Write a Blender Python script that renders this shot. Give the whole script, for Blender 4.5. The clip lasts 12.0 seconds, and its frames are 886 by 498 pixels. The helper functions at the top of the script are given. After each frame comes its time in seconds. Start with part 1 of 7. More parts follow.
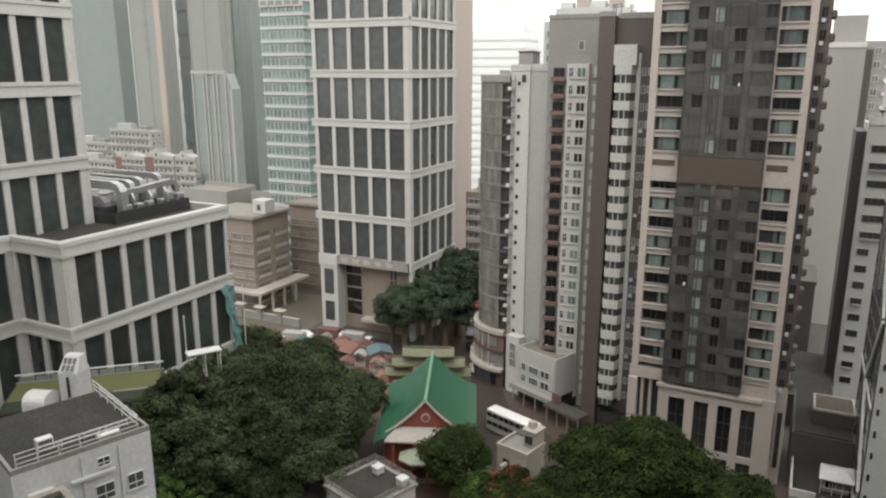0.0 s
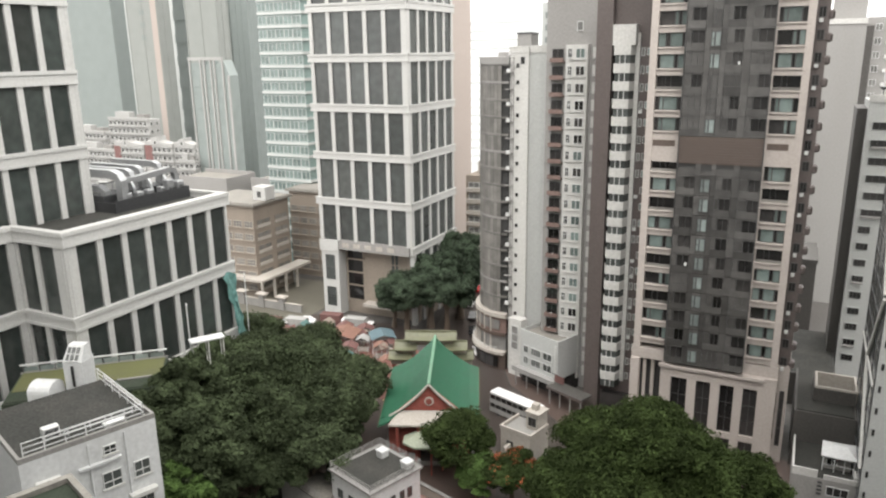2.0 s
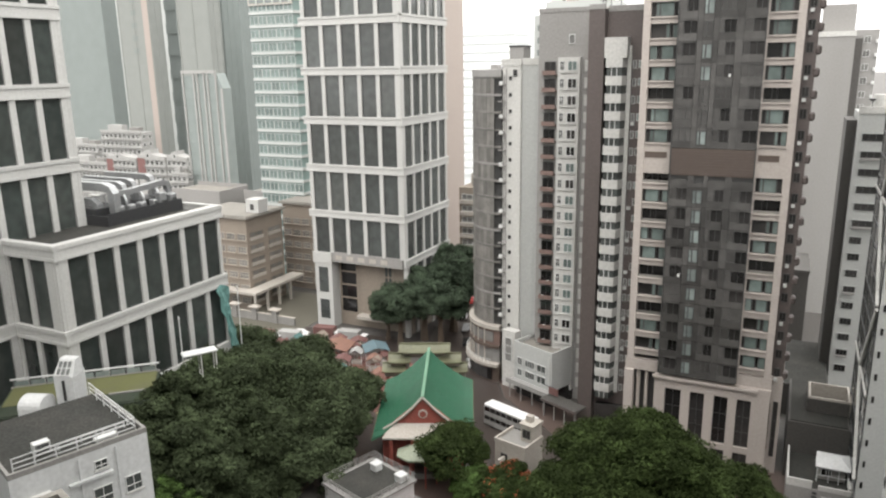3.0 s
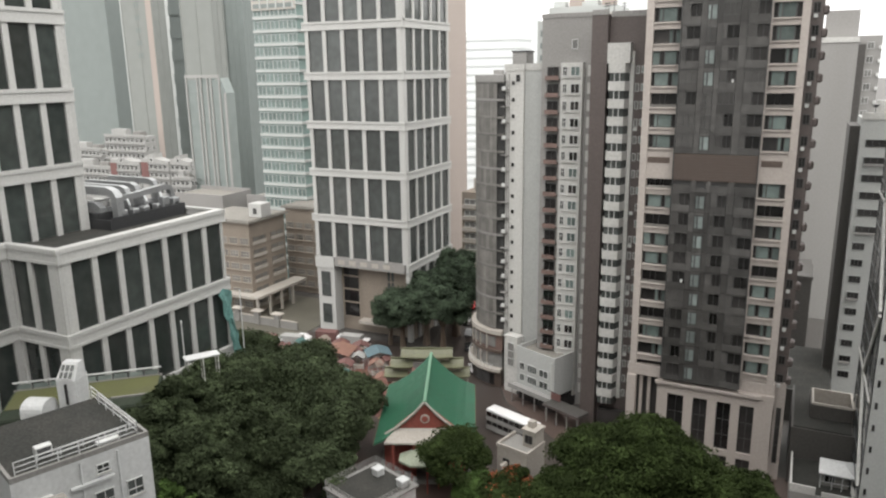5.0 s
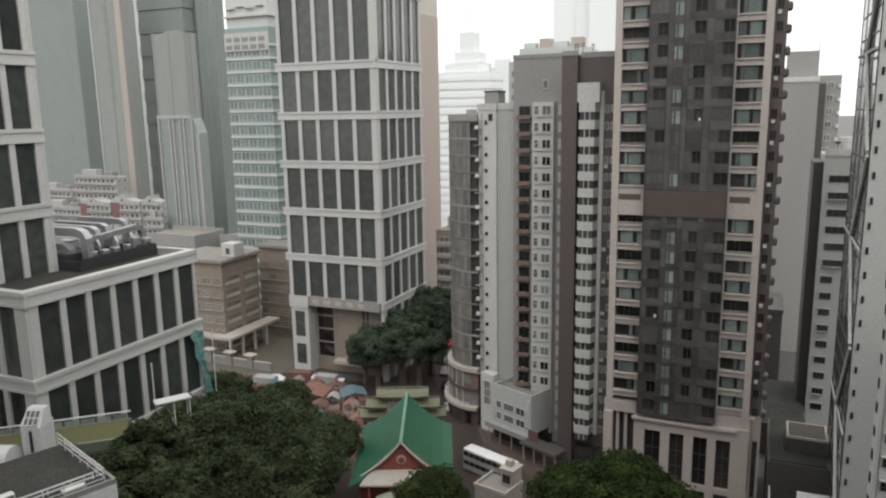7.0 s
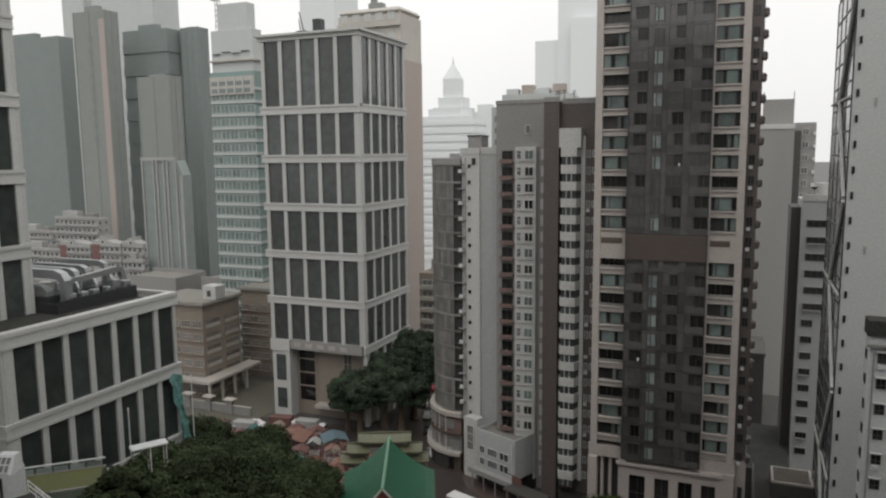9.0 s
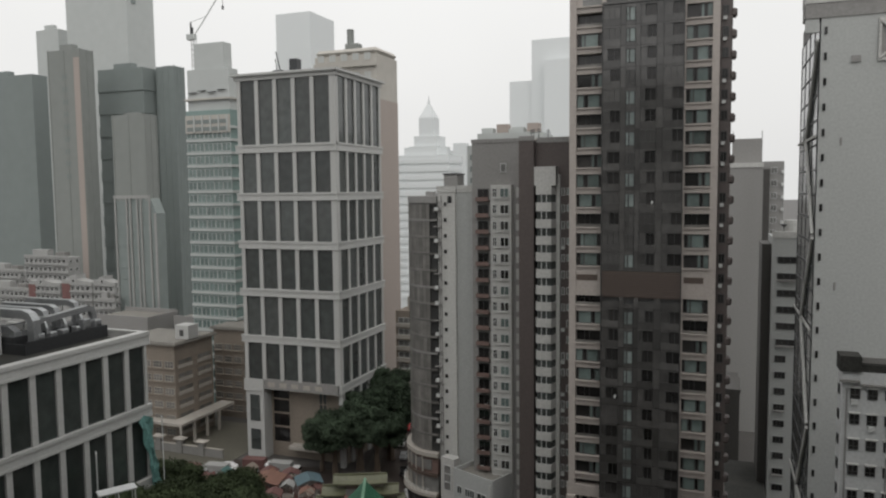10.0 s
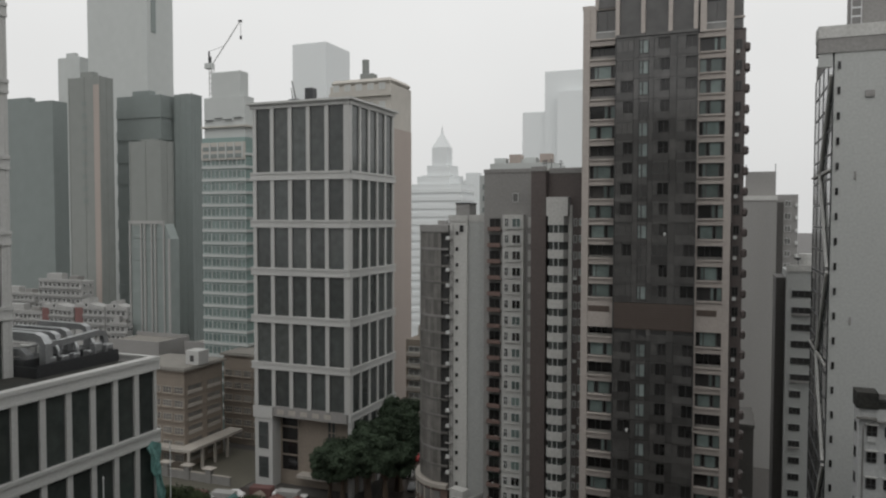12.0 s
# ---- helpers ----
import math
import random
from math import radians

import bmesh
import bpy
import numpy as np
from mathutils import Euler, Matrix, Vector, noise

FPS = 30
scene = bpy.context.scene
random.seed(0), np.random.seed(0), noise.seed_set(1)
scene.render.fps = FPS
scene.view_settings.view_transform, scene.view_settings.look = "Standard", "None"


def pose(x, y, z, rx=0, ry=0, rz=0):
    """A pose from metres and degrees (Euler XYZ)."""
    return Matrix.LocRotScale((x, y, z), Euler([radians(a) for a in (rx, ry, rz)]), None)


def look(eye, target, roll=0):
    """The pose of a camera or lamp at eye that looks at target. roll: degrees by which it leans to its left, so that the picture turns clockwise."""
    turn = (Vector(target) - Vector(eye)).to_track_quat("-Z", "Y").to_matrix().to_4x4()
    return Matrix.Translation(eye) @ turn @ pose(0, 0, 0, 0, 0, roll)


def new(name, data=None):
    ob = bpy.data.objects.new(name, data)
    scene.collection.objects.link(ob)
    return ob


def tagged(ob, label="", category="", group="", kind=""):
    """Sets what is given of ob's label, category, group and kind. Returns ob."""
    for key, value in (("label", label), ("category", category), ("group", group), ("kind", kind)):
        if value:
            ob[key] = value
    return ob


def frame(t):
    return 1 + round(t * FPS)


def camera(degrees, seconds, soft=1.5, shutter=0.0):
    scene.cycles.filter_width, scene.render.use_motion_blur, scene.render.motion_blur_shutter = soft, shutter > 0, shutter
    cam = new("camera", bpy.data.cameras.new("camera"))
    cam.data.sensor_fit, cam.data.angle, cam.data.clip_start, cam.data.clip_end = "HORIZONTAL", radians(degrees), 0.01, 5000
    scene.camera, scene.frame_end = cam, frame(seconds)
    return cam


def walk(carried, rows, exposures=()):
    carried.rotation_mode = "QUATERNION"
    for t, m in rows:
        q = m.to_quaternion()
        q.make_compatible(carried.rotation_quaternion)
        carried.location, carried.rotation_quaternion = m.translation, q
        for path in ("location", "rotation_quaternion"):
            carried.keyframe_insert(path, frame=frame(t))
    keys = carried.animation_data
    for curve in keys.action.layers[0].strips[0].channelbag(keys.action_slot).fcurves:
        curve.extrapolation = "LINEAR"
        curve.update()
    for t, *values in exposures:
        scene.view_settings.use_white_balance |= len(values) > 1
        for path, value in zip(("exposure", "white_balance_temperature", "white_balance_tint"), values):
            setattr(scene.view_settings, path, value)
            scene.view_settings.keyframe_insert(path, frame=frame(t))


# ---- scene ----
cam = camera(62, 12.0, soft=2.2)
PATH = [
    (0, pose(0, 0, 64, 76.268, -0.035, 26.164)),
    (0.5, pose(0, 0, 64, 74.562, 0.459, 26.187)),
    (1, pose(0, 0, 64, 74.526, 0.607, 26.358)),
    (1.5, pose(0, 0, 64, 74.525, 0.677, 26.556)),
    (2, pose(0, 0, 64, 75.023, 0.818, 26.025)),
    (2.5, pose(0, 0, 64, 75.790, 0.910, 25.461)),
    (3, pose(0, 0, 64, 75.949, 0.888, 25.479)),
    (5, pose(0, 0, 64, 76.322, 0.782, 25.708)),
    (5.5, pose(0, 0, 64, 76.613, 0.726, 25.494)),
    (6, pose(0, 0, 64, 77.551, 0.849, 24.904)),
    (6.5, pose(0, 0, 64, 78.144, 0.922, 24.265)),
    (7, pose(0, 0, 64, 79.231, 0.968, 23.659)),
    (7.5, pose(0, 0, 64, 80.502, 0.843, 23.223)),
    (7.7, pose(0, 0, 64, 81.310, 0.800, 22.890)),
    (9.3, pose(0, 0, 64, 83.120, 0.490, 22.060)),
    (9.5, pose(0, 0, 64, 83.745, 0.560, 21.300)),
    (10, pose(0, 0, 64, 85.446, 0.600, 20.542)),
    (10.5, pose(0, 0, 64, 89.368, 0.097, 19.900)),
    (11, pose(0, 0, 64, 89.273, -0.070, 21.105)),
    (11.5, pose(0, 0, 64, 87.650, -0.420, 21.475)),
    (12, pose(0, 0, 64, 87.700, -0.110, 21.488)),
]
EXPOSURES = [(t, e - 0.03, 6800 - 22 * t, 12 - 0.1 * t) for t, e in (
    (0, 1.43), (0.5, 2.05), (1, 2.13), (1.5, 2.1), (2, 2.03), (2.5, 1.93), (3, 1.88), (5, 1.6), (5.5, 1.55), (6, 1.38), (6.5, 1.26), (7, 1.1),
    (7.5, 0.98), (9.5, 0.46), (10, 0.35), (10.5, 0.08), (11, 0.04), (11.5, 0.06), (12, 0.18))]
walk(cam, PATH, EXPOSURES)

# ---- world and sun: a rainy, fully overcast day ----
world = bpy.data.worlds.new("overcast")
scene.world = world
world.use_nodes = True
wn, wl = world.node_tree.nodes, world.node_tree.links
wn.clear()
w_out = wn.new("ShaderNodeOutputWorld")
w_bg = wn.new("ShaderNodeBackground")
w_sky = wn.new("ShaderNodeTexSky")
w_sky.sky_type = "NISHITA"
w_sky.sun_disc = False
w_sky.sun_elevation, w_sky.sun_rotation = radians(58), radians(150)
w_sky.dust_density, w_sky.air_density = 6.0, 2.0
w_sat = wn.new("ShaderNodeHueSaturation")
w_sat.inputs["Saturation"].default_value = 0.1
w_geo = wn.new("ShaderNodeTexCoord")
w_sep = wn.new("ShaderNodeSeparateXYZ")
w_ramp = wn.new("ShaderNodeValToRGB")
w_ramp.color_ramp.elements[0].position = 0.0
w_ramp.color_ramp.elements[0].color = (6.75, 6.85, 6.8, 1)
w_ramp.color_ramp.elements[1].position = 0.7
w_ramp.color_ramp.elements[1].color = (9.0, 9.1, 9.0, 1)
w_noise = wn.new("ShaderNodeTexNoise")
w_noise.inputs["Scale"].default_value = 2.2
w_noise.inputs["Detail"].default_value = 3.0
w_mix = wn.new("ShaderNodeMix")
w_mix.data_type = "RGBA"
w_mix.inputs["Factor"].default_value = 0.9
w_cloud = wn.new("ShaderNodeMapRange")
w_cloud.inputs["To Min"].default_value, w_cloud.inputs["To Max"].default_value = 0.9, 1.1
w_mul = wn.new("ShaderNodeVectorMath")
w_mul.operation = "SCALE"
wl.new(w_sky.outputs["Color"], w_sat.inputs["Color"])
wl.new(w_geo.outputs["Generated"], w_sep.inputs["Vector"])
wl.new(w_geo.outputs["Generated"], w_noise.inputs["Vector"])
wl.new(w_sep.outputs["Z"], w_ramp.inputs["Fac"])
wl.new(w_noise.outputs["Fac"], w_cloud.inputs["Value"])
wl.new(w_ramp.outputs["Color"], w_mul.inputs[0])
wl.new(w_cloud.outputs["Result"], w_mul.inputs["Scale"])
wl.new(w_sat.outputs["Color"], w_mix.inputs["A"])
wl.new(w_mul.outputs["Vector"], w_mix.inputs["B"])
wl.new(w_mix.outputs["Result"], w_bg.inputs["Color"])
w_bg.inputs["Strength"].default_value = 0.1
wl.new(w_bg.outputs["Background"], w_out.inputs["Surface"])

sun_data = bpy.data.lights.new("sun", "SUN")
sun_data.energy, sun_data.angle, sun_data.color = 0.5, radians(60), (1.0, 0.98, 0.95)
sun = new("sun", sun_data)
sun.matrix_world = look((0, 0, 300), (-50, 90, 160))


# ---- materials ----
def mat(name, color, rough=0.8, grain=3.0, stain=0.15, var=0.18, bump=0.15, metallic=0.0, streak=3.0,
        piece_var=0.0, spec=0.5, dirt=(0.12, 0.11, 0.1), glow=0.0):
    """Weathered surface: fine grain, drawn-out stains and a change from piece to piece, all at world size."""
    m = bpy.data.materials.new(name)
    m.use_nodes = True
    n, l = m.node_tree.nodes, m.node_tree.links
    b = n["Principled BSDF"]
    b.inputs["Roughness"].default_value = rough
    b.inputs["Metallic"].default_value = metallic
    b.inputs["Specular IOR Level"].default_value = spec
    geo = n.new("ShaderNodeNewGeometry")
    stretch = n.new("ShaderNodeMapping")
    stretch.inputs["Scale"].default_value = (1, 1, 1 / streak)
    big = n.new("ShaderNodeTexNoise")
    big.inputs["Scale"].default_value, big.inputs["Detail"].default_value = stain, 5
    fine = n.new("ShaderNodeTexNoise")
    fine.inputs["Scale"].default_value, fine.inputs["Detail"].default_value = grain, 4
    l.new(geo.outputs["Position"], stretch.inputs["Vector"])
    l.new(stretch.outputs["Vector"], big.inputs["Vector"])
    l.new(geo.outputs["Position"], fine.inputs["Vector"])
    ramp = n.new("ShaderNodeMapRange")
    ramp.inputs["From Min"].default_value, ramp.inputs["From Max"].default_value = 0.42, 0.75
    ramp.inputs["To Max"].default_value = min(1.0, var * 2.2)
    l.new(big.outputs["Fac"], ramp.inputs["Value"])
    mix = n.new("ShaderNodeMix")
    mix.data_type = "RGBA"
    mix.inputs["A"].default_value = (*color, 1)
    mix.inputs["B"].default_value = (*[c * 0.55 + d * 0.25 for c, d in zip(color, dirt)], 1)
    l.new(ramp.outputs["Result"], mix.inputs["Factor"])
    val = n.new("ShaderNodeMapRange")
    val.inputs["From Min"].default_value, val.inputs["From Max"].default_value = 0.25, 0.75
    val.inputs["To Min"].default_value, val.inputs["To Max"].default_value = 1 - var, 1 + var
    l.new(fine.outputs["Fac"], val.inputs["Value"])
    hsv = n.new("ShaderNodeHueSaturation")
    l.new(mix.outputs["Result"], hsv.inputs["Color"])
    if piece_var:
        info = n.new("ShaderNodeObjectInfo")
        pv = n.new("ShaderNodeMapRange")
        pv.inputs["To Min"].default_value, pv.inputs["To Max"].default_value = 1 - piece_var, 1 + piece_var
        l.new(info.outputs["Random"], pv.inputs["Value"])
        mul = n.new("ShaderNodeMath")
        mul.operation = "MULTIPLY"
        l.new(pv.outputs["Result"], mul.inputs[0])
        l.new(val.outputs["Result"], mul.inputs[1])
        l.new(mul.outputs["Value"], hsv.inputs["Value"])
    else:
        l.new(val.outputs["Result"], hsv.inputs["Value"])
    l.new(hsv.outputs["Color"], b.inputs["Base Color"])
    if bump:
        bp = n.new("ShaderNodeBump")
        bp.inputs["Strength"].default_value, bp.inputs["Distance"].default_value = bump, 0.05
        l.new(fine.outputs["Fac"], bp.inputs["Height"])
        l.new(bp.outputs["Normal"], b.inputs["Normal"])
    # self-glow imitates light scattered by mist, for the farthest backdrop only
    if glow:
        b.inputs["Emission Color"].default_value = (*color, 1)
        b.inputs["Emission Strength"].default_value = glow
    return m


def glass(name, color, rough=0.06, piece_var=0.5, spec=0.5):
    return mat(name, color, rough, grain=0.6, stain=0.2, var=0.25, bump=0.03, piece_var=piece_var, spec=spec, streak=4)


WHITE = mat("white_stone", (0.425, 0.427, 0.415), 0.6, var=0.09, stain=0.12, piece_var=0.03)
WHITE_OLD = mat("old_white_paint", (0.48, 0.478, 0.46), 0.8, var=0.16, stain=0.25, piece_var=0.03, streak=5)
WHITE_FAR = mat("grimy_white_paint", (0.325, 0.325, 0.315), 0.85, var=0.12, stain=0.2, streak=5)
WHITE_WET = mat("white_render", (0.50, 0.51, 0.51), 0.6, var=0.12, stain=0.3, streak=6)
CREAM = mat("cream_render", (0.36, 0.335, 0.30), 0.8, var=0.14, stain=0.2, streak=4)
BEIGE = mat("beige_render", (0.235, 0.20, 0.165), 0.85, var=0.14, stain=0.2, piece_var=0.04)
TAN = mat("pinkish_stone", (0.385, 0.347, 0.32), 0.6, var=0.1, stain=0.2, piece_var=0.04)
TAN_DARK = mat("brown_stone", (0.088, 0.066, 0.055), 0.5, var=0.15)
BROWN = mat("dark_brown_tile", (0.095, 0.078, 0.074), 0.45, var=0.15, stain=0.3)
GREYWALL = mat("grey_render", (0.25, 0.244, 0.236), 0.8, var=0.14, stain=0.12, streak=5)
GREY_PALE = mat("pale_grey_render", (0.26, 0.256, 0.248), 0.85, var=0.1, stain=0.1, streak=6)
GREY_WALL2 = mat("grey_concrete_wall", (0.39, 0.40, 0.39), 0.85, var=0.09, stain=0.08, streak=2)
# very dark: on the alley walls their shade is put into this colour
DARKWALL = mat("dark_wet_shade_wall", (0.062, 0.059, 0.055), 0.6, var=0.25, stain=0.2)
CONCRETE = mat("concrete", (0.21, 0.205, 0.195), 0.9, var=0.2, stain=0.3, grain=6)
ROOF_DARK = mat("wet_bitumen_roof", (0.034, 0.035, 0.032), 0.75, spec=0.15, var=0.45, stain=0.35, streak=1, grain=5)
ROOF_MOSS = mat("mossy_roof", (0.030, 0.040, 0.028), 0.8, spec=0.15, var=0.3, stain=0.5, streak=1, grain=6)
ROOF_GREY = mat("grey_roof_screed", (0.20, 0.19, 0.17), 0.7, var=0.25, stain=0.2, streak=1)
ASPHALT = mat("wet_asphalt", (0.052, 0.042, 0.038), 0.3, var=0.25, stain=0.1, streak=1, grain=8)
PAVING = mat("wet_paving", (0.082, 0.058, 0.050), 0.45, var=0.25, stain=0.2, streak=1, grain=5)
GROUND = mat("city_ground", (0.07, 0.066, 0.062), 0.6, var=0.3, stain=0.05, streak=1, grain=2)
REDPAVE = mat("red_paving", (0.19, 0.083, 0.068), 0.5, var=0.25, stain=0.25, streak=1, grain=5)
SCHOOLYARD = mat("yard_paving", (0.10, 0.095, 0.075), 0.5, var=0.25, stain=0.2, streak=1, grain=5)
GRASS = mat("wet_grass", (0.085, 0.09, 0.032), 0.9, var=0.3, stain=0.4, streak=1, grain=12)
METAL = mat("galvanised_metal", (0.33, 0.34, 0.345), 0.35, var=0.12, stain=0.6, metallic=0.6, piece_var=0.1)
STEEL_DARK = mat("dark_steel", (0.05, 0.052, 0.055), 0.45, var=0.15, metallic=0.4)
RAIL = mat("painted_rail", (0.55, 0.56, 0.56), 0.5, var=0.1, bump=0)
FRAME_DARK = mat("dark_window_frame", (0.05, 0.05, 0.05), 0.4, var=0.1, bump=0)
FRAME_PALE = mat("pale_window_frame", (0.55, 0.56, 0.55), 0.5, var=0.1, bump=0)
GLASS_GREY = glass("grey_glass", (0.058, 0.065, 0.063), 0.12, 0.35)
GLASS_TEAL = glass("teal_glass", (0.13, 0.165, 0.157), 0.1, 0.4)
GLASS_GREEN = glass("pale_green_glass", (0.20, 0.235, 0.228), 0.25, 0.25)
GLASS_DARK = glass("dark_glass", (0.022, 0.021, 0.021), 0.1, 0.6)
GLASS_BRONZE = glass("bronze_glass", (0.068, 0.066, 0.064), 0.14, 0.34, spec=0.7)
GLASS_INK = glass("deep_green_glass", (0.038, 0.046, 0.043), 0.12, 0.35)
GLASS_CURVE = glass("smoky_glass", (0.145, 0.14, 0.13), 0.5, 0.3)
GLASS_OLD = glass("old_grey_glass", (0.15, 0.15, 0.145), 0.3, 0.25)
RED_TILE = mat("red_brick", (0.24, 0.06, 0.045), 0.7, var=0.2, stain=0.5)
RUST = mat("terracotta_paint", (0.17, 0.115, 0.10), 0.7, var=0.2, stain=0.4)
GREEN_TILE = mat("green_glazed_tile", (0.028, 0.125, 0.072), 0.45, var=0.15, stain=0.3, piece_var=0.08, streak=1)
OLIVE_TILE = mat("olive_glazed_tile", (0.125, 0.13, 0.078), 0.5, var=0.2, stain=0.4, piece_var=0.08)
BARK = mat("bark", (0.10, 0.075, 0.055), 0.9, var=0.3, stain=1.0, grain=8, streak=5)
SALMON = mat("salmon_render", (0.36, 0.31, 0.28), 0.8, var=0.08, stain=0.05)
# the distance: mist put into pale, low-contrast colours, with a glow on the farthest
MIST_BEIGE = mat("hazed_beige_wall", (0.45, 0.43, 0.395), 0.9, var=0.07, stain=0.05, streak=9, grain=0.25, bump=0, spec=0.1)
MIST_GREY = mat("hazed_grey_wall", (0.47, 0.49, 0.48), 0.9, var=0.03, stain=0.05, streak=9, grain=0.25, bump=0, spec=0.1)
MIST_GREEN = mat("hazed_green_glass_wall", (0.225, 0.256, 0.248), 0.5, var=0.07, stain=0.05, streak=9, grain=0.25, bump=0, spec=0.3)
MIST_DARK = mat("hazed_dark_glass_wall", (0.20, 0.227, 0.22), 0.6, var=0.04, stain=0.05, streak=9, grain=0.25, bump=0, spec=0.3)
MIST_STRIPE = mat("hazed_brown_grey_wall", (0.245, 0.258, 0.246), 0.9, var=0.04, stain=0.05, streak=9, grain=0.25, bump=0, spec=0.1)
FAR_PALE = mat("backdrop_mist_glow_pale", (0.57, 0.59, 0.59), 0.9, var=0.03, stain=0.01, bump=0, spec=0, glow=0.13)
FAR_MID = mat("backdrop_mist_glow_mid", (0.58, 0.60, 0.60), 0.9, var=0.03, stain=0.01, bump=0, spec=0, glow=0.10)
FAR_BAND = mat("backdrop_mist_glow_band", (0.55, 0.57, 0.57), 0.9, var=0.03, stain=0.01, bump=0, spec=0, glow=0.13)


def leaf_mat(name, color):
    m = bpy.data.materials.new(name)
    m.use_nodes = True
    n, l = m.node_tree.nodes, m.node_tree.links
    b = n["Principled BSDF"]
    b.inputs["Roughness"].default_value = 0.65
    b.inputs["Specular IOR Level"].default_value = 0.05
    geo = n.new("ShaderNodeNewGeometry")
    big = n.new("ShaderNodeTexNoise")
    big.inputs["Scale"].default_value = 0.35
    l.new(geo.outputs["Position"], big.inputs["Vector"])
    big.inputs["Detail"].default_value = 3
    wide = n.new("ShaderNodeMapRange")
    wide.inputs["From Min"].default_value, wide.inputs["From Max"].default_value = 0.3, 0.7
    wide.inputs["To Max"].default_value = 1.3
    l.new(big.outputs["Fac"], wide.inputs["Value"])
    part_ = n.new("ShaderNodeMath")
    part_.operation = "MULTIPLY"
    part_.inputs[1].default_value = 0.4
    l.new(geo.outputs["Random Per Island"], part_.inputs[0])
    add = n.new("ShaderNodeMath")
    l.new(wide.outputs["Result"], add.inputs[0])
    l.new(part_.outputs["Value"], add.inputs[1])
    ramp = n.new("ShaderNodeValToRGB")
    ramp.color_ramp.elements[0].position, ramp.color_ramp.elements[1].position = 0.3, 0.75
    ramp.color_ramp.elements[0].color = (*[c * 0.62 for c in color], 1)
    ramp.color_ramp.elements[1].color = (*[c * 1.5 for c in color], 1)
    half = n.new("ShaderNodeMath")
    half.operation = "MULTIPLY"
    half.inputs[1].default_value = 0.5
    l.new(add.outputs["Value"], half.inputs[0])
    l.new(half.outputs["Value"], ramp.inputs["Fac"])
    l.new(ramp.outputs["Color"], b.inputs["Base Color"])
    return m


LEAF_DARK = leaf_mat("banyan_leaves", (0.041, 0.054, 0.028))
LEAF_MID = leaf_mat("green_leaves", (0.029, 0.043, 0.014))
LEAF_LIGHT = leaf_mat("light_leaves", (0.06, 0.10, 0.03))
# paler and bluer: haze is put into the leaf colour
LEAF_FAR = leaf_mat("hazed_far_leaves", (0.046, 0.064, 0.042))
FLOWER = leaf_mat("flame_flowers", (0.30, 0.08, 0.04))


# ---- builders ----
MESHES = {}


def raw_mesh(name, verts, faces, material):
    me = bpy.data.meshes.new(name)
    me.from_pydata(verts, [], faces)
    me.materials.append(material)
    return me


BOX_FACES = ((0, 3, 2, 1), (4, 5, 6, 7), (0, 1, 5, 4), (1, 2, 6, 5), (2, 3, 7, 6), (3, 0, 4, 7))


def boxes(name, specs, material, key=None):
    """One mesh of several boxes (x0, x1, y0, y1, z0, z1)."""
    if key is not None and (key, material.name) in MESHES:
        return MESHES[key, material.name]
    v, f = [], []
    for x0, x1, y0, y1, z0, z1 in specs:
        o = len(v)
        v += [(x0, y0, z0), (x1, y0, z0), (x1, y1, z0), (x0, y1, z0), (x0, y0, z1), (x1, y0, z1), (x1, y1, z1), (x0, y1, z1)]
        f += [tuple(i + o for i in q) for q in BOX_FACES]
    me = raw_mesh(name, v, f, material)
    if key is not None:
        MESHES[key, material.name] = me
    return me


def soft_box(name, w, d, h, material, c=0.05):
    """A box on its base, with chamfered edges, shared between equal pieces."""
    key = ("soft", round(w, 3), round(d, 3), round(h, 3), material.name)
    if key not in MESHES:
        bm = bmesh.new()
        for sx in (-1, 1):
            for sy in (-1, 1):
                for z, s in ((0, -1), (h, 1)):
                    for dx, dy, dz in ((c, c, 0), (c, 0, c), (0, c, c)):
                        bm.verts.new((sx * (w / 2 - dx), sy * (d / 2 - dy), z - s * dz))
        bmesh.ops.convex_hull(bm, input=bm.verts)
        me = bpy.data.meshes.new(name)
        bm.to_mesh(me)
        bm.free()
        me.materials.append(material)
        MESHES[key] = me
    return MESHES[key]


def tube(name, r0, r1, h, material, n=12, cap=True):
    key = ("tube", round(r0, 3), round(r1, 3), round(h, 3), n, material.name)
    if key not in MESHES:
        v = [(r0 * math.cos(6.28318 * i / n), r0 * math.sin(6.28318 * i / n), 0) for i in range(n)]
        v += [(r1 * math.cos(6.28318 * i / n), r1 * math.sin(6.28318 * i / n), h) for i in range(n)]
        f = [(i, (i + 1) % n, n + (i + 1) % n, n + i) for i in range(n)]
        f += [tuple(range(n - 1, -1, -1)), tuple(range(n, 2 * n))]
        MESHES[key] = raw_mesh(name, v, f, material)
    return MESHES[key]


def pipe_mesh(name, pts, r, material, n=8):
    """A round pipe along a line of points."""
    v, f = [], []
    pts = [Vector(p) for p in pts]
    for i, p in enumerate(pts):
        a, b = pts[max(i - 1, 0)], pts[min(i + 1, len(pts) - 1)]
        t = (b - a).normalized()
        s = t.cross(Vector((0, 0, 1)))
        s = s.normalized() if s.length > 0.05 else Vector((1, 0, 0))
        u = s.cross(t)
        for k in range(n):
            w = 6.28318 * k / n
            v.append(tuple(p + r * (math.cos(w) * s + math.sin(w) * u)))
    for i in range(len(pts) - 1):
        for k in range(n):
            f.append((i * n + k, i * n + (k + 1) % n, (i + 1) * n + (k + 1) % n, (i + 1) * n + k))
    f += [tuple(range(n - 1, -1, -1)), tuple(range(len(v) - n, len(v)))]
    return raw_mesh(name, v, f, material)


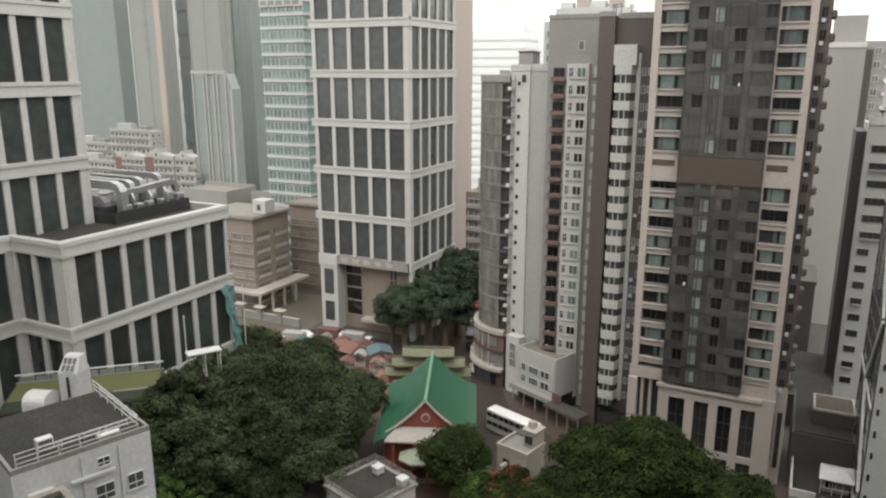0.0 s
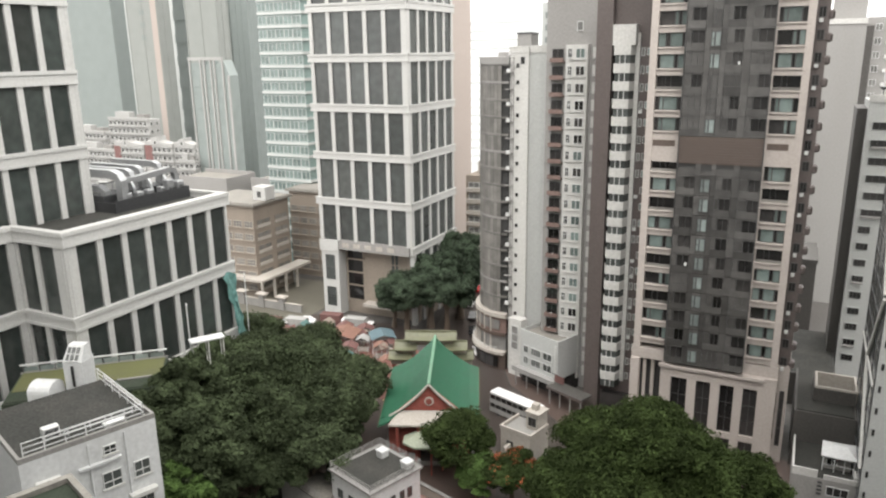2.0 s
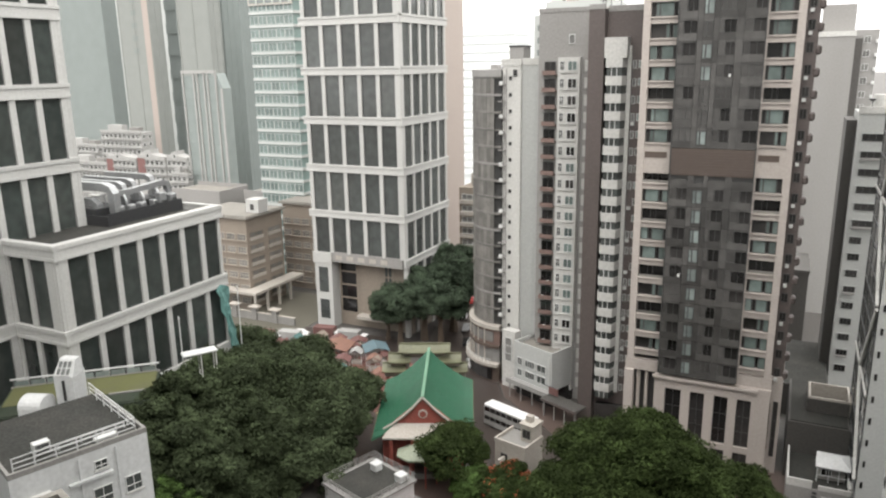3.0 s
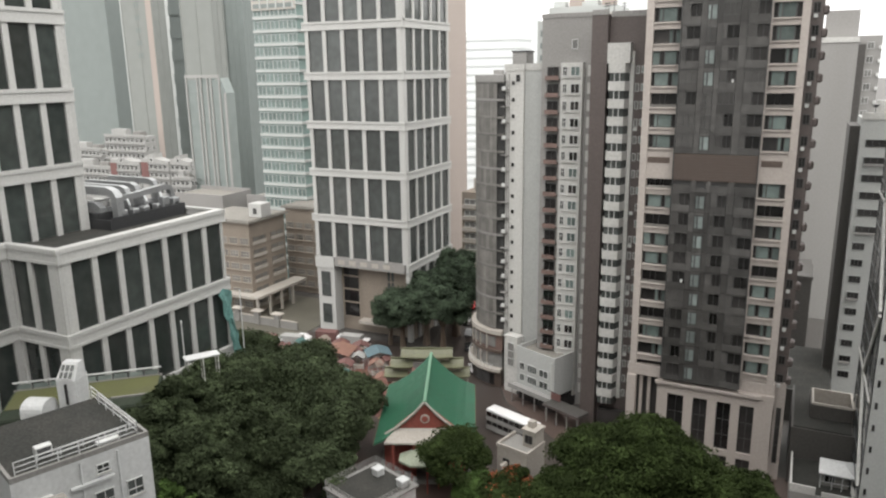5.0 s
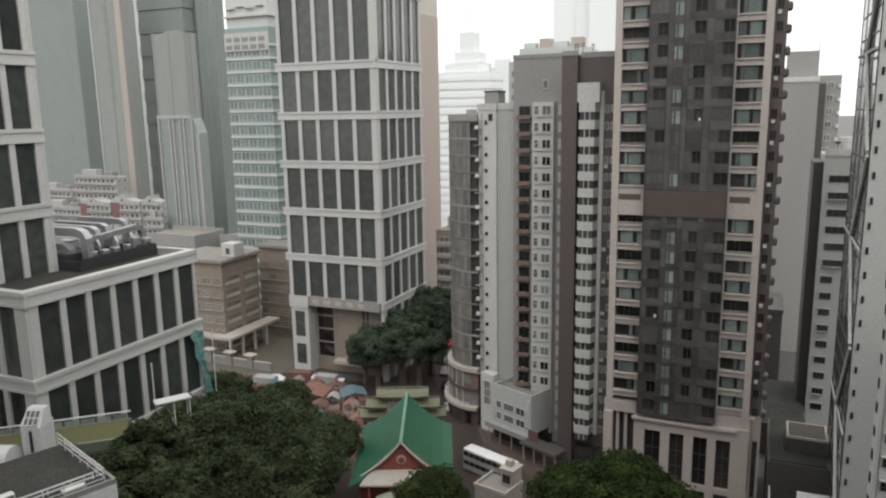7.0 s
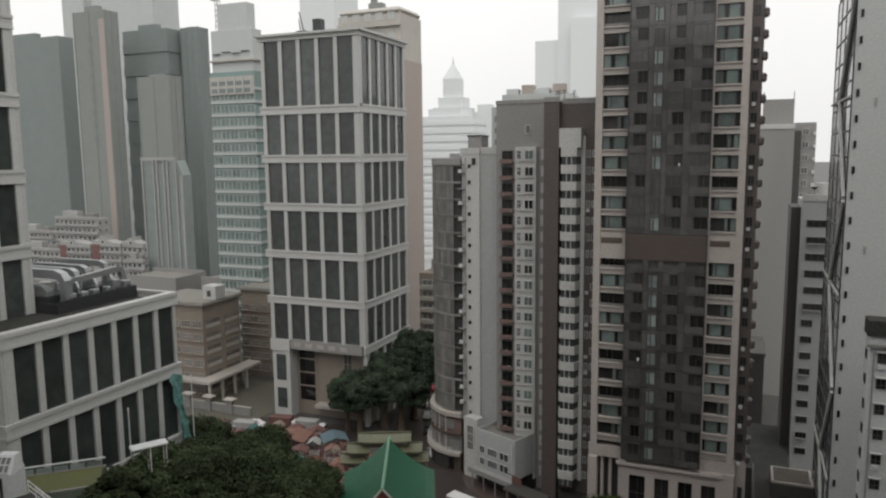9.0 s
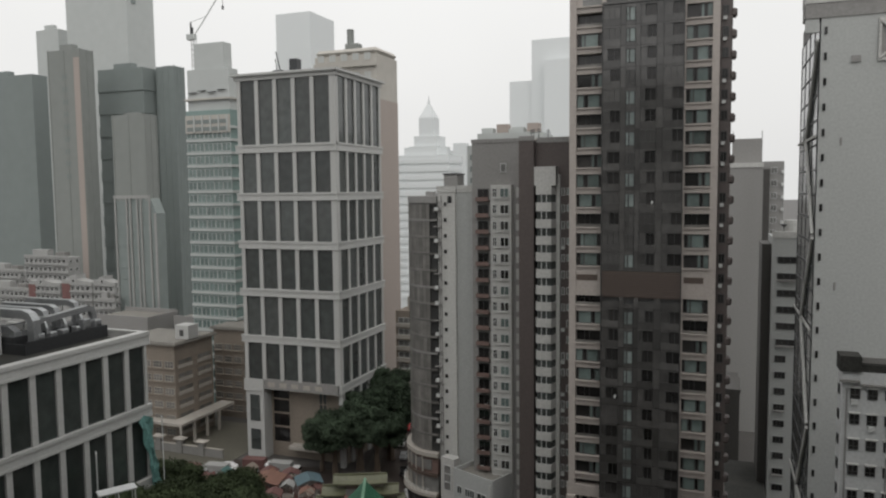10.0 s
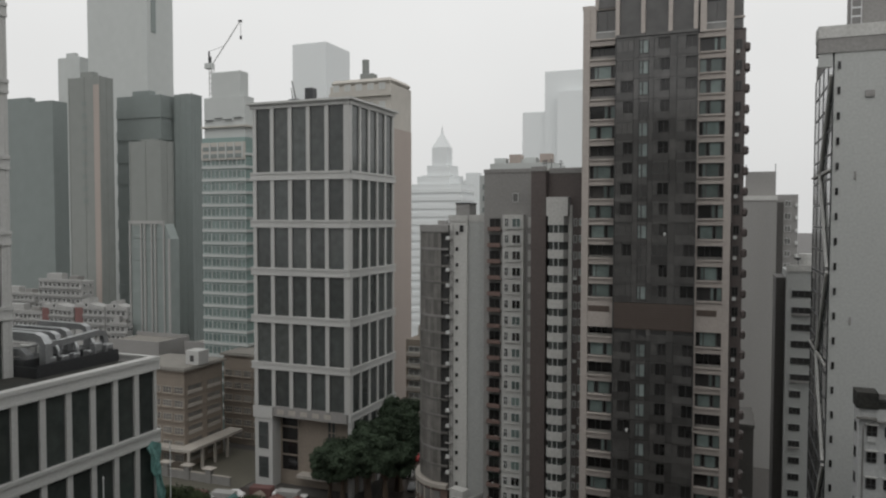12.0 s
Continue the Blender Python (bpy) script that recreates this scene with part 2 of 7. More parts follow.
def thing(name, loc, rz=0.0, label="", category="", group="", kind=""):
    ob = new(name)
    ob.matrix_world = pose(*loc, 0, 0, rz)
    ob.empty_display_size = 0.5
    return tagged(ob, label, category, group, kind)


def put(name, me, parent, loc=(0, 0, 0), rz=0.0, label=""):
    """One part: a mesh under a thing or a part, in the parent's own coordinates."""
    ob = new(name, me)
    ob.parent = parent
    ob.location = loc
    ob.rotation_euler = (0, 0, radians(rz))
    if label:
        ob["label"] = label
    return ob


def solid(name, parent, x0, x1, y0, y1, z0, z1, material, label=""):
    """A plain block part, given by its limits in the parent's coordinates."""
    key = ("blk", round(x1 - x0, 3), round(y1 - y0, 3), round(z1 - z0, 3))
    w, d = (x1 - x0) / 2, (y1 - y0) / 2
    me = boxes(name, [(-w, w, -d, d, 0, z1 - z0)], material, key)
    return put(name, me, parent, ((x0 + x1) / 2, (y0 + y1) / 2, z0), 0, label)


def lattice(name, w, h, mull, trans, bar, deep, material, key):
    """A window frame with its bars as one connected mesh."""
    if (key, material.name) in MESHES:
        return MESHES[key, material.name]
    xs, zs = [-w / 2, -w / 2 + bar], [0, bar]
    for m in mull:
        xs += [-w / 2 + w * m - bar / 2, -w / 2 + w * m + bar / 2]
    for t in trans:
        zs += [h * t - bar / 2, h * t + bar / 2]
    xs += [w / 2 - bar, w / 2]
    zs += [h - bar, h]
    v, f, seen = [], [], {}

    def vert(i, j, k):
        if (i, j, k) not in seen:
            seen[i, j, k] = len(v)
            v.append((xs[i], -deep if k else 0.0, zs[j]))
        return seen[i, j, k]

    nx, nz = len(xs) - 1, len(zs) - 1

    def full(i, j):
        return 0 <= i < nx and 0 <= j < nz and (i % 2 == 0 or j % 2 == 0)

    for i in range(nx):
        for j in range(nz):
            if full(i, j):
                f.append((vert(i, j, 1), vert(i + 1, j, 1), vert(i + 1, j + 1, 1), vert(i, j + 1, 1)))
                f.append((vert(i, j, 0), vert(i, j + 1, 0), vert(i + 1, j + 1, 0), vert(i + 1, j, 0)))
                for (di, dj), (p, q) in (((-1, 0), ((i, j + 1), (i, j))), ((1, 0), ((i + 1, j), (i + 1, j + 1))),
                                         ((0, -1), ((i, j), (i + 1, j))), ((0, 1), ((i + 1, j + 1), (i, j + 1)))):
                    if not full(i + di, j + dj):
                        f.append((vert(*q, 1), vert(*p, 1), vert(*p, 0), vert(*q, 0)))
    MESHES[key, material.name] = raw_mesh(name, v, f, material)
    return MESHES[key, material.name]


class Face:
    """A facade plane of a thing: a runs along it, d outwards. side S looks to -y, E to +x, W to -x."""

    def __init__(self, parent, side, plane):
        self.parent, self.side, self.plane = parent, side, plane
        self.rz = {"S": 0, "E": 90, "W": -90}[side]

    def at(self, a, d, z):
        return {"S": (a, self.plane - d, z), "E": (self.plane + d, a, z), "W": (self.plane - d, a, z)}[self.side]

    def put(self, name, me, a, d, z, label=""):
        return put(name, me, self.parent, self.at(a, d, z), self.rz, label)

    def slab(self, name, a0, a1, z0, z1, d0, d1, material, label=""):
        w, h = a1 - a0, z1 - z0
        key = ("slab", round(w, 3), round(d1 - d0, 3), round(h, 3))
        me = boxes(name, [(-w / 2, w / 2, -(d1 - d0), 0, 0, h)], material, key)
        return self.put(name, me, (a0 + a1) / 2, d0, z0, label)

    def window(self, a0, a1, z0, z1, d, frame_m, glass_m, mull=(), trans=(), bar=0.07, deep=0.12, name="window"):
        """A framed window: the frame with its bars, and the pane under it."""
        w, h = a1 - a0, z1 - z0
        key = ("win", round(w, 3), round(h, 3), tuple(mull), tuple(trans), bar, deep)
        win = self.put(name, lattice("window_frame", w, h, mull, trans, bar, deep, frame_m, key), (a0 + a1) / 2, d, z0)
        key = ("pane", round(w, 3), round(h, 3))
        put("pane", boxes("pane", [(-w / 2 + bar, w / 2 - bar, -0.05, -0.01, bar, h - bar)], glass_m, key), win)
        return win


def railing(parent, x0, y0, x1, y1, z, h=1.1, step=1.5, material=None, rails=3):
    """A pipe railing along one edge of a roof."""
    material = material or RAIL
    ln = math.hypot(x1 - x0, y1 - y0)
    ang = math.degrees(math.atan2(y1 - y0, x1 - x0))
    n = max(1, round(ln / step))
    sp = [(-0.03 + ln * i / n, 0.03 + ln * i / n, -0.03, 0.03, 0, h) for i in range(n + 1)]
    sp += [(0, ln, -0.025, 0.025, h * (k + 1) / rails - 0.05, h * (k + 1) / rails) for k in range(rails)]
    return put("railing", boxes("railing", sp, material), parent, (x0, y0, z), ang, "pipe railing along the roof edge")


def ac_unit(loc, rz=0.0, s=1.0, label="white air conditioner box"):
    u = thing("air_conditioner", loc, rz, label, "air conditioner", "air conditioners")
    put("casing", soft_box("casing", 0.9 * s, 0.5 * s, 0.7 * s, FRAME_PALE), u)
    put("grille", boxes("grille", [(-0.35 * s, 0.35 * s, -0.28 * s, -0.25 * s, (0.1 + 0.09 * k) * s, (0.15 + 0.09 * k) * s) for k in range(6)],
                        STEEL_DARK, ("grille", s)), u)
    return u


# ---- ground, roads, pavements ----
ground = new("ground", raw_mesh("ground", [(-2500, -600, 0), (2500, -600, 0), (2500, 4000, 0), (-2500, 4000, 0)], [(0, 1, 2, 3)], GROUND))
tagged(ground, "wide wet grey city ground between the buildings", "ground", kind="structure")


def sheet(name, pts, z0, z1, material, label, category):
    n = len(pts)
    v = [(x, y, z0) for x, y in pts] + [(x, y, z1) for x, y in pts]
    f = [tuple(range(n, 2 * n))] + [(i, (i + 1) % n, n + (i + 1) % n, n + i) for i in range(n)]
    return tagged(new(name, raw_mesh(name, v, f, material)), label, category, kind="structure")


sheet("road_main", [(-30, 60), (-22, 62), (-31, 112), (-48, 126), (-62, 150), (-78, 210), (-96, 320), (-108, 318), (-90, 205),
                    (-76, 150), (-62, 124), (-44, 108), (-40, 100)], -0.2, 0.02, ASPHALT, "wet dark asphalt street curving past the temple", "road")
sheet("road_side", [(-160, 128), (-76, 138), (-68, 140), (-70, 146), (-80, 146), (-160, 140)], -0.2, 0.016, ASPHALT, "wet asphalt side street below the hotel", "road")
sheet("pavement_market", [(-112, 112), (-66, 110), (-62, 124), (-76, 137), (-112, 128)], -0.2, 0.13, REDPAVE, "wet reddish market square paving", "pavement")
sheet("pavement_temple", [(-72, 84), (-34, 84), (-40, 100), (-60, 124), (-72, 112)], -0.2, 0.11, PAVING, "wet grey-red paving of the temple court", "pavement")
sheet("pavement_shops", [(-30.6, 112), (-20, 100), (8, 100), (8, 118), (-20, 118), (-30, 124), (-47, 131), (-58, 146), (-61, 149), (-47.6, 126)],
      -0.2, 0.15, PAVING, "wet grey pavement with kerb before the towers", "pavement")


# ---- framed stone towers ----
def framed_face(face, a0, a1, bays, levels, pier, ends, glass_m, first_band=True, ext0=0.0, ext1=0.0, bars=(0.33, 0.66)):
    """Pale stone bands and piers, with tall recessed windows between them."""
    end0, end1 = ends
    w = (a1 - a0 - end0 - end1 - (bays - 1) * pier) / bays
    for i, (zb, hb) in enumerate(levels):
        if i or first_band:
            key = ("band", round(a1 - a0, 2), hb, ext0, ext1)
            c = (a0 + a1) / 2
            e0, e1 = a0 - c - ext0, a1 - c + ext1
            if face.side == "W":
                e0, e1 = -e1, -e0
            sp = [(e0, e1, -0.55, 0, 0, hb), (e0, e1, -0.7, -0.55, hb * 0.74, hb), (e0, e1, -0.64, -0.55, 0, hb * 0.2)]
            face.put("band", boxes("band", sp, WHITE, key), c, 0, zb)
    for (zb, hb), (zt, ht) in zip(levels, levels[1:]):
        z0, z1 = zb + hb, zt
        for k in range(bays + 1):
            if k == 0:
                p0, p1 = a0, a0 + end0
            elif k == bays:
                p0, p1 = a1 - end1, a1
            else:
                p0 = a0 + end0 + k * w + (k - 1) * pier
                p1 = p0 + pier
            face.slab("pier", p0, p1, z0, z1, 0, 0.46, WHITE)
        for k in range(bays):
            p0 = a0 + end0 + k * (w + pier)
            face.window(p0, p0 + w, z0, z1, 0.02, FRAME_DARK, glass_m, mull=bars, trans=(), bar=0.07, deep=0.12)


# the hotel tower in the middle of the view
hotel = thing("office_tower", (-93.7, 158.5, 0), 0, "white stone grid tower with tall dark grey windows", "tower")
HX0, HX1, HY0, HY1 = -12.5, 13.0, -11.4, 11.4
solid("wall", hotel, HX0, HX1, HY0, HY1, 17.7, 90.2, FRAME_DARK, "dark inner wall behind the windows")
LEV = [(17.7, 1.8), (28.35, 1.75), (39.5, 1.8), (50.75, 1.85), (62.0, 1.85), (73.1, 1.9), (89.8, 1.0)]
framed_face(Face(hotel, "S", HY0), HX0, HX1, 5, LEV, 0.97, (0.95, 1.1), GLASS_GREY, first_band=False, ext0=0.7, ext1=0.7, bars=())
framed_face(Face(hotel, "E", HX1), HY0, HY1, 5, LEV, 0.85, (0.8, 0.9), GLASS_GREY, ext0=0.7, ext1=0.7, bars=())
for (zb, hb), (zt, ht) in zip(LEV, LEV[1:]):
    solid("corner_post", hotel, HX1 + 0.003, HX1 + 0.41, HY0 - 0.41, HY0 - 0.003, zb + hb, zt, WHITE)
put("cornice", boxes("cornice", [(HX0 - 1.3, HX1 + 1.3, HY0 - 1.3, HY1 + 1.3, 90.8, 91.3), (HX0 - 0.2, HX1 + 0.2, HY0 - 0.2, HY1 + 0.2, 90.2, 90.8)], WHITE), hotel)
put("roof", boxes("roof", [(HX0, HX1, HY0, HY1, 91.304, 91.5)], ROOF_GREY), hotel)
put("chimney", soft_box("chimney", 2.1, 2.1, 3.4, STEEL_DARK, 0.1), hotel, (0.2, -6.5, 91.5))
put("roof_cradle", boxes("roof_cradle", [(-1.3, 1.3, -0.5, 0.5, 0, 0.8)], STEEL_DARK), hotel, (-3.4, -8, 91.5))
put("cradle_arm", pipe_mesh("cradle_arm", [(-2.9, -8, 92.2), (-3.5, -8, 94.4), (-4.0, -8, 96.6)], 0.14, STEEL_DARK, 6), hotel)
put("cradle_arm", pipe_mesh("cradle_arm", [(-3.9, -8, 92.2), (-4.0, -8, 93.6), (-4.2, -8, 95.0)], 0.1, STEEL_DARK, 6), hotel)
# its open base: a leg at the corner, a sign strip and a recessed pink wall
hs = Face(hotel, "S", HY0)
solid("corner_leg", hotel, HX0, HX0 + 4.9, HY0 - 0.4, HY0 + 5, 0, 17.6, WHITE, "white stone corner leg")
for z0, z1 in ((2.2, 7.2), (9.2, 15.6)):
    hs.window(HX0 + 1.1, HX0 + 3.8, z0, z1, 0.4, FRAME_DARK, GLASS_GREY, trans=(0.5,), bar=0.1)
solid("ledge", hotel, HX0 - 0.3, HX0 + 5.1, HY0 - 0.7, HY0 + 5.1, 16.6, 19.4, WHITE)
# beige picked darker, with the shade inside the recess in its colour
solid("recessed_wall", hotel, HX0 + 4.9, HX1, HY0 + 3, HY1, 0, 17.6, BEIGE, "pinkish recessed base wall")
hr = Face(hotel, "S", HY0 + 3)
hr.window(-7.4, -2.2, 3.2, 16.8, 0.02, BEIGE, GLASS_DARK, trans=(0.3, 0.55, 0.8), bar=0.4)
hr.window(5.4, 7.8, 4.0, 16.8, 0.02, BEIGE, GLASS_GREY, mull=(0.5,), trans=(0.28, 0.52, 0.76), bar=0.25)
hr.slab("porch", -1.5, 9, 2.8, 3.6, 0, 2.6, CREAM, "pale porch slab")
solid("sign_board", hotel, HX0 + 5.0, HX1 - 0.6, HY0 - 0.3, HY0 + 0.4, 17.2, 19.7, GREYWALL, "grey sign strip with unreadable lettering")
for k in range(5):
    solid("sign_bar", hotel, HX0 + 6.2 + 3.2 * k, HX0 + 8.0 + 3.2 * k, HY0 - 0.36, HY0 - 0.304, 17.8, 18.9, CREAM)
he = Face(hotel, "E", HX1)
for k in range(6):
    he.slab("pier", HY0 + 0.2 + k * 4.3, HY0 + 1.5 + k * 4.3, 0, 17.6, -0.6, 0.4, WHITE)
for k in range(5):
    he.window(HY0 + 1.5 + k * 4.3, HY0 + 4.5 + k * 4.3, 8.4, 17.4, 0.02, FRAME_DARK, GLASS_GREY, mull=(0.5,), trans=(0.5,))

# the large white block beside the camera's left: podium, wing and tower
block = thing("office_block", (-81, 58.4, 0), 0, "white stone office block with tall dark windows and stepped podium", "building")
LP = [(8.2, 1.2), (19.3, 1.7), (30.3, 1.9), (41.3, 1.9)]
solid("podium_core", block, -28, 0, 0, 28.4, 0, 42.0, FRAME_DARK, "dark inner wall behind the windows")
framed_face(Face(block, "E", 0), 0, 28.4, 7, LP, 0.85, (1.3, 0.45), GLASS_INK, ext1=0.6, bars=())
framed_face(Face(block, "S", 0), -9.4, 0, 2, LP, 0.85, (0.9, 1.5), GLASS_INK, ext1=0.7, bars=())
for (zb, hb), (zt, ht) in zip(LP, LP[1:]):
    solid("corner_post", block, 0.003, 0.41, -0.41, -0.003, zb + hb, zt, WHITE)
solid("base_wall", block, -9.2, 0.4, -0.4, 28.4, 0, 8.2, WHITE)
solid("wing_core", block, -28, -9.4, -30, -0.003, 0, 42.0, FRAME_DARK)
framed_face(Face(block, "E", -9.4), -28.2, -0.5, 7, LP, 0.85, (0.9, 0.9), GLASS_INK, bars=())
for spec in ((-0.6, 0.62, -0.62, 28.8), (-9.6, -0.603, -0.62, 0.3), (-9.9, -8.8, -30, -0.623), (-28, -0.603, 28.1, 28.8)):
    solid("coping", block, *spec, 42.9, 43.3, WHITE)
for spec in ((-0.35, 0.1, -0.3, 28.5), (-9.6, -0.353, -0.3, 0.2), (-9.7, -9.2, -30, -0.303), (-28, -0.353, 28.2, 28.6)):
    solid("parapet", block, *spec, 42.0, 42.897, WHITE)
put("podium_roof", boxes("podium_roof", [(-28, -0.36, 0.21, 27.59, 42.004, 42.3), (-28, -9.71, -30, 0.2, 42.004, 42.3)], ROOF_DARK), block, label="wet dark roof")
LT = [(42.3, 0.02), (50.2, 1.9), (60.4, 1.9), (70.6, 1.9), (80.8, 1.9), (91, 1.9), (101.2, 1.9), (111.4, 2.4)]
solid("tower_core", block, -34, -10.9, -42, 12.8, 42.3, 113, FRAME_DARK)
framed_face(Face(block, "E", -10.9), -37.3, 12.8, 13, LT, 0.85, (0.9, 0.9), GLASS_INK, first_band=False, ext1=0.6, bars=())
solid("tower_end_wall", block, -34, -10.4, 12.803, 13.3, 42.3, 113, WHITE)
solid("tower_roof", block, -34.5, -10, -42.5, 13.5, 113.8, 114.4, WHITE)

# the air handling plant on the podium roof
plant = thing("ventilation_plant", (-89.5, 72.5, 42.3), 0, "grey ventilation plant with silver ducts on the roof", "ventilation")
put("enclosure", boxes("enclosure", [(1.9, 2.1, -0.3, 13.6, 0, 1.75), (-4.2, 2.1, 13.6, 13.8, 0, 1.75), (-4.2, 2.1, -0.5, -0.3, 0, 1.45)],
                       STEEL_DARK), plant, label="dark louvred screen round the plant")
put("machine", soft_box("machine", 3.4, 13.4, 2.3, STEEL_DARK), plant, (-2.0, 6.3, 0))
put("machine_frame", boxes("machine_frame", [(-3.6, -3.45, -4.8 + 2.2 * k, -4.65 + 2.2 * k, 0, 3.6) for k in range(2, 9)]
                           + [(-3.6, -3.45, -0.4, 13, 3.4, 3.6)], METAL), plant, label="galvanised duct supports")
for y, w, h, z in ((2.6, 1.5, 1.5, 1.0), (4.7, 1.5, 1.4, 1.0), (6.7, 1.4, 1.4, 1.0), (9.0, 0.9, 1.2, 1.2), (10.6, 1.7, 2.3, 1.0), (12.7, 1.6, 1.6, 1.2)):
    u = put("fan_unit", soft_box("fan_unit", 1.2, w * 0.8, h * 0.95, METAL, 0.12), plant, (1.0, y, z))
    put("fan_cowl", boxes("fan_cowl", [(0.65, 0.69, -w * 0.3, w * 0.3, h * 0.2 + 0.12 * k, h * 0.2 + 0.12 * k + 0.05) for k in range(5)], STEEL_DARK), u)


def square_duct(pts, half, side=(1, 0, 0), label=""):
    """A square sheet-metal duct along a line of points; side: the level axis across it."""
    v, f = [], []
    pts, sx = [Vector(p) for p in pts], Vector(side)
    for i, p in enumerate(pts):
        t = (pts[min(i + 1, len(pts) - 1)] - pts[max(i - 1, 0)]).normalized()
        up = sx.cross(t).normalized()
        v += [tuple(p + half * (a * sx + b * up)) for a, b in ((-1, -1), (1, -1), (1, 1), (-1, 1))]
    for i in range(len(pts) - 1):
        f += [(4 * i + k, 4 * i + (k + 1) % 4, 4 * i + 4 + (k + 1) % 4, 4 * i + 4 + k) for k in range(4)]
    f += [(3, 2, 1, 0), tuple(range(len(v) - 4, len(v)))]
    return put("duct", raw_mesh("duct", v, f, METAL), plant, label=label)


ACROSS = (0, 1, 0)
square_duct([(-12, 2.0, 5.2), (-0.6, 2.0, 5.2), (0.4, 2.0, 4.9), (0.9, 2.0, 4.2), (0.95, 2.0, 3.0), (0.95, 2.0, 0.5)], 0.6, ACROSS, "large silver duct with an elbow")
square_duct([(-12, 0.6, 3.2), (-1.6, 0.6, 3.2), (-0.9, 0.6, 2.8), (-0.8, 0.6, 0.4)], 0.5, ACROSS)
square_duct([(0.1, 2.4, 4.1), (0.1, 5.0, 4.0), (0.1, 9.0, 4.3), (0.1, 11.8, 4.5), (0.1, 12.7, 4.2), (0.1, 13.0, 3.4), (0.1, 13.0, 1.6)], 0.42, label="long silver duct bending down")
for y, x1, z in ((5.4, -0.9, 5.0), (7.8, -1.5, 5.1), (12.0, -2.2, 5.2)):
    square_duct([(-12, y, z), (x1 - 0.9, y, z), (x1 - 0.2, y, z - 0.25), (x1, y, z - 0.9), (x1, y, 1.5)], 0.45, ACROSS)
for y in (4.2, 7.4, 10.4):
    put("branch_duct", pipe_mesh("branch_duct", [(0.1, y, 3.9), (0.5, y, 3.5), (0.8, y, 2.9), (0.9, y, 2.0)], 0.26, METAL, 10), plant)

# ---- school ----
def school_block(loc, w, d, h, side_bays, label):
    b = thing("school_building", loc, 0, label, "building")
    solid("wall", b, 0, w, 0, d, 0, h, BEIGE)
    put("roof", boxes("roof", [(-0.9, w + 0.9, -0.9, d + 0.9, h, h + 0.5), (-0.5, w + 0.5, -0.5, d + 0.5, h + 0.504, h + 0.7)], ROOF_GREY), b, label="overhanging flat concrete roof")
    put("roof_screed", boxes("roof_screed", [(-0.3, w + 0.3, -0.3, d + 0.3, h + 0.704, h + 0.78)], ROOF_GREY), b)
    s, e = Face(b, "S", 0), Face(b, "E", w)
    floors = int((h - 1.5) / 3.5)
    for i in range(floors):
        z = 1.2 + 3.5 * i
        n = max(2, int(w / 3.2))
        for k in range(n):
            a = w * (k + 0.12) / n
            s.window(a, a + w / n * 0.78, z + 0.7, z + 2.4, 0.01, CREAM, GLASS_CURVE, mull=(0.33, 0.66), trans=(0.5,), bar=0.1)
            s.slab("sill", a - 0.15, a + w / n * 0.8, z + 0.35, z + 0.68, 0, 0.5, BEIGE)
        for k in range(side_bays):
            a = d * (k + 0.15) / side_bays
            e.slab("spandrel", a, a + d / side_bays * 0.72, z + 0.4, z + 1.3, 0, 0.25, CREAM)
            e.window(a, a + d / side_bays * 0.72, z + 1.3, z + 2.6, 0.01, BEIGE, GLASS_CURVE, mull=(0.5,), bar=0.1)
    return b


sc = school_block((-147.5, 149, 0), 18.2, 15, 25.3, 2, "beige school block with rows of windows and flat roof")
solid("canopy", sc, 18.3, 22.5, -3.5, 18, 5.6, 6.3, CREAM, "pale concrete canopy")
solid("canopy_front", sc, 0, 18.28, -3.5, -0.6, 5.6, 6.3, CREAM)
for k in range(4):
    solid("column", sc, 21.6, 22.2, -3.2 + 5 * k, -2.6 + 5 * k, 0, 5.6, CREAM)
school_block((-135, 172, 0), 16, 10, 25.3, 1, "beige school wing with stacked window rows")
hut = thing("roof_hut", (-130.6, 155.5, 26.08), 0, "small white stair hut on the school roof", "hut")
put("wall", soft_box("wall", 4.2, 4, 3.6, WHITE), hut)
put("opening", boxes("opening", [(-0.6, 0.6, -2.1, -1.98, 0.8, 2.4)], FRAME_DARK), hut)
sheet("pavement_school", [(-150, 134), (-108, 138), (-108, 168), (-150, 168)], -0.2, 0.1, SCHOOLYARD, "wet grey-green school yard paving", "pavement")
for k in range(4):
    p = thing("gate_pier", (-136.6 + 6.5 * k, 143.3, 0.1), 0, "dark brown gate pier with pale cap", "pier", "piers of the school gate")
    put("shaft", soft_box("shaft", 1.6, 1.2, 3.4, CONCRETE), p)
    put("cap", soft_box("cap", 3.0, 2.0, 0.35, CREAM), p, (0, 0, 3.4))
wallr = thing("boundary_wall", (-125, 143.3, 0.1), 0, "low grey-brown yard wall", "wall")
put("wall", boxes("wall", [(-14, 14, -0.2, 0.2, 0, 2.0)], CONCRETE), wallr)
put("coping", boxes("coping", [(-14.1, 14.1, -0.3, 0.3, 2.004, 2.2)], CREAM), wallr)


# ---- curved block, pale slab, low white shop ----
curved = thing("curved_block", (-50.5, 137.5, 0), 0, "grey glazed block with a rounded corner and podium terraces", "building")
ARC = []  # plan of the rounded front, anticlockwise from the far end to the near end
for i in range(15):
    w = radians(178 + i * 6.2)
    ARC.append((-1.5 + 8.1 * math.cos(w), 4.5 + 9.0 * math.sin(w)))


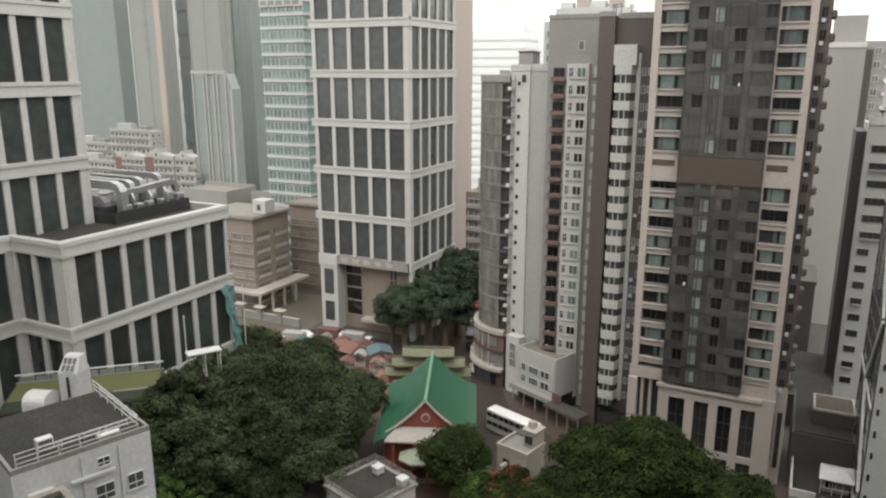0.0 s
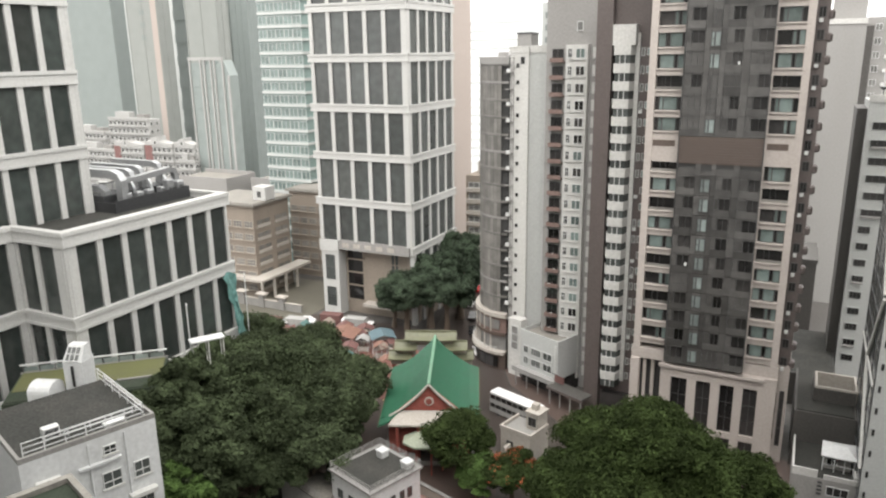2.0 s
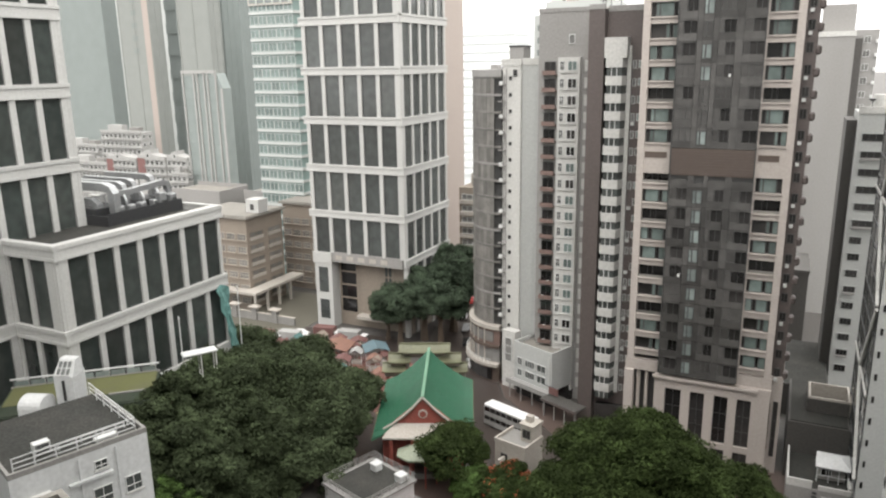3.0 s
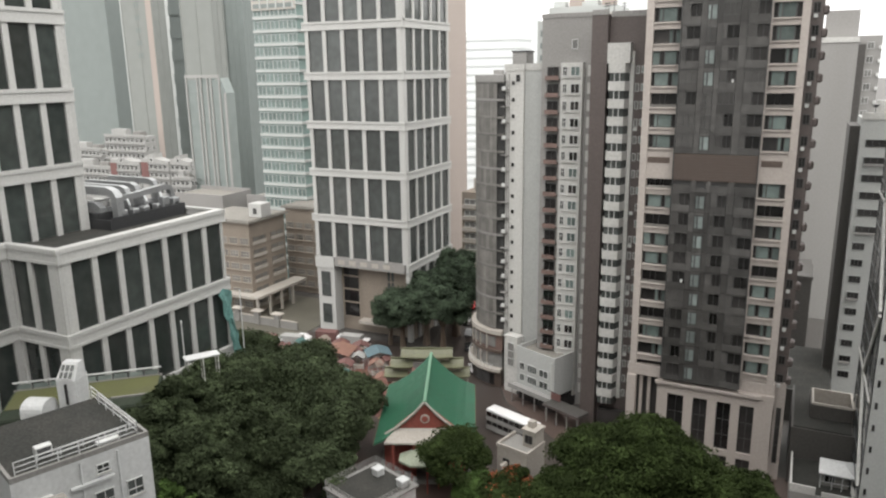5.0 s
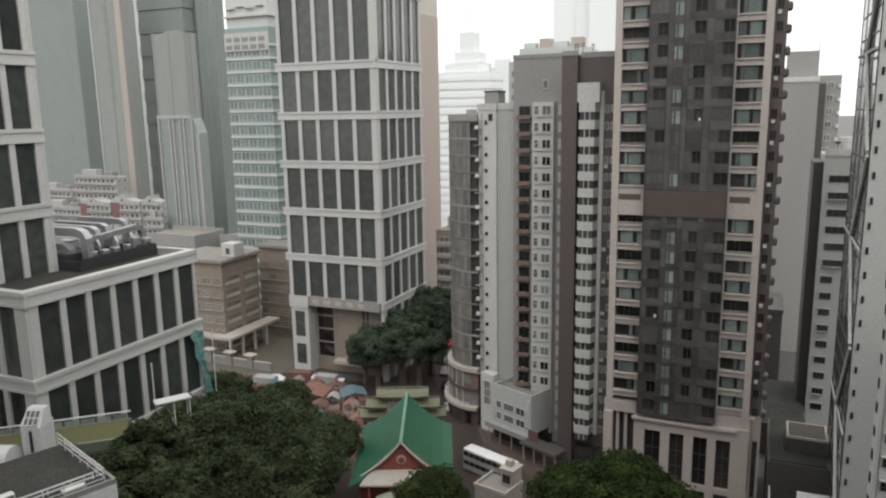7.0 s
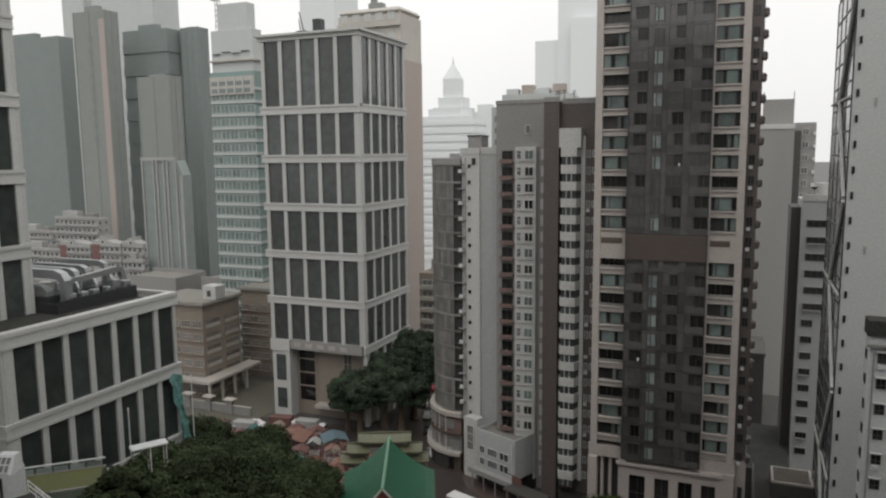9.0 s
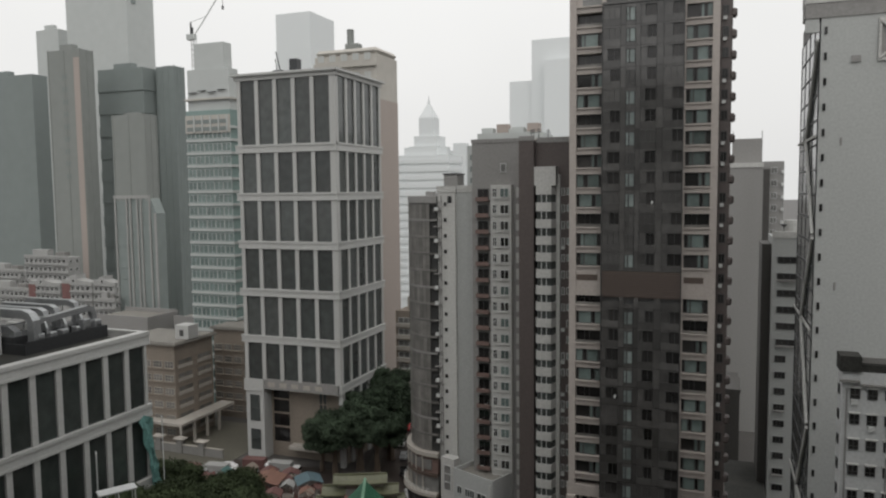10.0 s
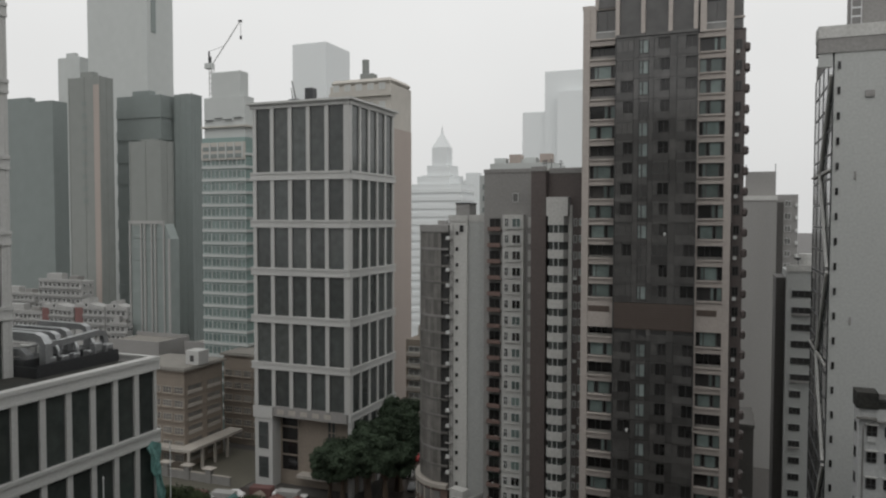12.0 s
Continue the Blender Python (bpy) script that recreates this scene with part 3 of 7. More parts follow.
def arc_wall(name, grow, z0, z1, material, parent, label=""):
    pts = [(-1.5 + (x + 1.5) * (1 + grow / 8.8), 4.5 + (y - 4.5) * (1 + grow / 8.8)) for x, y in ARC]
    pts = [(pts[0][0], 14)] + pts + [(-0.75, pts[-1][1]), (-0.75, 14)]
    n = len(pts)
    v = [(x, y, z0) for x, y in pts] + [(x, y, z1) for x, y in pts]
    f = [(i, (i + 1) % n, n + (i + 1) % n, n + i) for i in range(n)] + [tuple(range(n - 1, -1, -1)), tuple(range(n, 2 * n))]
    return put(name, raw_mesh(name, v, f, material), parent, label=label)


arc_wall("core", -0.4, 0, 61.6, FRAME_DARK, curved)
for i in range(15):
    z = 12.5 + 3.28 * i
    arc_wall("floor_edge", 0.03, z + 2.9, z + 3.28, GREYWALL if i % 4 == 1 else GLASS_CURVE, curved)
    arc_wall("shadow_gap", 0.06, z + 2.84, z + 2.9, FRAME_DARK, curved)
    for k in range(len(ARC) - 1):
        (ax, ay), (bx, by) = ARC[k], ARC[k + 1]
        ln, ang = math.hypot(bx - ax, by - ay), math.degrees(math.atan2(by - ay, bx - ax))
        wn_ = put("window", boxes("window_frame", [(-ln / 2, ln / 2, -0.1, 0, 0, 0.09)],
                                  GREYWALL, ("cw", round(ln, 2))), curved, ((ax + bx) / 2, (ay + by) / 2, z), ang)
        put("pane", boxes("pane", [(-ln / 2 + 0.07, ln / 2, -0.05, 0, 0.09, 2.9)], GLASS_CURVE, ("cp", round(ln, 2))), wn_)
put("drain_pipe", pipe_mesh("drain_pipe", [(-9.75, 4.2, 12.2), (-9.75, 4.2, 62.0)], 0.13, CREAM, 6), curved)
arc_wall("parapet", 0.15, 61.6, 62.9, GREY_PALE, curved)
for z0, z1, g, m, lb in ((0, 3.6, 0.9, TAN_DARK, "dark red-brown shop fronts"), (3.6, 4.2, 1.9, CREAM, "cream canopy edge"), (4.2, 7.4, 0.5, GLASS_OLD, "glazed terrace floor"),
                         (7.4, 8.0, 1.0, TAN_DARK, "brown ledge"), (8.0, 11.4, 0.5, RUST, "brown panelled storey"), (11.4, 12.2, 1.1, CREAM, "cream rounded ledge")):
    arc_wall("podium_storey", g, z0, z1, m, curved, lb)
for k in range(0, 14, 2):
    ax, ay = ARC[k]
    gx, gy = -1.5 + (ax + 1.5) * 1.09, 4.5 + (ay - 4.5) * 1.09
    for z, h in ((4.2, 3.2), (8.0, 3.4)):
        put("mullion", soft_box("mullion", 0.25, 0.25, h, CREAM), curved, (gx, gy, z))

pale = thing("apartment_slab", (-47.4, 133, 0), 0, "pale narrow apartment slab with pipes and tiny windows", "tower")
solid("wall", pale, -3.55, 0, 0, 12, 0, 63.6, WHITE_OLD)
solid("side_wall", pale, 0.003, 3.6, 0.8, 12, 0, 63.6, GREY_WALL2, "plain pale grey party wall")
put("parapet", boxes("parapet", [(-3.8, 0.1, -0.1, 0.2, 63.6, 64.8), (0.11, 3.7, 0.7, 1.0, 63.6, 64.9), (-3.8, -3.5, 0.2, 12, 63.6, 64.6)], WHITE_OLD), pale)
tk = put("tank_house", soft_box("tank_house", 2.8, 4, 3.4, GREY_PALE), pale, (-1.4, 3.4, 63.6))
put("tank_roof", soft_box("tank_roof", 3.1, 4.3, 0.25, STEEL_DARK), tk, (0, 0, 3.4))
ps = Face(pale, "S", 0)
for i in range(17):
    z = 11.0 + 3.05 * i
    ps.window(-2.3, -1.75, z + 1.2, z + 1.9, 0.01, FRAME_DARK, GLASS_DARK, bar=0.06)
    ps.slab("pipe_bracket", -4.3, -2.9, z + 0.2, z + 0.35, 0, 0.6, GREYWALL)
    if (i * 7) % 3:
        ps.slab("condenser", -4.1, -3.4, z + 0.36, z + 0.95, 0.1, 0.55, FRAME_PALE)
put("drain_pipe", pipe_mesh("drain_pipe", [(-3.2, -0.25, 9), (-3.2, -0.25, 62)], 0.1, GREYWALL, 6), pale)
put("drain_pipe", pipe_mesh("drain_pipe", [(-2.8, -0.2, 9), (-2.8, -0.2, 63)], 0.08, GREYWALL, 6), pale)
ps.window(-1.5, -0.7, 61.6, 62.9, 0.01, FRAME_DARK, GLASS_DARK)

pyl = thing("corner_pylon", (-48.6, 130.6, 0), -20, "white rendered pylon beside the rounded podium", "pylon")
solid("wall", pyl, -1.6, 1.6, 0, 2, 0, 12.2, WHITE_OLD)
Face(pyl, "S", 0).window(-0.9, 0.9, 5.8, 10.8, 0.01, FRAME_PALE, GLASS_OLD, trans=(0.33, 0.66), bar=0.1)

# windows, railing and shop openings round the podium
for k in range(len(ARC) - 1):
    (ax, ay), (bx, by) = ARC[k], ARC[k + 1]
    ang = math.degrees(math.atan2(by - ay, bx - ax))
    mx, my = (ax + bx) / 2 + 1.5, (ay + by) / 2 - 4.5
    for g, z, w, h, m in ((1.075, 8.7, 1.25, 2.0, GLASS_OLD if k % 3 else GLASS_CURVE), (1.12, 0.5, 1.1, 2.3, GLASS_DARK)):
        put("window", boxes("window", [(-w / 2, w / 2, -0.12, 0.1, 0, h)], m, ("podwin", w, k % 3 == 0)), curved, (mx * g - 1.5, my * g + 4.5, z), ang)
    put("railing", boxes("railing", [(-0.62, 0.62, -0.03, 0.03, 0.9, 0.97), (-0.62, 0.62, -0.02, 0.02, 0.5, 0.54), (-0.03, 0.03, -0.03, 0.03, 0, 0.9)],
                         FRAME_PALE, ("podrail", 1)), curved, (mx * 1.195 - 1.5, my * 1.195 + 4.5, 4.2), ang)
for a, b, h in ((-6, 6, 2.2), (-4, 9, 1.4), (-2.5, 3, 1.8), (0.5, 6, 2.4)):
    put("roof_box", soft_box("roof_box", 1.6, 1.9, h, GREY_PALE, 0.05), curved, (a, b, 61.6))

walkway = thing("street_canopy", (-37.4, 124.2, 0), -23, "dark brown covered walkway beside the shop building", "canopy")
put("roof", soft_box("canopy_roof", 8.2, 3.2, 0.45, DARKWALL, 0.05), walkway, (4.0, -1.7, 3.3))
put("roof_edge", boxes("roof_edge", [(-0.1, 8.1, -3.38, -3.3, 3.25, 3.7)], BROWN), walkway)
for k in range(4):
    put("post", soft_box("walk_post", 0.22, 0.22, 3.3, GREYWALL), walkway, (0.5 + 2.4 * k, -2.9, 0))

shop = thing("shop_building", (-46.6, 128.6, 0), -23, "low pale grey shop building with flat roof", "building")
solid("wall", shop, 0, 9.6, 0, 9, 3.4, 10.3, GREY_WALL2)
solid("shop_front", shop, 0.2, 9.4, 0.4, 9, 0, 3.4, GLASS_DARK, "dark recessed shop front")
put("parapet", boxes("parapet", [(0, 9.6, 0, 0.25, 10.3, 11.2), (9.35, 9.6, 0.25, 9, 10.3, 11.2), (0, 0.25, 0.25, 9, 10.3, 11.2), (0.25, 9.35, 8.7, 9, 10.3, 11.2)], GREY_WALL2), shop)
put("roof", boxes("roof", [(0.25, 9.35, 0.25, 8.7, 10.304, 10.4)], ROOF_GREY), shop)
put("canopy", boxes("canopy", [(-0.3, 10.4, -2.2, 0, 3.1, 3.4), (-0.3, 10.4, -2.2, -2.0, 3.4, 4.0)], GREY_PALE), shop, label="pale street canopy")
for k in range(4):
    put("canopy_post", soft_box("canopy_post", 0.2, 0.2, 3.1, GREYWALL), shop, (0.6 + 2.9 * k, -1.9, 0))
sf = Face(shop, "S", 0)
for z in (4.3, 6.6):
    sf.window(0.9, 2.1, z, z + 1.5, 0.01, FRAME_PALE, GLASS_GREY, mull=(0.5,))
    sf.window(2.9, 5.3, z, z + 1.5, 0.01, FRAME_PALE, GLASS_GREY, mull=(0.25, 0.5, 0.75))
    sf.window(5.9, 8.1, z, z + 1.5, 0.01, FRAME_PALE, GLASS_GREY, mull=(0.5,))
sf.slab("pilaster", 8.8, 9.2, 4, 10.2, 0, 0.2, WHITE)
for k in range(3):
    ac_unit(tuple(shop.matrix_world @ Vector((2 + 2.4 * k, 5 + 0.8 * k, 10.4))), -23)

# ---- dark brown apartment tower with white bays ----
dark = thing("apartment_tower", (-32.2, 124, 0), 0, "dark brown tower with white window bays and balconies", "tower")
solid("grey_wall", dark, -11.1, 0, 7, 18, 0, 72.6, GREYWALL, "grey rendered wall")
solid("brown_wall", dark, 0.003, 2.6, -1.2, 14, 0, 72.2, BROWN, "dark brown tiled pier")
solid("recess_wall", dark, 2.603, 9.6, 0.6, 14, 0, 71.9, BROWN)
for spec in ((-11.2, 0, 6.9, 7.2, 72.6, 73.3), (0.003, 2.7, -1.3, -1.0, 72.2, 73.0), (2.71, 9.6, 0.5, 0.9, 71.9, 72.8), (-11.2, -10.9, 7.203, 18, 72.6, 73.3)):
    solid("parapet", dark, *spec, GREYWALL)
put("roof", boxes("roof", [(0.2, 9.4, 0.9, 13.8, 72.204, 72.4)], ROOF_DARK), dark)
ds, dr = Face(dark, "S", 7), Face(dark, "S", 0.6)


def bay_mesh(w, h, deep, c, material, key):
    """A bay with slanted cheeks."""
    if key not in MESHES:
        p = [(-w / 2, 0), (-w / 2 + c, -deep), (w / 2 - c, -deep), (w / 2, 0)]
        v = [(x, y, 0) for x, y in p] + [(x, y, h) for x, y in p]
        MESHES[key] = raw_mesh("bay", v, [(0, 1, 5, 4), (1, 2, 6, 5), (2, 3, 7, 6), (3, 0, 4, 7), (3, 2, 1, 0), (4, 5, 6, 7)], material)
    return MESHES[key]


rng = random.Random(4)
for i in range(21):
    z = 61.9 - 2.99 * i
    # white bays with two windows
    b = ds.put("bay", bay_mesh(4.3, 2.99, 1.0, 0.2, WHITE_OLD, ("bay", 4.3)), -5.25, 0, z)
    f = Face(b, "S", -1.0)
    gm = GLASS_TEAL if rng.random() < 0.45 else GLASS_DARK
    f.window(-1.6, -0.8, 0.75, 2.35, 0.02, FRAME_PALE, GLASS_DARK, mull=(0.5,), trans=(0.6,), bar=0.08)
    f.window(-0.15, 1.5, 0.7, 2.35, 0.02, FRAME_PALE, gm, mull=(0.5,), bar=0.08)
    f.slab("sill", -1.5, 1.5, 0.35, 0.5, 0, 0.25, WHITE_OLD)
    # balconies with terracotta fronts
    bal = ds.put("balcony", boxes("balcony", [(-1.25, 1.25, -1.15, 0, 0, 0.18), (-1.25, 1.25, -1.15, -1.05, 0.18, 0.75), (-1.25, -1.15, -1.05, 0, 0.18, 0.75)],
                                  RUST, ("balc", 1)), -8.9, 0, z, "terracotta balcony front")
    f = Face(bal, "S", 0)
    f.window(-1.1, 1.0, 0.2, 2.3, 0.01, FRAME_DARK, GLASS_DARK, mull=(0.5,), bar=0.07)
    if rng.random() < 0.4:
        put("laundry_box", soft_box("laundry_box", 0.5, 0.35, 0.5, FRAME_PALE), bal, (rng.uniform(-0.7, 0.7), -0.7, 0.18))
    ds.slab("white_edge", -2.6, -2.05, z + 0.6, z + 2.5, 0.0, 0.3, WHITE_OLD)
    z = 5.6 + 2.83 * i
    # rounded white bays on the brown side
    if i < 22:
        wb = dr.put("bay", bay_mesh(4.0, 1.5, 2.1, 0.7, WHITE_OLD, ("bay", 4.0)), 4.4, 0, z + 0.9, "white slanted bay front")
        dr.put("bay_glass", bay_mesh(3.6, 1.33, 1.85, 0.6, GLASS_GREY if rng.random() < 0.7 else GLASS_OLD, ("bayglass", rng.random() < 0.5)), 4.4, 0, z - 0.43)
        for x in (-1.4, -0.5, 0.5, 1.4):
            put("mullion", boxes("mullion", [(-0.05, 0.05, -0.05, 0.05, 0, 1.33)], FRAME_PALE, ("mul", 1)), wb, (x * 0.86, -1.95 if abs(x) < 1 else -1.3, -1.33))
    # small pale windows in the recess
    if rng.random() < 0.85:
        dr.window(7.0, 7.6, z + 0.7, z + 2.0, 0.01, FRAME_PALE, GLASS_OLD, bar=0.08)
    dr.window(7.9, 8.9, z + 0.8, z + 2.0, 0.01, FRAME_PALE, GLASS_OLD if rng.random() < 0.5 else GLASS_GREEN, mull=(0.5,), bar=0.08)
    if rng.random() < 0.3:
        dr.slab("condenser", 7.0, 7.6, z + 0.05, z + 0.6, 0.01, 0.4, FRAME_PALE)
dr.slab("white_strip", 6.15, 6.85, 6, 66.5, 0, 0.5, WHITE_OLD, "white rendered strip beside the bays")
dr.slab("bay_cap", 2.7, 6.4, 64.6, 67.8, 0, 2.0, WHITE_OLD)
ds.window(-5.6, -4.5, 67.2, 68.8, 0.01, FRAME_PALE, GLASS_OLD, bar=0.1)
solid("shop_front", dark, 3.2, 9, -0.9, 0.55, 0, 3.6, GLASS_DARK)
for k, (x, y) in enumerate(((1.4, 4), (0.7, 5), (2.5, 3), (3.5, 6))):
    put("aerial", boxes("aerial", [(-0.05, 0.05, -0.05, 0.05, 0, 2.2), (-0.5, 0.5, -0.04, 0.04, 1.5, 1.6), (-0.35, 0.35, -0.04, 0.04, 1.9, 2.0)], STEEL_DARK, ("aer", 1)), dark, (x, y, 72.4))

# ---- tan stone and bronze glass tower ----
tan = thing("apartment_tower", (-22.4, 115.5, 0), 0, "pinkish stone tower with a bronze glass centre", "tower")
TW = 22.0
solid("core", tan, 0.4, TW - 0.4, 1.6, 16, 0, 97, FRAME_DARK)
ts = Face(tan, "S", 0)
FL = 3.04
ts.slab("pier", 0.25, 1.3, 16.6, 96.4, -1.6, 0.05, TAN)
ts.slab("pier", 21.0, 22.0, 16.6, 96.4, -1.6, 0, TAN)
ts.slab("pier", 17.12, 17.4, 16.6, 91.3, -1.6, 0.1, TAN)
SASH = (((0, 0.1, "d"), (0.1, 0.6, "t"), (0.6, 0.72, "d"), (0.72, 1, "t")), ((0, 0.28, "t"), (0.28, 0.42, "d"), (0.42, 0.86, "t"), (0.86, 1, "d")),
        ((0, 0.55, "d"), (0.55, 0.68, "t"), (0.68, 0.78, "d"), (0.78, 1, "t")), ((0, 0.16, "d"), (0.16, 0.3, "t"), (0.3, 0.8, "t"), (0.8, 1, "d")))
for x0, x1, low in ((1.3, 5.4, 18.0), (17.4, 21.0, 17.3)):
    beams = [low + 3.035 * i for i in range(10)] + [51.45 + 3.06 * j for j in range(14)]
    for i, z in enumerate(beams):
        ts.slab("spandrel", x0, x1, z - 0.5, z + 0.3, -1.6, -0.12, TAN)
        ts.slab("ledge", x0, x1, z + 0.3, z + 0.52, -1.6, 0.14, TAN)
        top = beams[i + 1] - 0.5 if i + 1 < len(beams) else 96.4
        if i == 9:
            ts.slab("plant_panel", x0, x1, 47.3, 51.0, -1.6, -0.1, TAN)
            ts.slab("louvre", x0 + 0.1, x1 - 0.7, 49.7, 50.6, -0.1, -0.05, TAN_DARK)
            top = 47.3
        if i == len(beams) - 1:
            ts.window(x0 + 0.9, x1, z + 1.5, 96.2, -0.9, FRAME_DARK, GLASS_BRONZE, mull=(0.5,), bar=0.08)
            ts.slab("glass_rail", x0 + 0.9, x1, z + 0.52, z + 1.5, -0.2, -0.12, GLASS_OLD, "pale glass balcony rail")
            ts.slab("rail_cap", x0 + 0.9, x1, z + 1.5, z + 1.62, -0.24, -0.08, FRAME_PALE)
            ts.slab("pier", x0, x0 + 0.9, z + 0.52, 96.4, -1.6, -0.12, TAN)
            continue
        pick, c = rng.random(), x1 - x0
        if pick < 0.7:
            for a_, b_, g_ in SASH[rng.randrange(4)]:
                ts.window(x0 + c * a_, x0 + c * b_, z + 0.52, top, -0.5 if g_ == "t" else -0.75, FRAME_DARK, GLASS_TEAL if g_ == "t" else GLASS_DARK, bar=0.09)
        else:
            ts.window(x0, x1, z + 0.52, top, -1.3, FRAME_DARK, GLASS_DARK, mull=(0.3, 0.5), bar=0.08)
            ts.slab("glass_rail", x0, x1, z + 0.52, z + 0.95, -0.2, -0.14, GLASS_CURVE)
# bronze centre: a flush curtain wall of glass panels and sunk balconies
solid("glass_core", tan, 5.45, 17.15, -0.8, 1.6, 15.4, 91.4, FRAME_DARK)
tc = Face(tan, "S", -0.8)
COLS = ((5.45, 8.1, "b"), (8.1, 8.9, "s"), (8.9, 10.3, "w"), (10.3, 11.0, "s"), (11.0, 13.3, "b"), (13.3, 14.3, "s"), (14.3, 17.15, "b"))
for z in [15.3 + FL * i for i in range(11)] + [51.4 + 3.07 * j for j in range(13)]:
    top = 47.4 if 45 < z < 46 else z + (FL if z < 50 else 3.07)
    for x0, x1, k in COLS:
        if k == "s":
            tc.slab("spandrel_panel", x0 + 0.02, x1 - 0.02, z, top - 0.04, 0.0, 0.36, GLASS_BRONZE)
        elif k == "w":
            tc.slab("spandrel_panel", x0 + 0.02, x1 - 0.02, z, min(z + 0.55, top), 0.0, 0.36, GLASS_BRONZE)
            if top - z < 2.5:
                continue
            lit = z < 46 or rng.random() < 0.7
            tc.window(x0 + 0.04, x0 + 0.5, z + 0.55, top - 0.5, 0.3, FRAME_DARK, GLASS_GREEN if lit else GLASS_BRONZE, trans=(0.5,), bar=0.08)
            tc.window(x0 + 0.52, x1 - 0.04, z + 0.55, top - 0.5, 0.3, FRAME_DARK, GLASS_GREEN if lit else GLASS_BRONZE, bar=0.08)
            tc.slab("spandrel_panel", x0 + 0.02, x1 - 0.02, top - 0.5, top - 0.04, 0.0, 0.36, GLASS_BRONZE)
        else:
            bl = tc.slab("balcony_front", x0 + 0.02, x1 - 0.02, z, min(z + 1.05, top - 0.04), 0.28, 0.36, GLASS_BRONZE, "bronze glass balcony front")
            if top - z < 2.5:
                continue
            tc.slab("head_panel", x0 + 0.02, x1 - 0.02, top - 0.28, top - 0.04, 0.0, 0.36, GLASS_BRONZE)
            if rng.random() < 0.22:
                tc.window(x0 + 0.02, x1 - 0.02, z + 1.05, top - 0.28, 0.24, FRAME_DARK, GLASS_BRONZE, mull=(0.36, 0.68), bar=0.06)
            else:
                cut = x0 + (x1 - x0) * rng.choice((0.3, 0.45))
                tc.window(x0 + 0.02, cut, z + 1.05, top - 0.28, 0.24, FRAME_DARK, GLASS_BRONZE, bar=0.06)
                tc.window(cut, x1 - 0.02, z + 0.2, top - 0.28, 0.01, FRAME_DARK, GLASS_DARK, mull=(0.5,), bar=0.06)
                if rng.random() < 0.1:
                    hw = rng.uniform(0.2, 0.4)
                    tc.slab("condenser", x1 - 0.3 - hw, x1 - 0.3, z + 1.05, z + 1.05 + rng.uniform(0.2, 0.5), 0.05, 0.3, FRAME_PALE)
tc.slab("louvre_band", 5.45, 17.15, 47.4, 51.36, 0, 0.3, TAN_DARK, "brown louvred plant floor")
for k in range(9):
    tc.slab("louvre_blade", 5.5, 17.1, 47.7 + 0.4 * k, 47.78 + 0.4 * k, 0.3, 0.36, BROWN)
tc.slab("edge_fin", 5.36, 5.5, 15.4, 91.4, 0.0, 0.5, FRAME_DARK)
tc.slab("edge_fin", 17.1, 17.24, 15.4, 91.4, 0.0, 0.5, FRAME_DARK)
tc.slab("cap_panel", 5.45, 17.15, 91.4, 91.8, -0.6, 0.45, GLASS_BRONZE)
# crown
solid("crown_wall", tan, 5.3, 17.2, 0.3, 8, 91.8, 104.5, GLASS_BRONZE, "bronze glass crown")
for x in (5.2, 9.0, 12.95, 16.5):
    ts.slab("crown_fin", x, x + 0.6, 91.8, 104.6, -0.3, 0.3, TAN)
solid("crown_shoulder", tan, 1.9, 5.3, 1.0, 8, 96.4, 99.0, TAN)
solid("crown_shoulder", tan, 0.1, 1.9, 0.2, 8, 96.4, 97.0, TAN)
Face(tan, "S", 1.0).window(2.5, 5.1, 96.6, 98.4, 0.01, FRAME_DARK, GLASS_BRONZE, bar=0.08)
for k in range(4):
    put("aerial", boxes("aerial", [(-0.04, 0.04, -0.04, 0.04, 0, 1.2)], STEEL_DARK, ("aer", 2)), tan, (2.2 + 0.9 * k, 1.4, 99.0))
solid("crown_shoulder", tan, 17.2, 21.9, 0.4, 8, 96.4, 101.0, TAN)
Face(tan, "S", 0.4).window(17.7, 20.9, 96.6, 100.2, 0.01, FRAME_DARK, GLASS_BRONZE, mull=(0.5,), bar=0.08)
solid("crown_shoulder", tan, 21.9, 23.3, 1.4, 8, 92, 100.4, GLASS_BRONZE, "glazed side of the crown")
for z in (93.4, 96.6, 99.6):
    solid("side_rail", tan, 21.95, 23.5, 1.2, 1.38, z, z + 0.3, TAN)
# side wing with bay boxes
solid("side_wall", tan, 22.003, 23.7, 1.6, 16, 16.6, 92, BROWN, "dark brown side wing")
solid("side_base", tan, 22.203, 23.8, 1.5, 16, 0, 16.597, TAN, "pinkish stone base of the side wing")
Face(tan, "S", 1.5).window(22.7, 23.4, 3.0, 12.4, 0.01, FRAME_DARK, GLASS_DARK, trans=(0.33, 0.66), bar=0.08)
te = Face(tan, "S", 1.6)
for i in range(25):
    z = 16.2 + 3.02 * i
    put("side_bay", soft_box("side_bay", 0.9, 1.5, 1.25, BROWN, 0.25), tan, (23.85, 2.2, z))
    te.window(22.3, 23.2, z + 0.3, z + 1.7, 0.01, FRAME_DARK, GLASS_DARK, mull=(0.5,), bar=0.08)
    if i % 3 != 1:
        te.slab("condenser", 22.4, 22.9, z - 0.35, z + 0.15, 0.0, 0.4, FRAME_PALE)
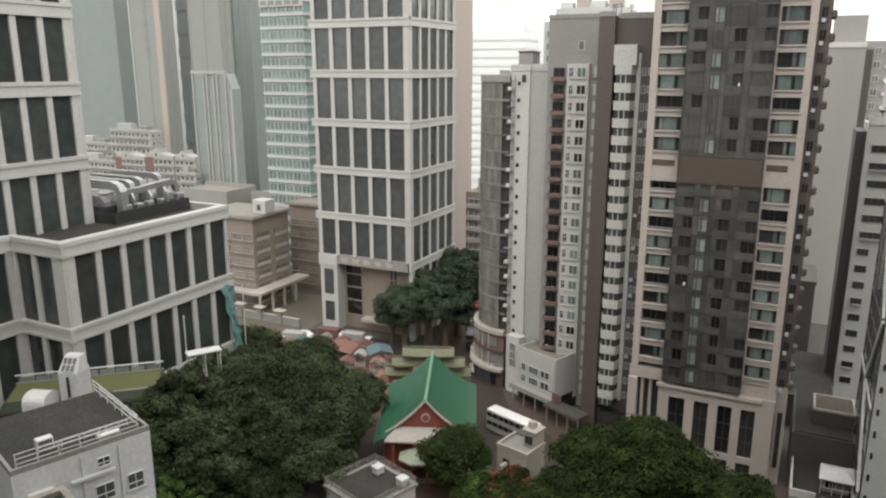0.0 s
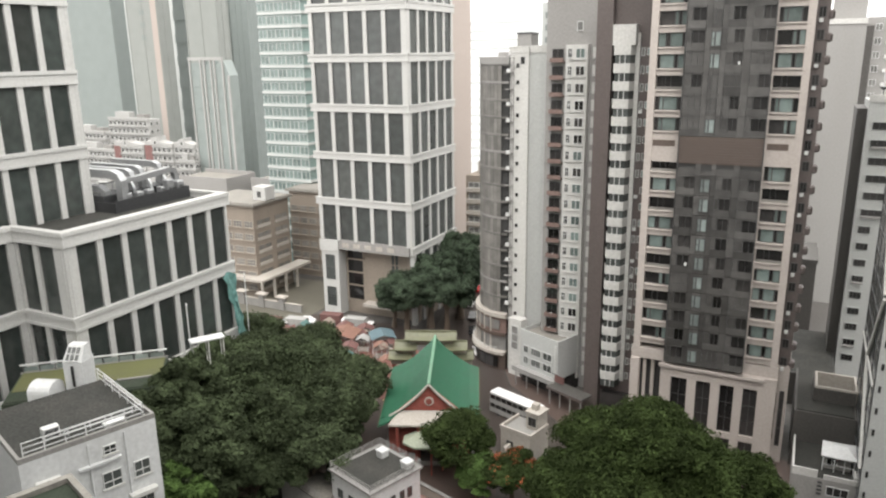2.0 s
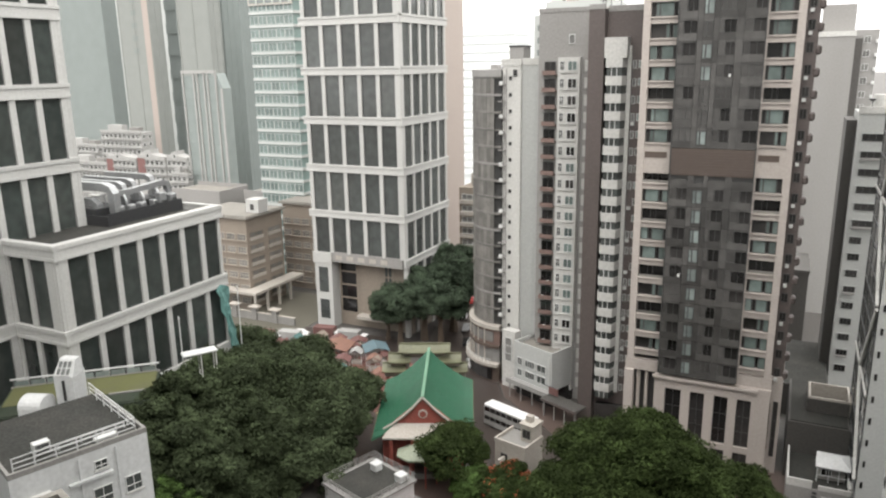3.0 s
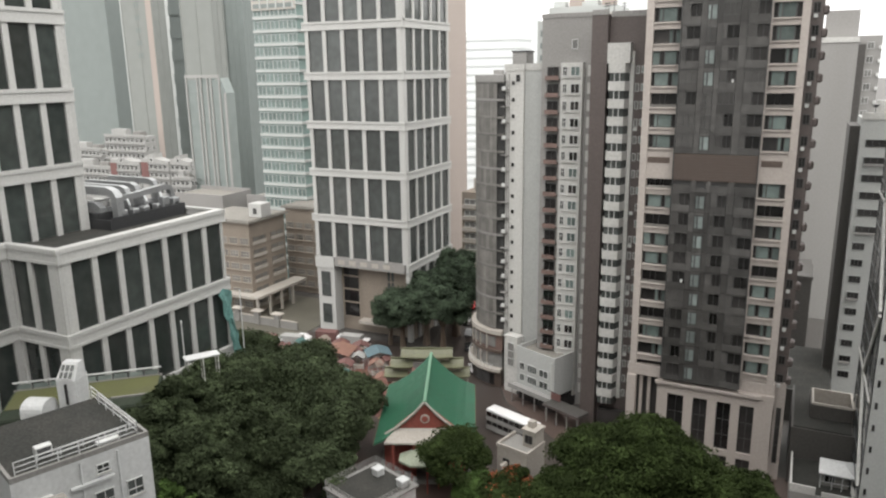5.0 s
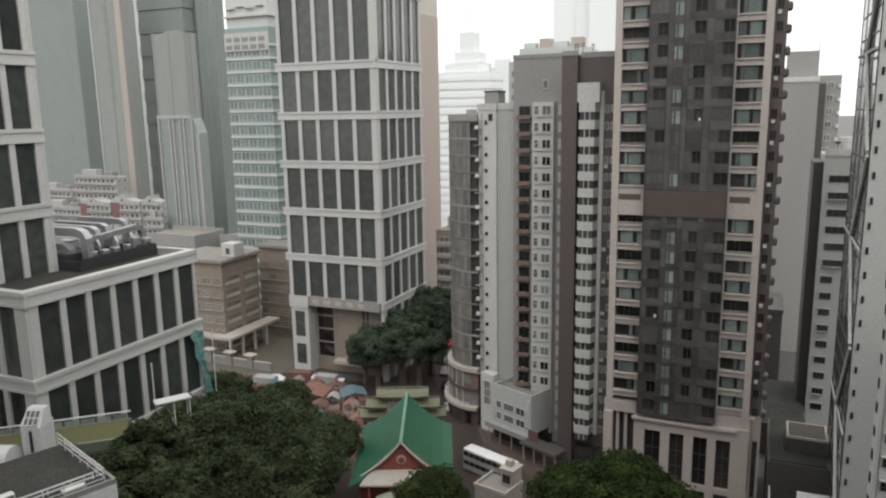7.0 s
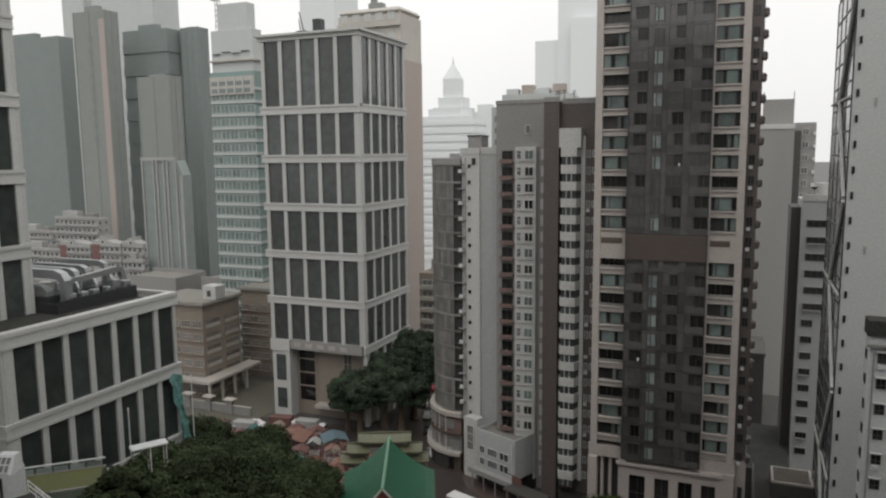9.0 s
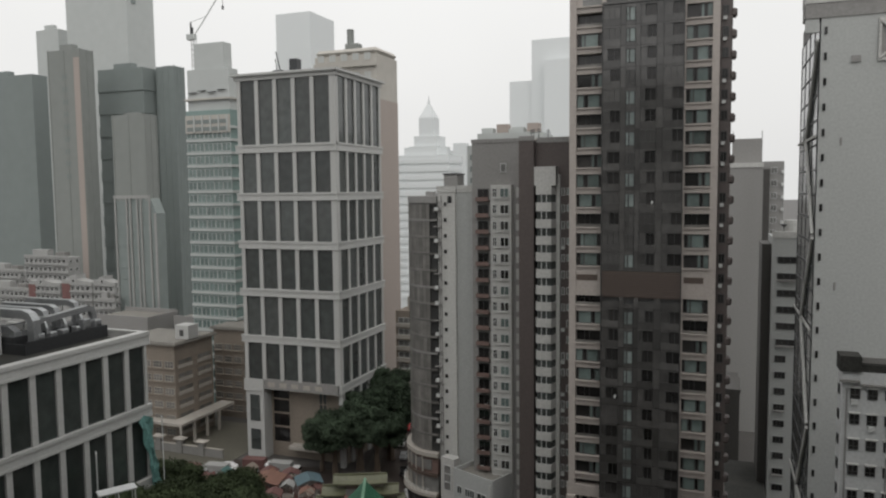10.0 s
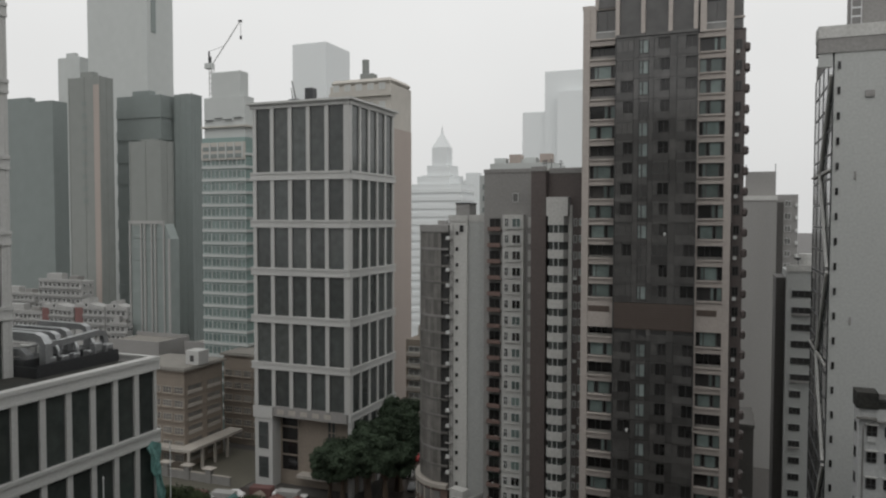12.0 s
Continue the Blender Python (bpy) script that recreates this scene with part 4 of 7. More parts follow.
# stone podium
for spec in ((0, 22.2, 0.0, 16, 14.8, 16.6), (6.6, 22.2, -0.5, 0.5, 12.6, 14.797), (6.6, 19.6, -0.42, 0.5, 3.4, 4.4), (6.6, 19.6, -0.42, 0.5, 0, 0.6)):
    solid("podium_wall", tan, *spec, TAN, "pinkish stone podium wall")
for spec in ((0, 1.4, -0.5, 1, 0, 14.797), (4.9, 6.597, -0.5, 1, 0, 14.797), (9.1, 10.5, -0.5, 0.5, 0, 12.597), (12.7, 14.1, -0.5, 0.5, 0, 12.597),
             (16.2, 17.5, -0.5, 0.5, 0, 12.597), (19.6, 22.2, -0.5, 16, 0, 12.597)):
    solid("podium_pier", tan, *spec, TAN)
put("podium_cornice", boxes("podium_cornice", [(4.6, 20.4, -1.0, -0.5, 14.3, 14.75), (4.8, 20.2, -0.8, -0.5, 14.0, 14.3)], TAN), tan)
for x0, x1 in ((6.6, 9.1), (10.5, 12.7), (14.1, 16.2), (17.5, 19.6)):
    Face(tan, "S", 0.2).window(x0, x1, 4.4, 12.6, 0.01, FRAME_DARK, GLASS_DARK, mull=(0.5,), trans=(0.3, 0.62), bar=0.07)
    Face(tan, "S", 0.2).window(x0, x1, 0.6, 3.4, 0.01, FRAME_DARK, GLASS_DARK, mull=(0.5,))
for x in (1.9, 3.2):
    put("porch_column", soft_box("porch_column", 0.5, 0.6, 14.7, TAN), tan, (x + 0.2, 0.9, 0))
Face(tan, "E", 22.2).window(1.5, 4.5, 4, 12, 0.01, TAN_DARK, GLASS_DARK, mull=(0.5,), trans=(0.5,), bar=0.12)


# ---- right side: alley and the pale towers ----
slab = thing("apartment_slab", (2, 205, 0), 0, "tall plain grey apartment slab with rooftop tank", "tower")
solid("wall", slab, 0, 8.2, 0, 20, 0, 69, GREY_PALE)
solid("parapet", slab, -0.2, 8.3, -0.2, 20, 69, 70.2, WHITE_OLD)
solid("tank_room", slab, 0.8, 8.0, 3, 10, 70.2, 76.5, GREYWALL, "grey rooftop tank room")
for x in (0.9, 7.9):
    put("mast", boxes("mast", [(-0.08, 0.08, -0.08, 0.08, 0, 2.0)], STEEL_DARK, ("mast", 1)), slab, (x, 4, 76.5))
solid("side_wing", slab, 8.203, 13.2, 2.4, 20, 0, 70.5, GREY_PALE)
# dark strip painted as the shade of the slab's re-entrant corner
solid("shaft", slab, 8.22, 9.8, 1.2, 2.38, 0, 68.5, DARKWALL, "dark strip with the light well's shade in its colour")
sw = Face(slab, "S", 2.4)
for i in range(20):
    sw.window(10.1, 11.6, 6.6 + 3.2 * i, 8.2 + 3.2 * i, 0.01, FRAME_PALE, GLASS_OLD, mull=(0.5,), bar=0.1)
    sw.slab("condenser", 12.6, 13.2, 6.6 + 3.2 * i, 7.4 + 3.2 * i, 0, 0.5, FRAME_PALE)

alley = thing("apartment_tower", (9.5, 152, 0), 0, "pale grey narrow tower with dark strip windows", "tower")
solid("wall", alley, 0, 6.2, 0, 14, 0, 54.4, GREY_WALL2)
solid("parapet", alley, -0.15, 6.3, -0.15, 0.3, 54.4, 55.6, WHITE_OLD)
put("roof_dome", tube("roof_dome", 1.9, 1.4, 3.2, WHITE_OLD, 16), alley, (3.6, 4, 54.4))
put("roof_dish", tube("roof_dish", 0.2, 0.7, 0.5, STEEL_DARK, 12), alley, (2.0, 2, 56.4))
put("dish_post", tube("dish_post", 0.08, 0.08, 2.0, STEEL_DARK, 6), alley, (2.0, 2, 54.4))
# wing coloured dark for the shade between slab and tower
solid("rear_wing", alley, -1.7, -0.003, 3, 14, 0, 53.0, DARKWALL, "rear wing with the recess's shade in its dark colour")
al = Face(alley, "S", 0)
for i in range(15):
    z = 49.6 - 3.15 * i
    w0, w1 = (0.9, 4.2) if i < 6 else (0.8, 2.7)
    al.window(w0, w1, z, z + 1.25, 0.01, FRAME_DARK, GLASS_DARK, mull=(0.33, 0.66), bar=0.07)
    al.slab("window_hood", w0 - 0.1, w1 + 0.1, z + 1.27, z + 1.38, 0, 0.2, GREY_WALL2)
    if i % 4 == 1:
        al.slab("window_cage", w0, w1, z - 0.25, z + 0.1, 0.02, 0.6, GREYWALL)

# filler block added to hide bright ground, dark for the alley's shade
fill = thing("low_building", (1.2, 140, 0), 0, "added dark filler block covering the pale alley ground", "building")
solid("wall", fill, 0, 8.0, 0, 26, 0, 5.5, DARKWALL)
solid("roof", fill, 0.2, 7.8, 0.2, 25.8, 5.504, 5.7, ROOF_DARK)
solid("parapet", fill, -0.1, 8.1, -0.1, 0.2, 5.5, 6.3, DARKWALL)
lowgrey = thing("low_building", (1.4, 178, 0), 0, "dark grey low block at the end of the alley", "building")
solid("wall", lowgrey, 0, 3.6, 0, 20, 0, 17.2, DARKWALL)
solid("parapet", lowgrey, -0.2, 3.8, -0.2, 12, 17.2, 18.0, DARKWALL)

braced = thing("office_tower", (11.3, 103, 0), 0, "tall pale blank-walled tower with a braced dark glass side", "tower")
solid("wall", braced, 0, 24, 0, 22, 0, 84.6, GREY_WALL2, "blank pale concrete wall")
solid("band", braced, -1.85, 24.2, -0.12, 3.0, 84.6, 86.4, GREYWALL, "grey painted band under the roof")
solid("coping", braced, -1.9, 24.4, -0.2, 3.1, 86.4, 87.9, WHITE_OLD)
solid("roof_slab", braced, 0, 24.2, 3.103, 22, 84.6, 87.0, GREYWALL)
solid("head_wall", braced, -1.8, -0.25, 0.0, 0.6, 82.9, 84.6, GREY_WALL2)
bw = Face(braced, "W", 0)
for i in range(27):
    z = 1 + 3.1 * i
    bw.window(0.5, 21.7, z, z + 3.05, 0.02, STEEL_DARK, GLASS_GREY, mull=(0.25, 0.5, 0.75), bar=0.1)
    Face(braced, "S", 0).window(0.35, 0.68, z + 1.0, z + 1.9, 0.01, FRAME_DARK, GLASS_DARK, bar=0.05)


def brace(parent, x, y0, z0, y1, z1, r=0.24):
    put("brace", pipe_mesh("brace", [(x, y0, z0), (x, (y0 + y1) / 2, (z0 + z1) / 2), (x, y1, z1)], r, WHITE_OLD, 6), parent, label="white diagonal steel brace")


for z in (9, 33.5, 58):
    brace(braced, -0.3, 0.6, z, 11, z + 12.2)
    brace(braced, -0.3, 11, z + 12.4, 0.6, z + 24)
    put("tie_beam", boxes("tie_beam", [(-0.4, -0.18, 0.4, 21.6, 0, 0.3)], WHITE_OLD, ("tie", 1)), braced, (0, 0, z + 12.1))
solid("wall_recess", braced, 6.4, 11.4, -0.06, -0.004, 79.2, 83.9, GREYWALL, "framed grey panel high on the wall")
for spec in ((6.2, 11.6, 83.7, 84.1), (6.2, 11.6, 79.0, 79.4), (6.2, 6.5, 79.4, 83.7), (11.3, 11.6, 79.4, 83.7)):
    solid("panel_frame", braced, spec[0], spec[1], -0.25, -0.07, spec[2], spec[3], WHITE_OLD)
for s in (1, -1):
    put("panel_brace", pipe_mesh("panel_brace", [(6.4, -0.2, 81.5 - 2.2 * s), (11.4, -0.2, 81.5 + 2.2 * s)], 0.2, WHITE_OLD, 6), braced)
solid("vent", braced, 3.4, 4.4, -0.2, -0.004, 79.0, 79.8, GREYWALL)
solid("roof_room", braced, 3.4, 20, 4, 18, 87.9, 104, GREYWALL, "grey plant room on the roof")
lad = put("roof_ladder", boxes("roof_ladder", [(-0.6, -0.5, -0.05, 0.05, 0, 14), (0.5, 0.6, -0.05, 0.05, 0, 14)] + [(-0.5, 0.5, -0.04, 0.04, 0.6 + 1.1 * k, 0.8 + 1.1 * k) for k in range(12)],
                               RAIL), braced, (2.7, 3.6, 87.9))
for z, x in ((51, 2.2), (69, 2.4), (31, 3.4)):
    solid("wall_vent", braced, x, x + 0.22, -0.1, -0.004, z, z + 1.0, GREYWALL)

whiteb = thing("apartment_building", (12.7, 88, 0), 0, "white apartment block with stained parapet and square windows", "building")
solid("wall", whiteb, 0, 16, 0, 3.4, 0, 44.2, WHITE_WET)
put("roof_band", boxes("roof_band", [(-0.3, 1.75, -0.3, 2.4, 44.2, 45.9), (1.753, 5.2, 0.0, 3.4, 44.2, 45.0), (5.203, 16.1, -0.1, 3.4, 44.2, 45.7)], ROOF_DARK), whiteb, label="dark stained parapet")
put("coping", boxes("coping", [(1.9, 4.6, 0.5, 0.8, 45.1, 45.7), (-0.3, 1.6, -0.5, -0.003, 43.1, 43.35), (1.7, 4.2, -0.45, -0.003, 42.75, 42.95), (4.4, 16.2, -0.5, -0.003, 43.1, 43.35)], CONCRETE), whiteb, label="rain-stained ledge")
wbf = Face(whiteb, "S", 0)
for i in range(12):
    z = 41.3 - 2.8 * i
    for k in range(8):
        wbf.window(0.75 + 1.65 * k, 1.7 + 1.65 * k, z, z + 1.15, 0.01, FRAME_DARK, GLASS_DARK, mull=(0.5,), trans=(0.35,), bar=0.06)
        wbf.slab("window_hood", 0.65 + 1.65 * k, 1.8 + 1.65 * k, z + 1.18, z + 1.3, 0, 0.35, WHITE_OLD)
        if (3 * k + i) % 4 == 0:
            wbf.slab("condenser", 0.85 + 1.65 * k, 1.5 + 1.65 * k, z - 0.55, z - 0.1, 0, 0.4, FRAME_PALE)
    Face(whiteb, "W", 0).window(1.4, 2.2, z, z + 1.1, 0.01, FRAME_DARK, GLASS_DARK, bar=0.06)
put("drain_pipe", pipe_mesh("drain_pipe", [(0.4, -0.2, 0), (0.4, -0.2, 42.4), (1.6, -0.3, 43.0)], 0.09, GREYWALL, 6), whiteb)
put("drain_pipe", pipe_mesh("drain_pipe", [(4.3, -0.2, 0), (4.3, -0.2, 43.0)], 0.08, GREYWALL, 6), whiteb)

# low roofs in the alley
lr = thing("low_building", (2.6, 117, 0), 0, "low dark-roofed alley building with pale parapet", "building")
# wall colour darkened with the alley's shade
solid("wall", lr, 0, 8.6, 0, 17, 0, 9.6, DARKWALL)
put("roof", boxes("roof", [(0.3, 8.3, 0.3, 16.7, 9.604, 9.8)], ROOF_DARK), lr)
put("roof_skin", boxes("roof_skin", [(2.55, 8.5, 4.42, 4.58, 9.8, 11.9), (2.52, 2.68, 4.6, 10.8, 9.8, 11.9)], DARKWALL), lr, label="dark outer skin of the parapet")
put("stair_head", boxes("stair_head", [(2.7, 8.6, 4.6, 4.9, 9.8, 12.2), (2.7, 3.0, 4.9, 10.8, 9.8, 12.2), (8.3, 8.6, 4.9, 10.8, 9.8, 12.2), (3.0, 8.3, 10.5, 10.8, 9.8, 12.2)], CREAM), lr, label="pale open-topped parapet")
ra = thing("low_building", (3.0, 106.7, 0), 0, "low pale roof terrace block in the alley", "building")
solid("wall", ra, 0, 8.2, 0, 10.2, 0, 4.5, GREYWALL)
put("parapet", boxes("parapet", [(0, 3.3, 0, 0.25, 4.5, 5.7), (4.1, 8.2, 0, 0.25, 4.5, 5.2), (0, 0.25, 0.25, 10.2, 4.5, 5.6), (7.95, 8.2, 0.25, 10.2, 4.5, 5.6)], WHITE_OLD), ra)
put("roof", boxes("roof", [(0.25, 7.95, 0.25, 10.2, 4.504, 4.6)], ROOF_DARK), ra)
Face(ra, "S", 0).window(4.6, 7.4, 2.2, 3.6, 0.01, FRAME_PALE, GLASS_DARK, mull=(0.33, 0.66))
for k in range(4):
    Face(ra, "S", 0).slab("vent_slot", 3.4, 4.0, 2.0 + 0.6 * k, 2.3 + 0.6 * k, 0.0, 0.06, STEEL_DARK)
shed = thing("roof_shed", (9.0, 111.2, 4.6), 0, "small shed with a white sheet-metal roof", "shed")
put("wall", boxes("wall", [(-1.9, 1.6, -1.2, 2.0, 0, 2.4)], CONCRETE), shed)
sv = [(-2.4, -2.25, 2.45), (2.2, -2.25, 2.45), (2.4, 2.25, 2.6), (-2.2, 2.25, 2.6), (-0.9, 0.3, 3.15), (0.9, 0.3, 3.15)]
put("roof", raw_mesh("roof", sv + [(x, y, z - 0.12) for x, y, z in sv[:4]],
                     [(0, 1, 5, 4), (1, 2, 5), (2, 3, 4, 5), (3, 0, 4), (0, 6, 7, 1), (1, 7, 8, 2), (2, 8, 9, 3), (3, 9, 6, 0), (9, 8, 7, 6)], WHITE_WET), shed, label="folded white sheet-metal roof")
for x in (-2.1, -0.6, 0.7, 1.9):
    put("post", boxes("shed_post", [(-0.05, 0.05, -0.05, 0.05, 0, 2.35)], RAIL, ("shedpost", 1)), shed, (x, -2.0, 0))
put("rail", boxes("shed_rail", [(-2.1, 1.9, -2.03, -1.97, 1.0, 1.08), (-2.1, 1.9, -2.03, -1.97, 2.1, 2.18)], RAIL), shed)
Face(shed, "S", -1.2).window(-1.6, -0.2, 0.6, 1.8, 0.01, FRAME_PALE, GLASS_DARK, mull=(0.5,))

# ---- near roofs ----
near = thing("apartment_building", (-42.1, 35.7, 0), -19.5, "white rendered building with a wet dark flat roof", "building")
# local x runs from the corner away to -x, y towards -y
solid("wall", near, -9.6, 0, -9.4, 0, 0, 37.6, WHITE_WET)
put("parapet", boxes("parapet", [(-9.6, 0, -0.22, 0, 37.6, 38.0), (-0.22, 0, -9.4, -0.22, 37.6, 38.0), (-9.6, -0.22, -9.4, -9.18, 37.6, 38.0)], CONCRETE), near)
put("roof", boxes("roof", [(-9.6, -0.22, -9.18, -0.22, 37.604, 37.75)], ROOF_DARK), near)
railing(near, -9.6, -0.6, -0.5, -0.6, 37.75)
railing(near, -0.5, -8.9, -0.5, -0.6, 37.75)
railing(near, -1.6, -7.2, -1.6, -1.0, 37.75, h=0.5, rails=2)
nf = Face(near, "E", 0)
for a, z, w in ((-3.5, 36.1, 0.9), (-3.6, 33.4, 1.35), (-1.4, 33.4, 1.2), (-3.6, 30.5, 1.35), (-1.4, 30.5, 1.2), (-6.4, 33.2, 0.8), (-3.6, 27.6, 1.35), (-1.4, 27.6, 1.2)):
    nf.slab("window_reveal", a - w / 2 - 0.1, a + w / 2 + 0.1, z - 0.12, z, 0, 0.15, WHITE_OLD)
    nf.window(a - w / 2, a + w / 2, z, z + (0.7 if w < 1 else 1.3), 0.01, FRAME_PALE, GLASS_GREY, mull=(0.5,), trans=(0.4,), bar=0.045)
nf.slab("door", -8.2, -7.3, 33.2, 35.6, 0.0, 0.08, GREYWALL, "grey metal door")
nf.slab("door_hood", -8.6, -7.0, 35.7, 35.9, 0.0, 0.5, WHITE_OLD)
nf.slab("ledge", -5.8, -2.8, 35.55, 35.75, 0, 0.3, WHITE_WET)
nf.slab("condenser_shelf", -2.6, -0.6, 31.95, 32.3, 0, 0.6, WHITE_OLD)
for a in (-5.0, -2.4):
    put("drain_pipe", pipe_mesh("drain_pipe", [(0.12, a, 0), (0.12, a, 37.4)], 0.07, WHITE_WET, 6), near)
un = near.matrix_world @ Vector((-2.2, -6.6, 37.75))
ac_unit(tuple(un), 70, 1.25, "white air conditioner on a steel stand")
un = near.matrix_world @ Vector((-1.0, -2.6, 37.75))
hatch = thing("roof_hatch", tuple(un), -19.5, "flat pale metal roof hatch", "hatch")
put("lid", soft_box("lid", 0.6, 1.6, 0.25, FRAME_PALE), hatch)

moss = thing("low_building", (-34.5, 23.2, 0), -19.5, "building with a mossy dark roof and stone rim", "building")
solid("wall", moss, 0, 7, -14, 0, 0, 41.4, WHITE_OLD)
put("roof", boxes("roof", [(0.4, 6.7, -14, -0.3, 41.404, 41.6)], ROOF_MOSS), moss)
put("rim", boxes("rim", [(-0.05, 7, -0.3, 0.05, 41.4, 41.9), (-0.05, 0.4, -14, -0.3, 41.4, 41.9)], ROOF_GREY), moss)

# terrace with lawn, stair tower and rail between the white building and the office block
terr = thing("terrace_building", (-71.5, 57, 0), 42, "raised terrace block with a worn lawn", "building")
# dark roof material reused so wall and path merge into the tree crowns
solid("wall", terr, -13, 4.4, -2.2, 6.9, 0, 25.6, ROOF_MOSS, "dark retaining wall under the terrace")
put("lawn", boxes("lawn", [(-12.7, 4.1, 0.9, 6.5, 25.604, 25.75)], GRASS), terr)
put("path", boxes("path", [(-12.7, 4.1, -1.9, 0.897, 25.604, 25.7)], ROOF_MOSS), terr, label="dark path along the lawn")
put("kerb", boxes("kerb", [(-1, 4.0, 0.6, 0.897, 25.7, 25.85)], CONCRETE), terr)
put("rim", boxes("rim", [(-13, 4.4, 6.5, 6.9, 25.6, 25.8)], CONCRETE), terr)
for k in range(10):
    put("rail_post", boxes("rail_post", [(-0.06, 0.06, -0.06, 0.06, 0, 0.9)], STEEL_DARK, ("terrpost", 1)), terr, (-12.7 + 1.86 * k, 6.7, 25.8))
for k in range(9):
    put("rail_panel", boxes("rail_panel", [(-0.8, 0.8, -0.02, 0.02, 0.08, 0.7)], GLASS_GREEN, ("terrpanel", 1)), terr, (-11.77 + 1.86 * k, 6.7, 25.8))
put("handrail", boxes("handrail", [(-13, 4.4, 6.58, 6.82, 26.7, 26.84)], WHITE_WET), terr, label="white handrail of the terrace")
tcan = thing("terrace_canopy", (-70.6, 70.0, 0), 58, "low white canopy on posts beside the flagpole", "canopy")
put("roof", soft_box("terrace_canopy_roof", 4.6, 1.8, 0.3, WHITE_WET, 0.1), tcan, (0, 0, 26.6))
for x in (-2.0, 0, 2.0):
    for y in (-0.7, 0.7):
        put("post", boxes("canopy_leg", [(-0.07, 0.07, -0.07, 0.07, 0, 26.6)], WHITE_OLD, ("canleg", 1)), tcan, (x, y, 0))
stair = thing("stair_tower", (-73.0, 52.2, 25.75), 20, "white stair tower with a window and red base", "stair tower")
put("wall", soft_box("wall", 2.3, 2.3, 4.6, WHITE_WET), stair)
stv = [(-1.15, -1.15, 4.6), (1.15, -1.15, 4.6), (1.15, 1.15, 4.6), (-1.15, 1.15, 4.6), (-0.95, 0.2, 6.3), (0.95, 0.2, 6.3), (0.95, 1.1, 6.3), (-0.95, 1.1, 6.3)]
put("head", raw_mesh("head", stv, [tuple(q) for q in BOX_FACES], WHITE_WET), stair, label="white stair head with a sloped front")
sl = put("skylight", lattice("skylight", 1.7, 1.75, (0.33, 0.66), (0.5,), 0.08, 0.1, FRAME_PALE, ("skyl", 1)), stair, (0, -1.12, 4.75))
sl.rotation_euler = (radians(-38), 0, 0)
put("pane", boxes("pane", [(-0.8, 0.8, -0.05, -0.01, 0.05, 1.7)], GLASS_GREY), sl)
put("base", soft_box("base", 2.45, 2.45, 0.9, RUST), stair)
Face(stair, "S", -1.15).window(-0.15, 0.15, 1.7, 4.2, 0.01, FRAME_DARK, GLASS_DARK, bar=0.05)
put("mast", tube("mast", 0.09, 0.07, 5.5, RAIL, 8), stair, (2.2, -0.4, 0))
hood = thing("vent_hood", (-75.0, 49.2, 25.75), 20, "rounded white sheet-metal hood", "hood")
hv = [(x, 1.5 * math.cos(radians(a)) , 1.7 + 1.1 * math.sin(radians(a))) for a in range(0, 181, 20) for x in (-1.3, 1.3)]
put("shell", raw_mesh("shell", hv + [(-1.3, 1.5, 0), (1.3, 1.5, 0), (-1.3, -1.5, 0), (1.3, -1.5, 0)],
                      [(2 * i, 2 * i + 1, 2 * i + 3, 2 * i + 2) for i in range(9)] + [(0, 1, 21, 20), (18, 19, 23, 22), (20,) + tuple(range(0, 19, 2)) + (22,), (21, 23) + tuple(range(19, 0, -2))], WHITE_WET), hood)

# small white house with railed roof
house = thing("small_house", (-46.1, 71.1, 0), -19, "small white house with a railed grey roof terrace", "house")
solid("wall", house, -8.4, 0, 0, 8.8, 0, 8.6, WHITE_WET)
put("roof_slab", boxes("roof_slab", [(-8.7, 0.3, -0.3, 9.1, 8.6, 8.9)], GREYWALL), house)
put("roof", boxes("roof", [(-8.0, -0.4, 0.4, 8.4, 8.904, 8.98)], ROOF_DARK), house)
for x0, y0, x1, y1 in ((-8.5, -0.1, 0.1, -0.1), (0.1, -0.1, 0.1, 8.9), (-8.5, 8.9, 0.1, 8.9), (-8.5, -0.1, -8.5, 8.9)):
    railing(house, x0, y0, x1, y1, 8.9, rails=4, material=GREYWALL)
ha, hb_ = Face(house, "S", 0), Face(house, "E", 0)
for a in (-7.0, -4.6, -2.2):
    ha.window(a, a + 1.1, 5.2, 6.6, 0.01, FRAME_DARK, GLASS_GREY, mull=(0.5,), bar=0.06)
    ha.slab("condenser", a + 0.1, a + 0.9, 4.4, 5.0, 0, 0.45, FRAME_PALE)
for a in (1.6, 3.4, 5.0, 6.4):
    hb_.window(a, a + 0.8, 5.2, 6.7, 0.01, FRAME_DARK, GLASS_GREY, bar=0.06)
hb_.window(4.4, 6.6, 1.6, 3.4, 0.01, FRAME_PALE, GLASS_GREY, mull=(0.33, 0.66), bar=0.06)
for lx, ly in ((-5.6, 6.9), (-0.9, 7.3)):
    tkk = thing("water_tank", tuple(house.matrix_world @ Vector((lx, ly, 8.98))), -19, "white water tank on the house roof", "tank", "roof tanks")
    put("body", soft_box("body", 1.3, 1.3, 1.0, WHITE_WET, 0.1), tkk)
    put("lid", soft_box("lid", 1.45, 1.45, 0.15, WHITE_WET), tkk, (0, 0, 1.0))
annex = thing("low_building", (-56.5, 72.5, 0), -19, "low white annex with grey roof rails", "building")
solid("wall", annex, -8, 2, 0, 4, 0, 4.6, WHITE_OLD)
put("roof", boxes("roof", [(-8.2, 2.2, -0.2, 4.2, 4.6, 4.85)], ROOF_GREY), annex)
